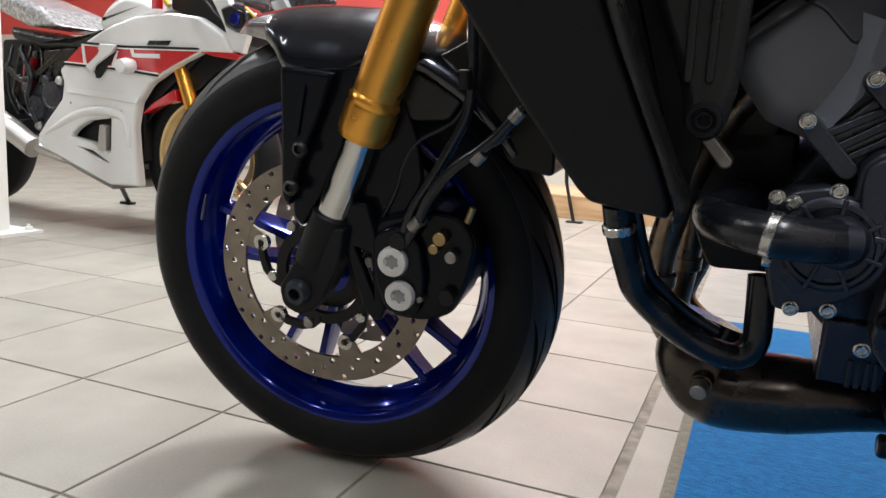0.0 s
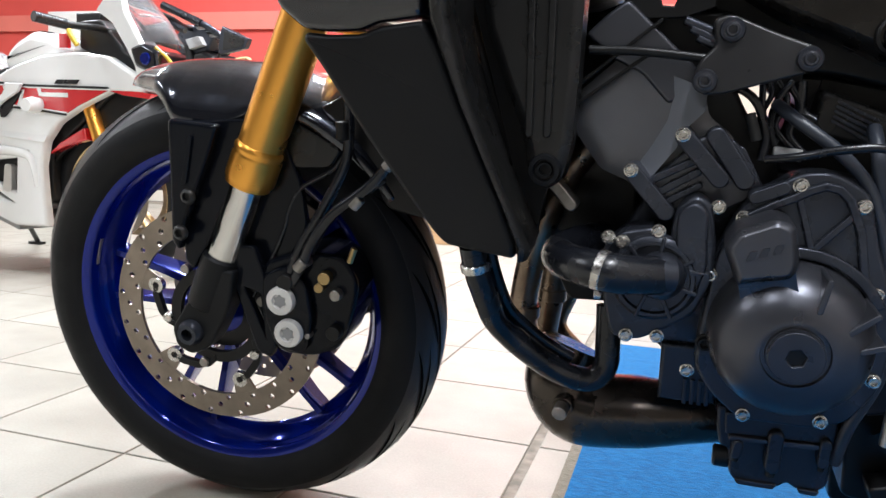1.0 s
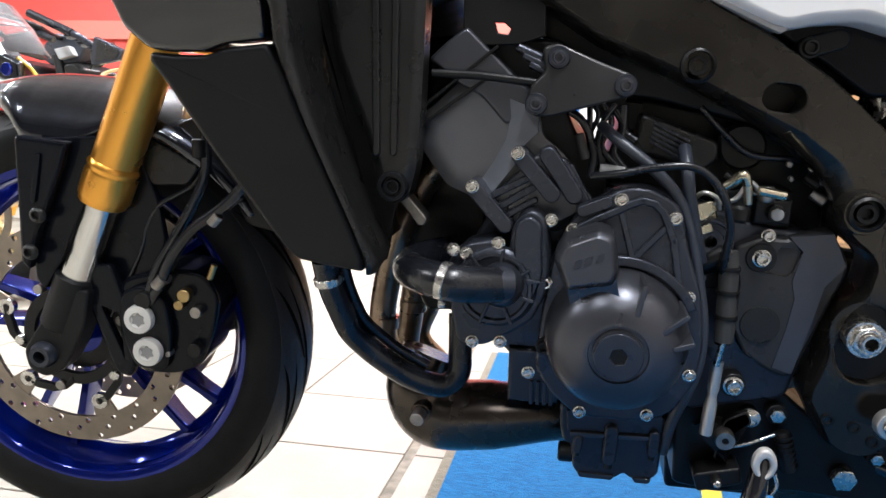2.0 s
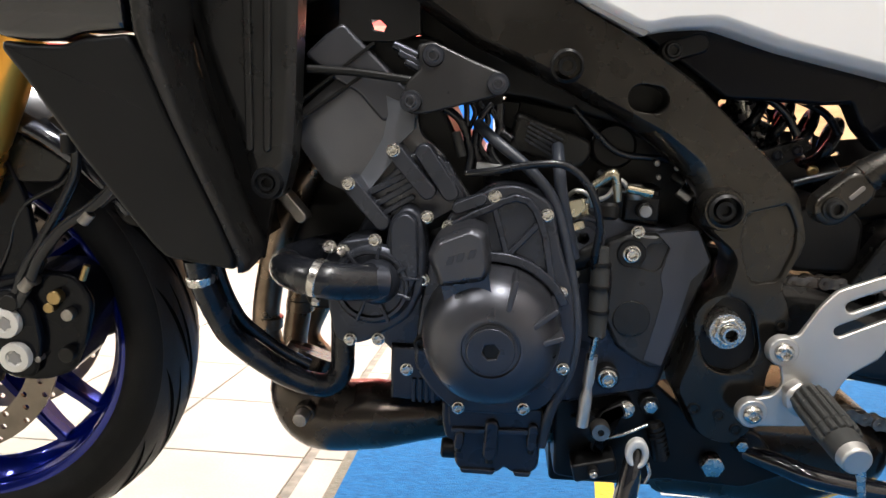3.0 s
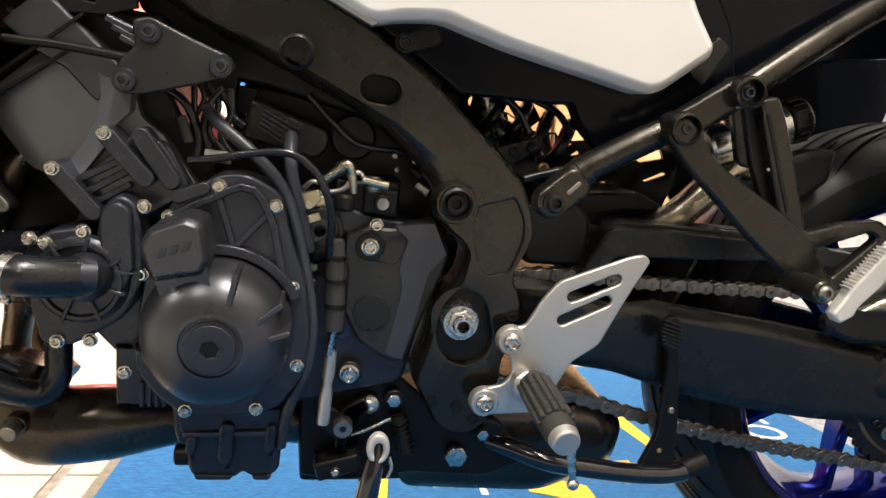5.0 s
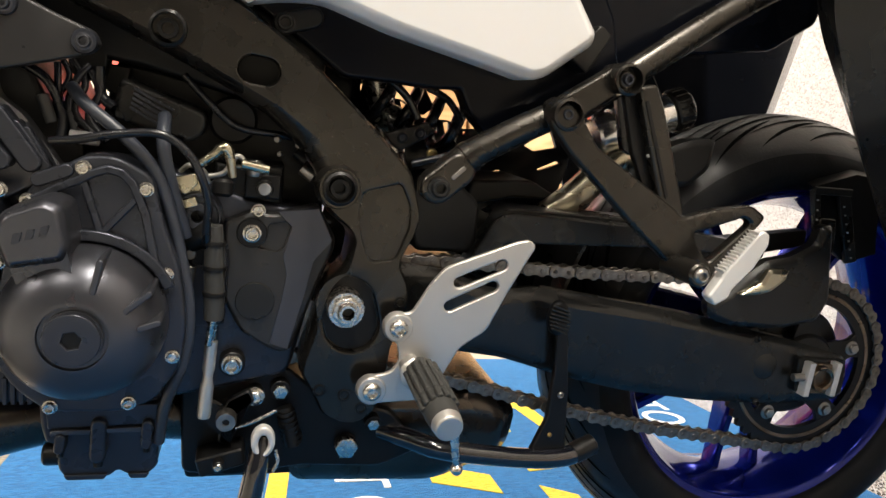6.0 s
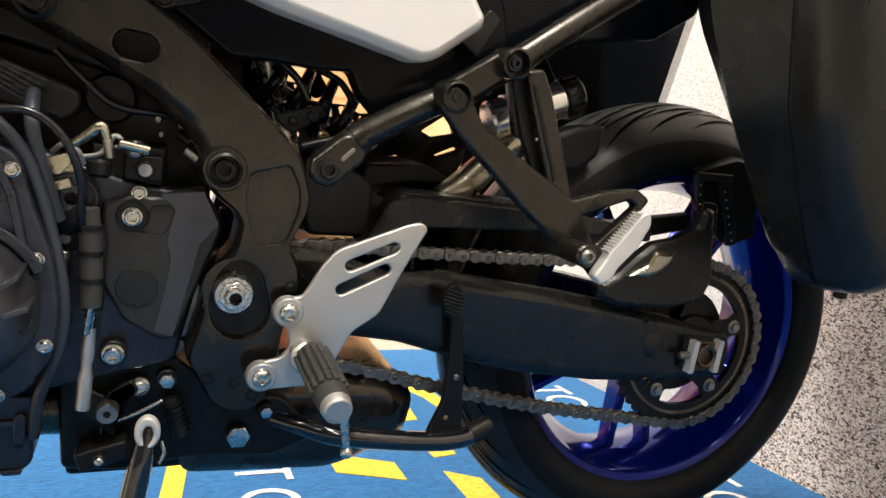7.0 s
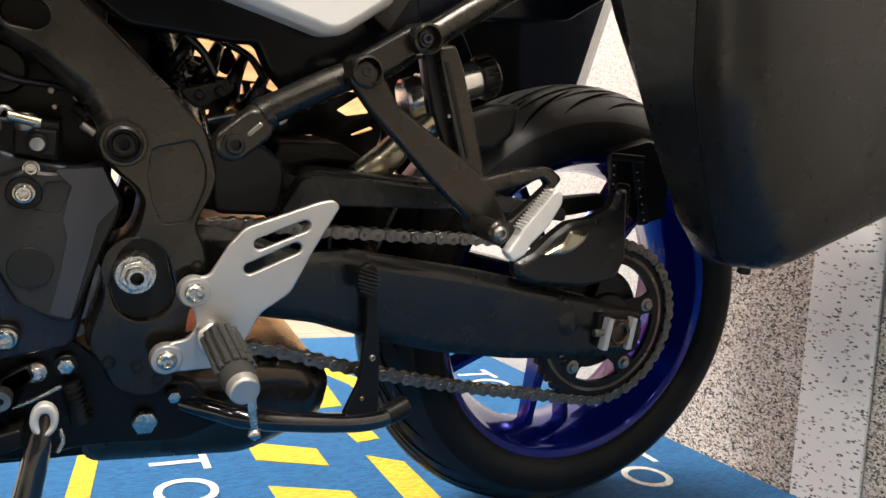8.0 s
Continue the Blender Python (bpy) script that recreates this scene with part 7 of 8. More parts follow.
for k in range(3):
    part("rivet", rod((1.481 + 0.002 * k, -0.109, 0.526 - 0.012 * k), (1.481 + 0.002 * k, -0.105, 0.526 - 0.012 * k), 0.0010, 8), GREY_PLASTIC, mud)

# pannier case
inner_s = [(1.345, 0.84), (1.3915, 0.7128), (1.4623, 0.6077), (1.552, 0.466), (1.628, 0.412), (1.688, 0.402), (1.85, 0.47), (1.87, 0.66), (1.87, 0.84)]
mid_s = [(1.322, 0.84), (1.352, 0.712), (1.4054, 0.6054), (1.480, 0.488), (1.535, 0.430), (1.59, 0.426), (1.85, 0.525), (1.875, 0.66), (1.875, 0.84)]
seam_s = [(1.385, 0.84), (1.4028, 0.7214), (1.420, 0.625), (1.4743, 0.4956), (1.505, 0.441), (1.535, 0.433), (1.80, 0.540), (1.870, 0.66), (1.870, 0.84)]
outer_s = [(1.425, 0.84), (1.440, 0.718), (1.456, 0.640), (1.498, 0.535), (1.532, 0.478), (1.565, 0.474), (1.825, 0.575), (1.85, 0.66), (1.85, 0.84)]


def section(poly, y):
    return [(p[0], y, p[1]) for p in rounded(poly, 0.02, 4)]


def between(a, b, t):
    return [(p[0] + (q[0] - p[0]) * t, p[1] + (q[1] - p[1]) * t) for p, q in zip(a, b)]


case = part("pannier", loft([section(inner_s, -0.150), section(mid_s, -0.215), section(seam_s, -0.272)]), BLACK_PLASTIC, bike, "large black hard pannier case", sharp=40)
part("case_gap", loft([section(seam_s, -0.268), section([(x + (0.004 if x < 1.6 else -0.004), z + 0.003) for x, z in seam_s], -0.280)]), DARK_PLASTIC, case)
lid = loft([section(seam_s, -0.277), section([(x + (0.003 if x < 1.6 else -0.003), z + 0.003) for x, z in seam_s], -0.300), section(between(seam_s, outer_s, 0.2), -0.316), section(between(seam_s, outer_s, 0.5), -0.330), section(outer_s, -0.340), section(between(seam_s, outer_s, 2.0), -0.346), section(between(seam_s, outer_s, 3.2), -0.348)])
# the lid's upper half falls back towards the rider
for v in lid.verts:
    v.co.y += 0.17 * max(0.0, v.co.z - 0.56) ** 1.5 * min(1.0, (-0.277 - v.co.y) / 0.05)
part("pannier_lid", lid, BLACK_PLASTIC, case, "matt black pannier lid", sharp=50)
part("case_foot", rod((1.560, -0.262, 0.441), (1.560, -0.262, 0.424), 0.008, 12), DARK_PLASTIC, case)

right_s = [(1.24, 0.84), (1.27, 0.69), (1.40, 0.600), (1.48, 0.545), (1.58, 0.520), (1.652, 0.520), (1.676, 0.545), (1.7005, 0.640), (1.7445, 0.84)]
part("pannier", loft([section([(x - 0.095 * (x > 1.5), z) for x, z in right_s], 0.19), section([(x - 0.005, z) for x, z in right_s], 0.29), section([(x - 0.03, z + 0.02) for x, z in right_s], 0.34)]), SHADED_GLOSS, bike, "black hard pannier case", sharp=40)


# ---- carpet mat under the machine ----
mat = part("carpet", box(0.443, 1.909, -1.15, 1.16, 0.0, 0.007, 0.002), CARPET_BLUE)
tagged(mat, "bright blue pile carpet with yellow dashes and white letters", "carpet")
part("carpet_border", box(0.4245, 0.4425, -1.15, 1.16, 0.0, 0.005, 0.001), CARPET_EDGE, mat, "grey-brown carpet binding")


def carpet_patch(name, poly, material, label):
    bm = bmesh.new()
    lower_ring = [bm.verts.new((x, y, 0.0065)) for x, y in poly]
    upper_ring = [bm.verts.new((x, y, 0.0082)) for x, y in poly]
    for i in range(len(poly)):
        bm.faces.new((lower_ring[i], lower_ring[(i + 1) % len(poly)], upper_ring[(i + 1) % len(poly)], upper_ring[i]))
    bm.faces.new(upper_ring)
    return part(name, bm, material, mat, label)


YELLOW = "yellow woven dash in the carpet"
for poly in ([(0.877, 0.45), (0.909, 0.45), (0.866, 0.06), (0.834, 0.06)],
             [(1.127, 0.338), (1.2335, 0.2735), (1.2305, 0.193), (1.125, 0.2495)],
             [(1.119, 0.142), (1.229, 0.088), (1.235, 0.010), (1.120, 0.058)],
             [(1.304, 0.220), (1.355, 0.175), (1.349, 0.022), (1.296, 0.020)],
             [(1.310, 0.385), (1.361, 0.396), (1.358, 0.292), (1.312, 0.283)],
             [(1.3685, 0.800), (1.385, 0.730), (1.356, 0.498), (1.302, 0.494), (1.303, 0.543), (1.355, 0.740)],
             [(1.383, 0.882), (1.440, 0.783), (1.465, 0.700), (1.465, 0.480), (1.438, 0.464), (1.425, 0.660), (1.398, 0.760)],
             [(1.466, 0.003), (1.495, -0.009), (1.510, -0.060), (1.462, -0.060)]):
    carpet_patch("yellow_dash", poly, CARPET_YELLOW, YELLOW)
carpet_patch("white_stroke", [(0.985, 0.362), (1.045, 0.352), (1.045, 0.335), (0.985, 0.342)], CARPET_WHITE, "white woven stroke")


def carpet_letters(body, x, y, size, turn):
    data = bpy.data.curves.new("lettering", "FONT")
    data.body, data.size, data.extrude, data.space_character = body, size, 0.0006, 1.1
    ob = new("lettering", data)
    ob.data.materials.append(CARPET_WHITE)
    ob.parent = mat
    ob.matrix_basis = pose(x, y, 0.0078, 0, 0, turn)
    return tagged(ob, "white woven capital letters")


for body, x, y, size, turn in (("T", 0.9655, 0.314, 0.130, -91), ("O", 0.9640, 0.2125, 0.128, -93), ("T", 1.712, 0.128, 0.130, -94), ("O", 1.690, 0.0500, 0.118, -98), ("T", 1.722, 0.715, 0.135, -92), ("O", 1.715, 0.632, 0.135, -92), ("O", 1.725, 0.860, 0.120, -92)):
    carpet_letters(body, x, y, size, turn)

# ---- second motorcycle, white and red, in the background ----
# Its own frame: x ahead from the front axle, y to its left, z up.
sport = thing("sport_motorcycle", "white and red faired sport motorcycle parked on tiles", "motorcycle", pose(-1.421, 1.407, 0, 0, 0, -3))


def back_wheel(name, x, z, r, half, m=None):
    rim = part(name, lathe(rim_profile(r - 0.068, half * 0.75), (x, 0, z), n=56, closed=True), PALE_GOLD, sport, "pale gold cast wheel", m)
    part("tyre", lathe(tyre_profile(r, half, r - 0.076), (x, 0, z), n=64, closed=True), RUBBER, rim)
    for k in range(5):
        for s in (-1, 1):
            part("spoke", spoke_bm((x, z), 30 + 72 * k, 0.03, r - 0.09, s * 9, s * 6, 0.016, 0.011, 0.03, 0.02, 0), PALE_GOLD, rim)
    part("hub", rod((x, -0.05, z), (x, 0.05, z), 0.035, 24), PALE_GOLD, rim)
    for s in (-1, 1):
        part("brake_disc", lathe([(0.122, s * 0.062 - 0.0025), (0.149, s * 0.062 - 0.0025), (0.149, s * 0.062 + 0.0025), (0.122, s * 0.062 + 0.0025)], (x, 0, z), n=48, closed=True), DISC_STEEL, rim)
    return rim


turned = Matrix.Rotation(radians(4), 4, "Z")
back_wheel("front_wheel", 0.0, 0.297, 0.297, 0.06, turned)
back_wheel("rear_wheel", -1.395, 0.315, 0.315, 0.09)
for s in (-1, 1):
    part("fork_tube", rod((0.03, s * 0.105, 0.37), (-0.075, s * 0.105, 0.66), 0.027, 20), GOLD, sport, "gold fork tube", turned)
    part("fork_foot", rod((0.0, s * 0.105, 0.297), (0.035, s * 0.105, 0.40), 0.024, 16), GOLD, sport, m=turned)
for yf in (-0.128, 0.10):
    part("front_fender", domed(rounded([(-0.2306, 0.4476), (-0.1863, 0.4873), (-0.1229, 0.5208), (-0.0637, 0.5474), (-0.0528, 0.5027), (-0.1375, 0.4809)], 0.004), yf, yf + 0.025, 0.008, 0.006, 0.002), RED_GLOSS, sport, "glossy red front mudguard")
Y0, Y1 = -0.165, -0.12
body_poly = rounded([(-0.485, 0.712), (-0.637, 0.603), (-0.615, 0.557), (-0.628, 0.492), (-0.717, 0.407), (-0.775, 0.347), (-0.789, 0.307), (-0.586, 0.240), (-0.374, 0.174), (-0.213, 0.178), (-0.228, 0.304), (-0.236, 0.40), (-0.215, 0.49), (-0.155, 0.560), (-0.04, 0.622), (0.090, 0.675), (0.230, 0.672), (0.196, 0.734), (0.079, 0.796), (-0.056, 0.811), (-0.224, 0.801), (-0.359, 0.766)], 0.012)
opening = rounded([(-0.589, 0.350), (-0.556, 0.378), (-0.486, 0.412), (-0.359, 0.428), (-0.366, 0.297), (-0.466, 0.332)], 0.012)
opening_2 = rounded([(-0.541, 0.310), (-0.466, 0.299), (-0.374, 0.260), (-0.420, 0.267)], 0.006)
fairing = part("side_fairing", prism(body_poly, Y0, Y1, 0.012, holes=[opening, opening_2], segments=3), WHITE_GLOSS, sport, "glossy white side fairing with red block")
part("fairing_lining", prism(rounded([(-0.642, 0.594), (-0.627, 0.340), (-0.339, 0.228), (-0.236, 0.265), (-0.236, 0.451), (0.067, 0.681), (0.067, 0.762), (-0.416, 0.741)], 0.02), -0.115, 0.115, 0.01), DARK_PLASTIC, sport)
part("far_fairing", mirrored_xz(prism(body_poly, Y0, Y1, 0.012, segments=2)), WHITE_GLOSS, sport)
part("red_block", prism(rounded([(-0.4977, 0.6978), (-0.592, 0.6316), (-0.2747, 0.6137), (-0.1074, 0.5948), (-0.0495, 0.6236), (0.0887, 0.6795), (-0.273, 0.6847)], 0.003), Y0 - 0.004, Y0 + 0.004, 0.001), RED_GLOSS, fairing, "red block with white lines")
for stripe in [[(-0.4978, 0.6957), (-0.4854, 0.6958), (-0.4728, 0.6186), (-0.4883, 0.6205)], [(-0.4092, 0.6879), (-0.3971, 0.688), (-0.3857, 0.6675), (-0.3979, 0.6633)], [(-0.3141, 0.6763), (-0.3023, 0.6764), (-0.3246, 0.617), (-0.3394, 0.6188)]]:
    part("white_line", prism(stripe, Y0 - 0.007, Y0 - 0.003, 0), WHITE_GLOSS, fairing)
part("white_line", prism([(-0.2412, 0.6849), (-0.2269, 0.685), (-0.2161, 0.655), (-0.2304, 0.6549)], Y0 - 0.007, Y0 - 0.003, 0), WHITE_GLOSS, fairing)
part("dark_line", prism(capsule((-0.4881, 0.7041), (-0.2728, 0.6908), 0.0042), Y0 - 0.009, Y0, 0.0006), DARK_PLASTIC, fairing)
part("dark_line", prism(capsule((-0.2728, 0.6908), (0.0835, 0.6851), 0.0042), Y0 - 0.009, Y0, 0.0006), DARK_PLASTIC, fairing)
part("dark_line", prism(capsule((-0.5955, 0.6252), (-0.2749, 0.6076), 0.0042), Y0 - 0.009, Y0, 0.0006), DARK_PLASTIC, fairing)
part("dark_line", prism(capsule((-0.2749, 0.6076), (-0.1102, 0.5908), 0.0042), Y0 - 0.009, Y0, 0.0006), DARK_PLASTIC, fairing)
part("white_line", prism(capsule((-0.4946, 0.6978), (-0.273, 0.6847), 0.003), Y0 - 0.008, Y0, 0.0006), WHITE_GLOSS, fairing)
part("white_line", prism(capsule((-0.273, 0.6847), (0.0887, 0.6795), 0.003), Y0 - 0.008, Y0, 0.0006), WHITE_GLOSS, fairing)
part("white_line", prism(capsule((-0.592, 0.6316), (-0.2747, 0.6137), 0.003), Y0 - 0.008, Y0, 0.0006), WHITE_GLOSS, fairing)
part("white_line", prism(capsule((-0.2747, 0.6137), (-0.1046, 0.5969), 0.003), Y0 - 0.008, Y0, 0.0006), WHITE_GLOSS, fairing)
part("air_slot", prism(rounded([(-0.4191, 0.5736), (-0.43, 0.611), (-0.3321, 0.6639), (-0.3083, 0.6723), (-0.3449, 0.631), (-0.4008, 0.5761)], 0.004), Y0 - 0.010, Y0 - 0.002, 0.001), DARK_PLASTIC, fairing, "dark air slot")
part("slot_wing", prism(rounded([(-0.3817, 0.7004), (-0.2959, 0.6967), (-0.3143, 0.6682), (-0.4053, 0.6218), (-0.4246, 0.5923), (-0.4606, 0.6146), (-0.3919, 0.6613), (-0.3793, 0.6799)], 0.006), Y0 - 0.026, Y0 - 0.010, 0.005), WHITE_GLOSS, fairing)
# fold across the panel and the raised arch over the lower opening
part("fairing_fold", loft([[(x, Y0 + 0.006, z) for x, z in [(-0.5926, 0.546), (-0.4113, 0.534), (-0.1987, 0.524), (-0.2109, 0.4889), (-0.4123, 0.5046), (-0.5874, 0.5181)]], [(x, Y0 - (0.007 if i > 2 else -0.003), z) for i, (x, z) in enumerate([(-0.5926, 0.546), (-0.4113, 0.534), (-0.1987, 0.524), (-0.2109, 0.4889), (-0.4123, 0.5046), (-0.5874, 0.5181)])]]), WHITE_GLOSS, fairing, sharp=20)
part("fairing_arch", tube([(x, Y0 + 0.004, z) for x, z in [(-0.7308, 0.3514), (-0.6387, 0.394), (-0.556, 0.4284), (-0.4604, 0.4519), (-0.3533, 0.45), (-0.291, 0.4339), (-0.2686, 0.3849), (-0.2583, 0.3226)]], [0.008, 0.014, 0.018, 0.019, 0.018, 0.017, 0.014, 0.010], 16), WHITE_GLOSS, fairing)
for k, (x, w) in enumerate(((-0.159, 0.032), (-0.120, 0.010), (-0.103, 0.046))):
    part("marking_bar", prism([(x, 0.698), (x + w, 0.698), (x + w + 0.012, 0.713), (x + 0.012, 0.713)], Y0 - 0.005, Y0, 0), DARK_PLASTIC, fairing)
part("marking_bar", prism([(-0.2215, 0.667), (-0.0954, 0.6662), (-0.0956, 0.6505), (-0.2218, 0.6529)], Y0 - 0.007, Y0 - 0.003, 0), WHITE_GLOSS, fairing)
part("crash_slider", tube([(-0.235, Y0, 0.622), (-0.237, Y0 - 0.03, 0.620), (-0.236, Y0 - 0.06, 0.618)], [0.026, 0.030, 0.024], 20), WHITE_GLOSS, fairing, "white crash slider knob")
part("screen_plate", prism(rounded([(-0.435, 0.293), (-0.389, 0.297), (-0.386, 0.399), (-0.420, 0.404)], 0.012), Y0 + 0.0, Y0 + 0.03, 0.004), ALLOY, fairing)
for x, z in ((-0.572, 0.478), (-0.435, 0.468), (-0.297, 0.454)):
    bolt(x, Y0, z, 0.006, fairing, STEEL, "button")
part("inner_cowl", prism(rounded([(0.0224, 0.6862), (0.2119, 0.6781), (0.0032, 0.5464), (-0.0378, 0.5351), (-0.2028, 0.4525), (-0.2687, 0.3858), (-0.2986, 0.3842), (-0.2815, 0.4894), (-0.2301, 0.5603), (-0.1205, 0.6244)], 0.01), -0.100, -0.080, 0.004), DARK_PLASTIC, sport, "dark inner fairing")
part("front_red_edge", prism(rounded([(0.077, 0.677), (0.145, 0.685), (0.265, 0.668), (0.256, 0.650), (0.145, 0.662)], 0.004), -0.16, -0.12, 0.002), RED_GLOSS, sport)
nose_side = rounded([(0.054, 0.996), (0.13, 0.994), (0.142, 0.944), (0.209, 0.837), (0.285, 0.73), (0.262, 0.672), (0.205, 0.684), (0.185, 0.760), (0.148, 0.823), (0.086, 0.909), (0.015, 0.953)], 0.006)
part("nose_side", prism(nose_side, -0.150, -0.118, 0.006), WHITE_GLOSS, sport, "glossy white nose cowl side")
part("nose", prism(rounded([(-0.096, 0.925), (0.0, 0.930), (0.063, 0.865), (0.106, 0.820), (0.26, 0.74), (0.25, 0.70), (0.015, 0.79), (-0.098, 0.83)], 0.012), -0.115, 0.115, 0.01), DARK_PLASTIC, sport, "dark dash and inner nose")
part("nose_line", prism(rounded([(-0.046, 0.804), (0.004, 0.803), (0.181, 0.708), (0.129, 0.713), (0.029, 0.776)], 0.004), -0.154, -0.13, 0.002), DARK_PLASTIC, sport)
part("head_lamp", domed(rounded([(0.174, 0.82), (0.227, 0.838), (0.288, 0.812), (0.297, 0.747), (0.251, 0.74), (0.197, 0.761)], 0.01), -0.156, -0.10, 0.012, 0.008, 0.002), GLOSS_BLACK, sport, "dark front lamp")
part("lamp_lens", rod((0.245, -0.170, 0.785), (0.245, -0.15, 0.785), 0.022, 20, 0.004), BLUE_RIM, sport, "blue tinted lens")
part("yellow_edge", tube([(0.268, -0.14, 0.825), (0.306, -0.13, 0.793), (0.33, -0.12, 0.755)], 0.006, 8), YELLOW_DETAIL, sport)
screen_rows = []
for k in range(9):
    a = -1 + k / 4
    back, front = 0.05 + 0.05 * (1 - a * a), 0.165 + 0.085 * (1 - a * a)
    screen_rows.append([(back - 0.01, a * 0.10, 1.03), (back + 0.07, a * 0.105, 0.95), (front, a * 0.11, 0.855)])
bm = bmesh.new()
grid = [[bm.verts.new(p) for p in row] for row in screen_rows]
for ra, rb in zip(grid, grid[1:]):
    for k in range(2):
        bm.faces.new((ra[k], ra[k + 1], rb[k + 1], rb[k]))
screen_ob = part("windscreen", bm, SCREEN_CLEAR, sport, "clear tinted windscreen")
screen_thick = screen_ob.modifiers.new("thick", "SOLIDIFY")
screen_thick.thickness = 0.003
part("fuel_tank", domed(rounded([(-0.462, 0.788), (-0.416, 0.847), (-0.314, 0.894), (-0.195, 0.879), (-0.114, 0.817), (-0.259, 0.769), (-0.446, 0.759)], 0.03), -0.11, 0.11, 0.05, 0.03, 0.01), WHITE_GLOSS, sport, "glossy white fuel tank")
part("tank_cap", rod((-0.345, -0.03, 0.893), (-0.345, -0.03, 0.903), 0.03, 20), DARK_PLASTIC, sport)
part("rider_seat", domed(rounded([(-0.432, 0.764), (-0.598, 0.727), (-0.802, 0.746), (-0.971, 0.774), (-0.964, 0.728), (-0.788, 0.686), (-0.583, 0.690), (-0.455, 0.725)], 0.015), -0.12, 0.12, 0.02, 0.015, 0.005), BLACK_PLASTIC, sport, "black seat")
part("wrapped_tail", domed(rounded([(-0.644, 0.768), (-0.824, 0.768), (-1.133, 0.877), (-1.167, 0.929), (-0.998, 0.918), (-0.753, 0.845)], 0.03), -0.14, 0.14, 0.03, 0.02, 0.008), PLASTIC_FILM, sport, "tail wrapped in clear film")
part("side_frame", prism(rounded([(-0.584, 0.690), (-0.774, 0.677), (-0.774, 0.593), (-0.687, 0.500), (-0.672, 0.387), (-0.643, 0.387), (-0.636, 0.547), (-0.599, 0.614)], 0.01), -0.13, -0.10, 0.006), FRAME_PAINT, sport, "dark grey frame")
part("engine_backing", prism(rounded([(-1.1522, 0.7308), (-0.6416, 0.736), (-0.7035, 0.4374), (-0.9751, 0.2936), (-1.1765, 0.3803)], 0.02), -0.04, 0.02, 0.005), DARK_PLASTIC, sport)
part("engine_core", prism(rounded([(-0.60, 0.70), (-1.02, 0.74), (-1.10, 0.55), (-1.05, 0.33), (-0.82, 0.25), (-0.60, 0.25)], 0.02), -0.04, 0.10, 0.01), DARK_PLASTIC, sport, "dark engine and frame")
part("engine_unit", prism(rounded([(-0.629, 0.557), (-0.824, 0.546), (-0.845, 0.408), (-0.753, 0.295), (-0.570, 0.272)], 0.02), -0.14, 0.12, 0.01), ENGINE_PAINT, sport, "dark engine")
part("engine_cover", lathe([(0.0, -0.160), (0.018, -0.160), (0.020, -0.156), (0.044, -0.154), (0.048, -0.159), (0.054, -0.158), (0.060, -0.13), (0, -0.13)], (-0.695, 0, 0.50), n=32), COVER_PAINT, sport)
part("engine_cover", lathe([(0.0, -0.158), (0.014, -0.158), (0.016, -0.154), (0.040, -0.152), (0.046, -0.156), (0.052, -0.15), (0.056, -0.13), (0, -0.13)], (-0.80, 0, 0.45), n=32), ENGINE_PAINT, sport)
for k, (x, z, r) in enumerate(((-0.66, 0.56, 0.018), (-0.74, 0.56, 0.022), (-0.79, 0.38, 0.02), (-0.70, 0.40, 0.016), (-0.86, 0.53, 0.02))):
    part("engine_boss", lathe([(0.0, -0.158), (r * 0.6, -0.158), (r, -0.150), (r, -0.13), (0, -0.13)], (x, 0, z), n=18), (ALLOY, COVER_PAINT, DULL_STEEL)[k % 3], sport)
fittings = random.Random(4)
for k in range(26):
    x, z = -1.02 + 0.40 * fittings.random(), 0.40 + 0.28 * fittings.random()
    r = 0.006 + 0.012 * fittings.random()
    part("engine_fitting", lathe([(0.0, -0.004), (r * 0.5, -0.004), (r * 0.6, 0.0), (r, 0.001), (r, 0.02), (0, 0.02)], (x, -0.06 - 0.06 * fittings.random(), z), n=12), (ENGINE_PAINT, DULL_STEEL, COVER_PAINT, DARK_PLASTIC)[k % 4], sport)
for k in range(6):
    x = -1.0 + 0.06 * k
    cable("oil_hose", [(x, -0.10, 0.70), (x + 0.04 * fittings.random(), -0.13, 0.60), (x - 0.05 * fittings.random(), -0.12, 0.50), (x + 0.02, -0.10, 0.42)], 0.006 + 0.003 * fittings.random(), HOSE, sport)
cable("frame_tube", [(-0.66, -0.12, 0.68), (-0.78, -0.13, 0.60), (-0.90, -0.13, 0.56), (-1.02, -0.12, 0.62)], 0.014, FRAME_PAINT, sport)
cable("coil_spring", [(-0.95, -0.05, 0.66), (-0.98, -0.05, 0.52)], 0.03, RED_GLOSS, sport)
cable("oil_hose", [(-0.894, -0.14, 0.684), (-0.824, -0.15, 0.574), (-0.845, -0.15, 0.482), (-0.789, -0.15, 0.389)], 0.012, HOSE, sport)
cable("exhaust_pipe", [(-1.106, -0.16, 0.446), (-0.929, -0.16, 0.372), (-0.796, -0.15, 0.301), (-0.641, -0.10, 0.255), (-0.518, -0.05, 0.233)], 0.03, ALLOY, sport, "brushed steel exhaust")
cable("exhaust_can", [(-1.073, -0.17, 0.4055), (-0.9309, -0.17, 0.3543), (-0.7875, -0.17, 0.2893)], 0.044, ALLOY, sport, "grey steel silencer", n=24)
part("tail_frame", prism(rounded([(-0.964, 0.756), (-0.751, 0.687), (-0.751, 0.649), (-0.929, 0.702)], 0.01), -0.10, 0.10, 0.005), DARK_PLASTIC, sport)
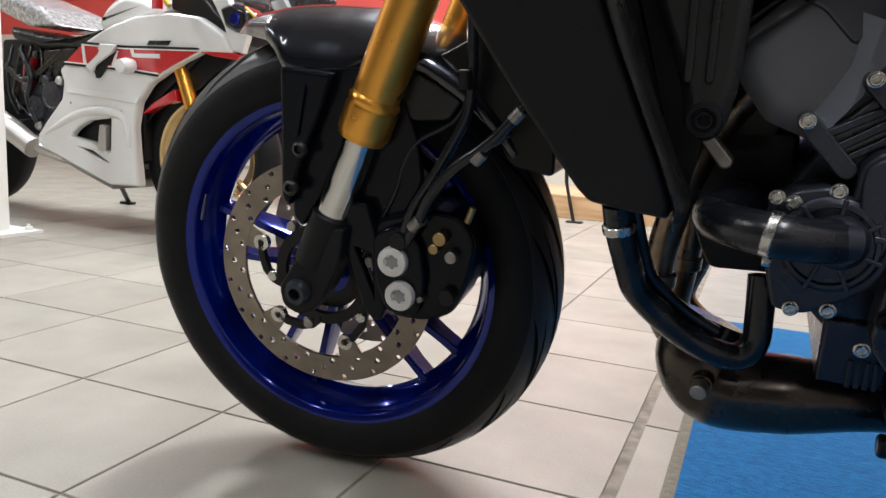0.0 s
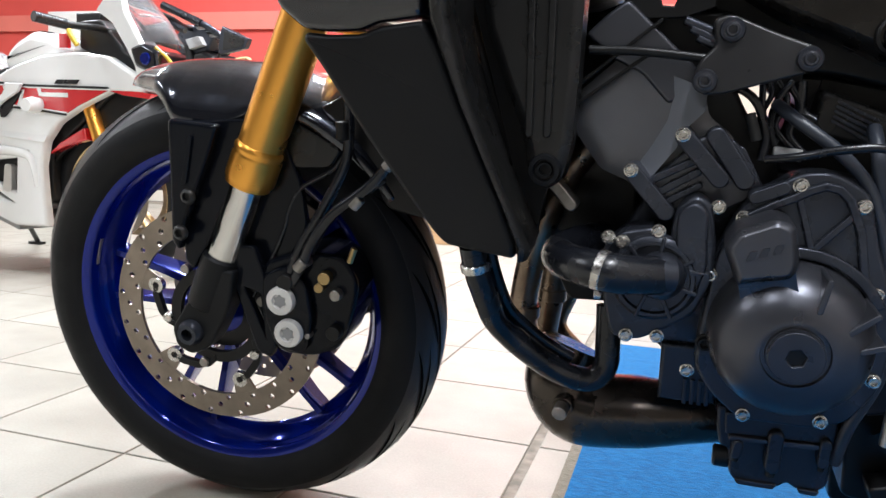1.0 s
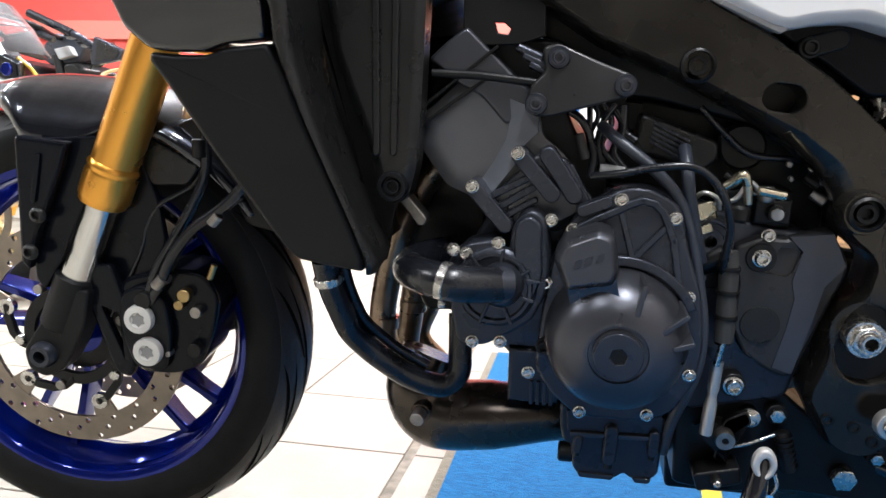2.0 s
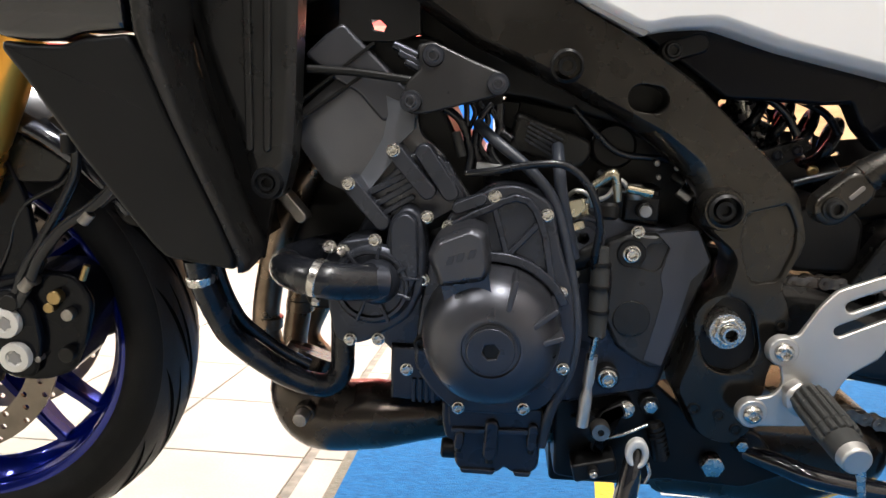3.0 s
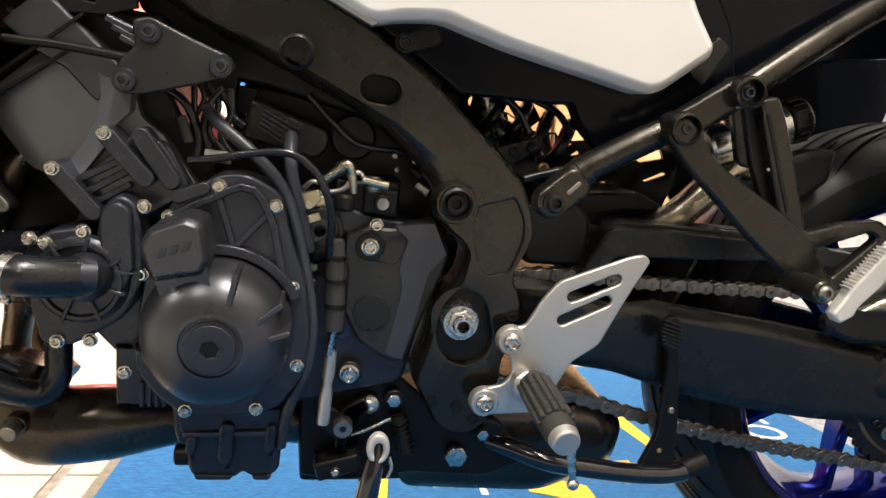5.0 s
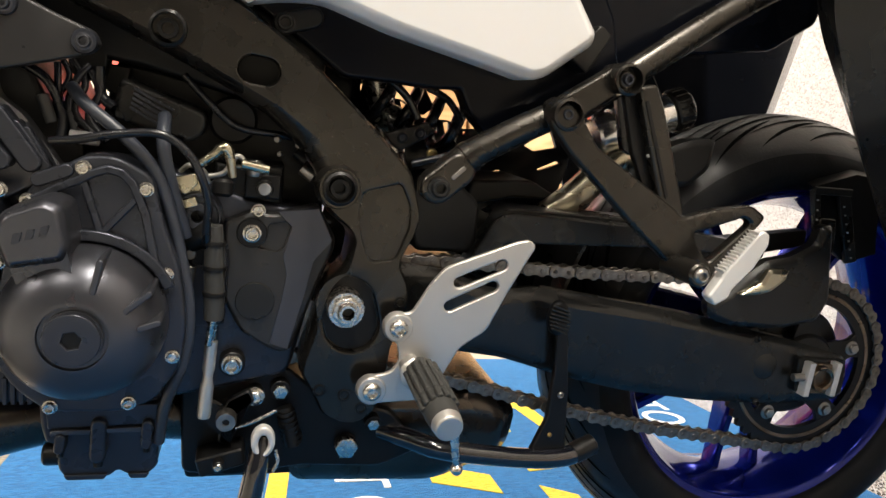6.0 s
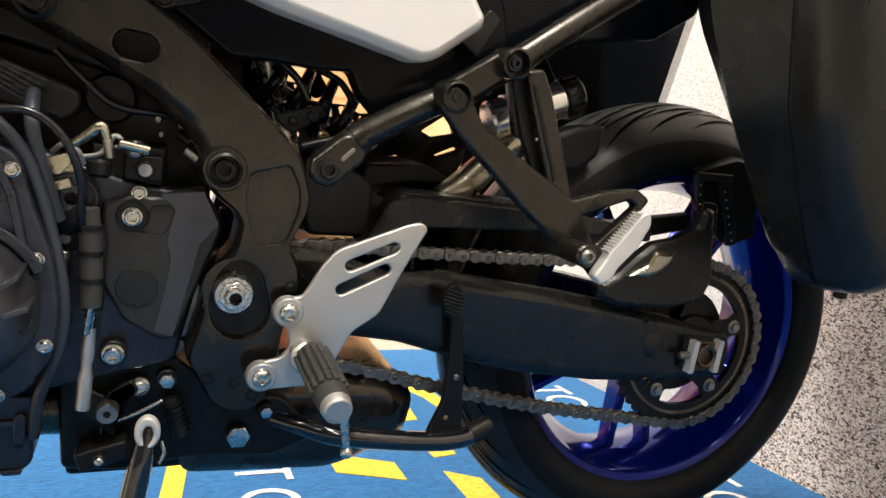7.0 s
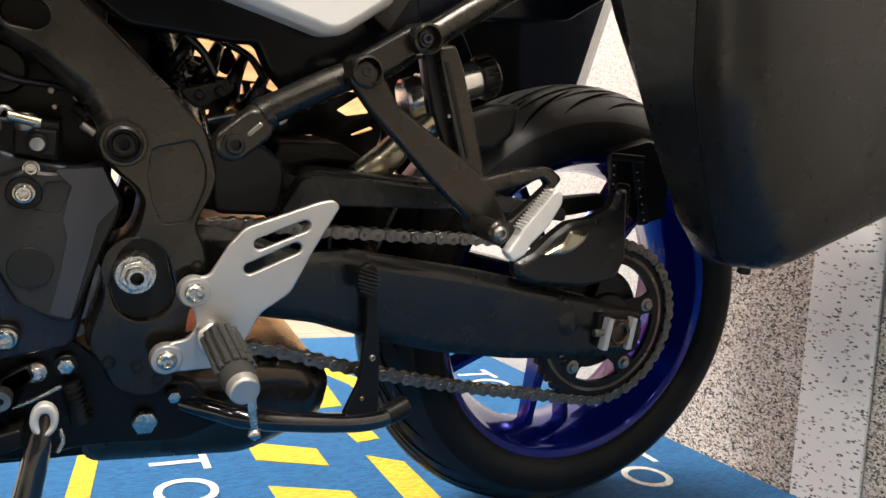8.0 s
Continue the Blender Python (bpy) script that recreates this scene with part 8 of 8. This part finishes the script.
part("swingarm", prism(rounded([(-0.751, 0.425), (-1.40, 0.34), (-1.40, 0.29), (-0.751, 0.351)], 0.01), -0.10, 0.10, 0.006), DARK_PLASTIC, sport)
part("handlebar", tube([(-0.025, -0.33, 0.893), (-0.010, -0.24, 0.888), (0.02, -0.14, 0.893), (0.03, 0.0, 0.89), (0.02, 0.14, 0.893), (-0.02, 0.30, 0.893)], 0.012, 12), DARK_PLASTIC, sport, "black clip-on handlebar")
part("grip", rod((-0.032, -0.36, 0.895), (-0.012, -0.25, 0.888), 0.018, 16), HOSE, sport)
part("instrument", box(-0.14, -0.02, -0.09, 0.09, 0.90, 0.96, 0.01), DARK_PLASTIC, sport)
part("lever_guard", tube([(-0.110, -0.15, 0.898), (-0.095, -0.155, 0.872), (-0.070, -0.15, 0.835)], 0.009, 10), YELLOW_DETAIL, sport, "yellow tag")
part("red_tag", box(-0.145, -0.105, -0.16, -0.14, 0.825, 0.875, 0.004), RED_GLOSS, sport)
part("side_stand", tube([(-0.70, 0.10, 0.26), (-0.83, 0.28, 0.12), (-0.944, 0.43, 0.012)], 0.011, 12), DARK_PLASTIC, sport, "black side stand")
part("stand_foot", box(-0.985, -0.915, 0.41, 0.45, 0.0, 0.012, 0.003), DARK_PLASTIC, sport)
part("belly_pan", prism(rounded([(-0.788, 0.296), (-0.585, 0.216), (-0.380, 0.152), (-0.380, 0.186), (-0.585, 0.249), (-0.774, 0.314)], 0.01), -0.14, 0.14, 0.006), GREY_PLASTIC, sport)

# ---- black naked motorcycle further back: bars, mirrors, screen over the other one ----
naked = thing("naked_motorcycle", "black naked motorcycle with a screen behind the white one", "motorcycle", pose(-1.75, 2.45, 0, 0, 0, -12))
part("headstock", prism(rounded([(-0.1704, 1.0611), (-0.0966, 1.108), (0.0705, 1.0731), (0.0941, 1.0341), (0.0478, 0.9648), (-0.1291, 0.9531), (-0.2038, 0.9948)], 0.012), -0.10, 0.06, 0.01), ENGINE_PAINT, naked, "dark grey triple clamp and switch cluster")
part("instrument", prism(rounded([(-0.0763, 1.0258), (0.0194, 1.0386), (0.051, 0.9939), (-0.044, 0.975)], 0.006), -0.128, -0.095, 0.004), GREY_PLASTIC, naked, "grey instrument cowl")
part("head_lamp", domed(rounded([(-0.02, 0.86), (0.08, 0.87), (0.10, 0.93), (0.04, 0.97), (-0.04, 0.96)], 0.02), -0.10, 0.10, 0.02, 0.02, 0.005), DARK_PLASTIC, naked)
part("handlebar", tube([(-0.09, -0.40, 1.135), (0.0, -0.30, 1.10), (-0.05, -0.14, 1.08), (-0.08, 0.0, 1.09), (-0.08, 0.14, 1.08), (-0.14, 0.30, 1.12)], 0.013, 12), DARK_PLASTIC, naked, "black handlebar")
part("grip", rod((-0.1033, -0.24, 1.1713), (0.1156, -0.2, 1.0829), 0.019, 16), HOSE, naked)
part("grip", rod((-0.112, -0.3, 1.1101), (0.0761, -0.26, 1.0408), 0.016, 16), HOSE, naked)
part("bar_clamp", tube([(0.0744, -0.2, 1.0936), (0.1319, -0.18, 1.0724), (0.1623, -0.12, 1.0318)], 0.016, 12), ENGINE_PAINT, naked)
for k in range(7):
    lump = Vector((0.0744, -0.2, 1.0936)).lerp(Vector((0.1623, -0.12, 1.0318)), k / 6)
    part("switch_block", box(lump.x - 0.012 - 0.012 * (k % 3), lump.x + 0.015, lump.y - 0.012, lump.y + 0.012, lump.z - 0.014, lump.z + 0.008 + 0.008 * (k % 2), 0.003), (ENGINE_PAINT, DARK_PLASTIC, GREY_PLASTIC)[k % 3], naked)
mirror = part("mirror", domed(rounded([(0.2135, 1.0728), (0.389, 1.0058), (0.3647, 0.9627), (0.2036, 0.9387), (0.1882, 0.9736)], 0.008), -0.160, -0.135, 0.006, 0.004, 0.003), ENGINE_PAINT, naked, "dark grey square mirror")
part("mirror_face", prism(rounded([(0.2337, 1.0501), (0.369, 1.0006), (0.3479, 0.9703), (0.2235, 0.9559)], 0.006), -0.1665, -0.1640, 0.0008), BLACK_PLASTIC, mirror)
part("mirror_stem", rod((0.193, -0.15, 0.9536), (0.1477, -0.12, 0.9335), 0.007, 10), DARK_PLASTIC, mirror)
part("brass_ring", lathe([(0.045, -0.006), (0.06, -0.006), (0.06, 0.006), (0.045, 0.006)], (0.22, -0.05, 0.915), (0.1, -0.5, 0.9), 28, closed=True), PALE_GOLD, naked)
part("fuel_tank", domed(rounded([(-0.70, 0.80), (-0.68, 0.90), (-0.40, 1.0), (-0.2, 0.95), (-0.15, 0.82)], 0.03), -0.13, 0.13, 0.05, 0.03, 0.01), BLACK_GRAINED, naked)
part("fork_tube", rod((0.10, -0.10, 0.30), (-0.08, -0.10, 1.0), 0.025, 16), DARK_PLASTIC, naked)
part("fork_tube", rod((0.10, 0.10, 0.30), (-0.08, 0.10, 1.0), 0.025, 16), DARK_PLASTIC, naked)
nw = part("front_wheel", lathe(rim_profile(0.229, 0.045), (0.12, 0, 0.297), n=48, closed=True), DARK_PLASTIC, naked)
part("tyre", lathe(tyre_profile(0.297, 0.06, 0.221), (0.12, 0, 0.297), n=56, closed=True), RUBBER, nw)
nr = part("rear_wheel", lathe(rim_profile(0.24, 0.07), (-1.30, 0, 0.31), n=48, closed=True), DARK_PLASTIC, naked)
part("tyre", lathe(tyre_profile(0.31, 0.09, 0.232), (-1.30, 0, 0.31), n=56, closed=True), RUBBER, nr)
part("engine_unit", prism(rounded([(-0.25, 0.70), (-0.75, 0.75), (-1.0, 0.55), (-0.9, 0.25), (-0.35, 0.25)], 0.03), -0.14, 0.14, 0.01), ENGINE_PAINT, naked)
part("seat", domed(rounded([(-0.66, 0.80), (-1.4, 0.86), (-1.4, 0.80), (-0.7, 0.74)], 0.02), -0.12, 0.12, 0.02, 0.01, 0.005), BLACK_PLASTIC, naked)
part("swingarm", prism(rounded([(-0.8, 0.45), (-1.34, 0.34), (-1.34, 0.28), (-0.8, 0.36)], 0.01), -0.11, 0.11, 0.006), DARK_PLASTIC, naked)

# ---- furniture and fittings of the showroom ----
post = thing("steel_post", "white painted steel post on a square base plate", "post", pose(-2.02, 0.93, 0))
part("shaft", box(-0.045, 0.045, -0.045, 0.045, 0.012, CEILING - 0.002, 0.006), WHITE_PAINT, post)
part("base_plate", box(-0.12, 0.12, -0.12, 0.12, 0.0, 0.012, 0.003), WHITE_PAINT, post)
for sx in (-1, 1):
    for sy in (-1, 1):
        part("anchor_nut", lathe([(0.0, 0), (0.013, 0), (0.013, 0.012), (0.006, 0.014), (0.006, 0.022), (0, 0.022)], (sx * 0.085, sy * 0.085, 0.012), (0, 0, 1), 12), WHITE_PAINT, post)

plinth = part("wooden_plinth", box(-0.95, 1.20, 3.12, 3.8, 0.0, 0.125, 0.004), WOOD)
tagged(plinth, "low pale wooden display plinth", "plinth")
stand_leg = thing("display_easel", "slim black metal display stand foot on tiles", "stand", pose(-0.375, 2.95, 0))
part("leg", tube([(-0.06, 0.05, 0.20), (0.0, 0.0, 0.02), (0.01, -0.01, 0.006)], 0.009, 10), DARK_PLASTIC, stand_leg)
part("foot", box(-0.03, 0.05, -0.03, 0.03, 0.0, 0.008, 0.002), DARK_PLASTIC, stand_leg)
part("upright", tube([(-0.06, 0.05, 0.20), (-0.10, 0.10, 0.6), (-0.12, 0.12, 1.0)], 0.010, 10), DARK_PLASTIC, stand_leg)

banner = thing("blue_display_board", "bright blue display board on the plinth", "display board", pose(0.52, 3.3, 0.125))
part("board", box(-0.22, 0.12, 0.0, 0.03, 0.0, 1.15, 0.004), BLUE_PANEL, banner)
part("board_frame", box(-0.24, 0.30, 0.031, 0.05, 0.0, 1.17, 0.004), WHITE_PAINT, banner)
cabinet = thing("wooden_cabinet", "pale wooden cabinet beside the plastered wall", "cabinet", pose(1.56, 3.05, 0))
part("body", box(-0.34, 0.34, -0.25, 0.25, 0.0, 1.35, 0.006), WOOD, cabinet)
for s in (-1, 1):
    part("door", box(-0.33 if s < 0 else 0.004, -0.004 if s < 0 else 0.33, -0.268, -0.2505, 0.06, 1.32, 0.003), WOOD, cabinet)
white_board = thing("white_price_board", "white board leaning by the red wall", "board", pose(-4.55, 4.52, 0.0))
part("sheet", box(-0.35, 0.25, 0.0, 0.03, 1.15, 1.62, 0.004), WHITE_PAINT, white_board)
part("post", rod((-0.05, 0.015, 0.0), (-0.05, 0.015, 1.15), 0.015, 12), WHITE_PAINT, white_board)

# ---- floor tiles ----
def tile_bm(w, d):
    bm = box(0, w, 0, d, -0.008, 0.0, 0)
    top = [e for e in bm.edges if all(abs(v.co.z) < 1e-6 for v in e.verts)]
    bmesh.ops.bevel(bm, geom=top, offset=0.0012, segments=1, affect="EDGES")
    return bm


first_tile = None
base_tile = tile_bm(PITCH - JOINT, PITCH - JOINT)
tile_me = bpy.data.meshes.new("tile_far")
base_tile.to_mesh(tile_me)
base_tile.free()
verts, faces = [], []
tv = [v.co.copy() for v in tile_me.vertices]
tf = [tuple(p.vertices) for p in tile_me.polygons]
for i in range(-21, 9):
    for j in range(-20, 16):
        x0 = GX + i * PITCH + JOINT / 2 + (0.014 if i >= 3 else 0.0)
        y0 = GY + j * PITCH + JOINT / 2
        if x0 > 1.62 or y0 + PITCH > ROOM[3]:
            continue
        if -3.3 < x0 < 0.4 and -0.95 < y0 < 3.0:
            m = Matrix.Translation((x0, y0, 0))
            if first_tile is None:
                first_tile = part("tile", tile_bm(PITCH - JOINT, PITCH - JOINT), TILE, floor, m=m, weighted=False)
            else:
                again(first_tile, m, floor)
        else:
            k = len(verts)
            verts += [(v.x + x0, v.y + y0, v.z) for v in tv]
            faces += [tuple(k + q for q in f) for f in tf]
far_me = bpy.data.meshes.new("tile_field")
far_me.from_pydata(verts, [], faces)
far_me.materials.append(TILE)
field = new("tile_field", far_me)
field.parent = floor
tagged(field, "beige ceramic tiles further off", kind="stuff")
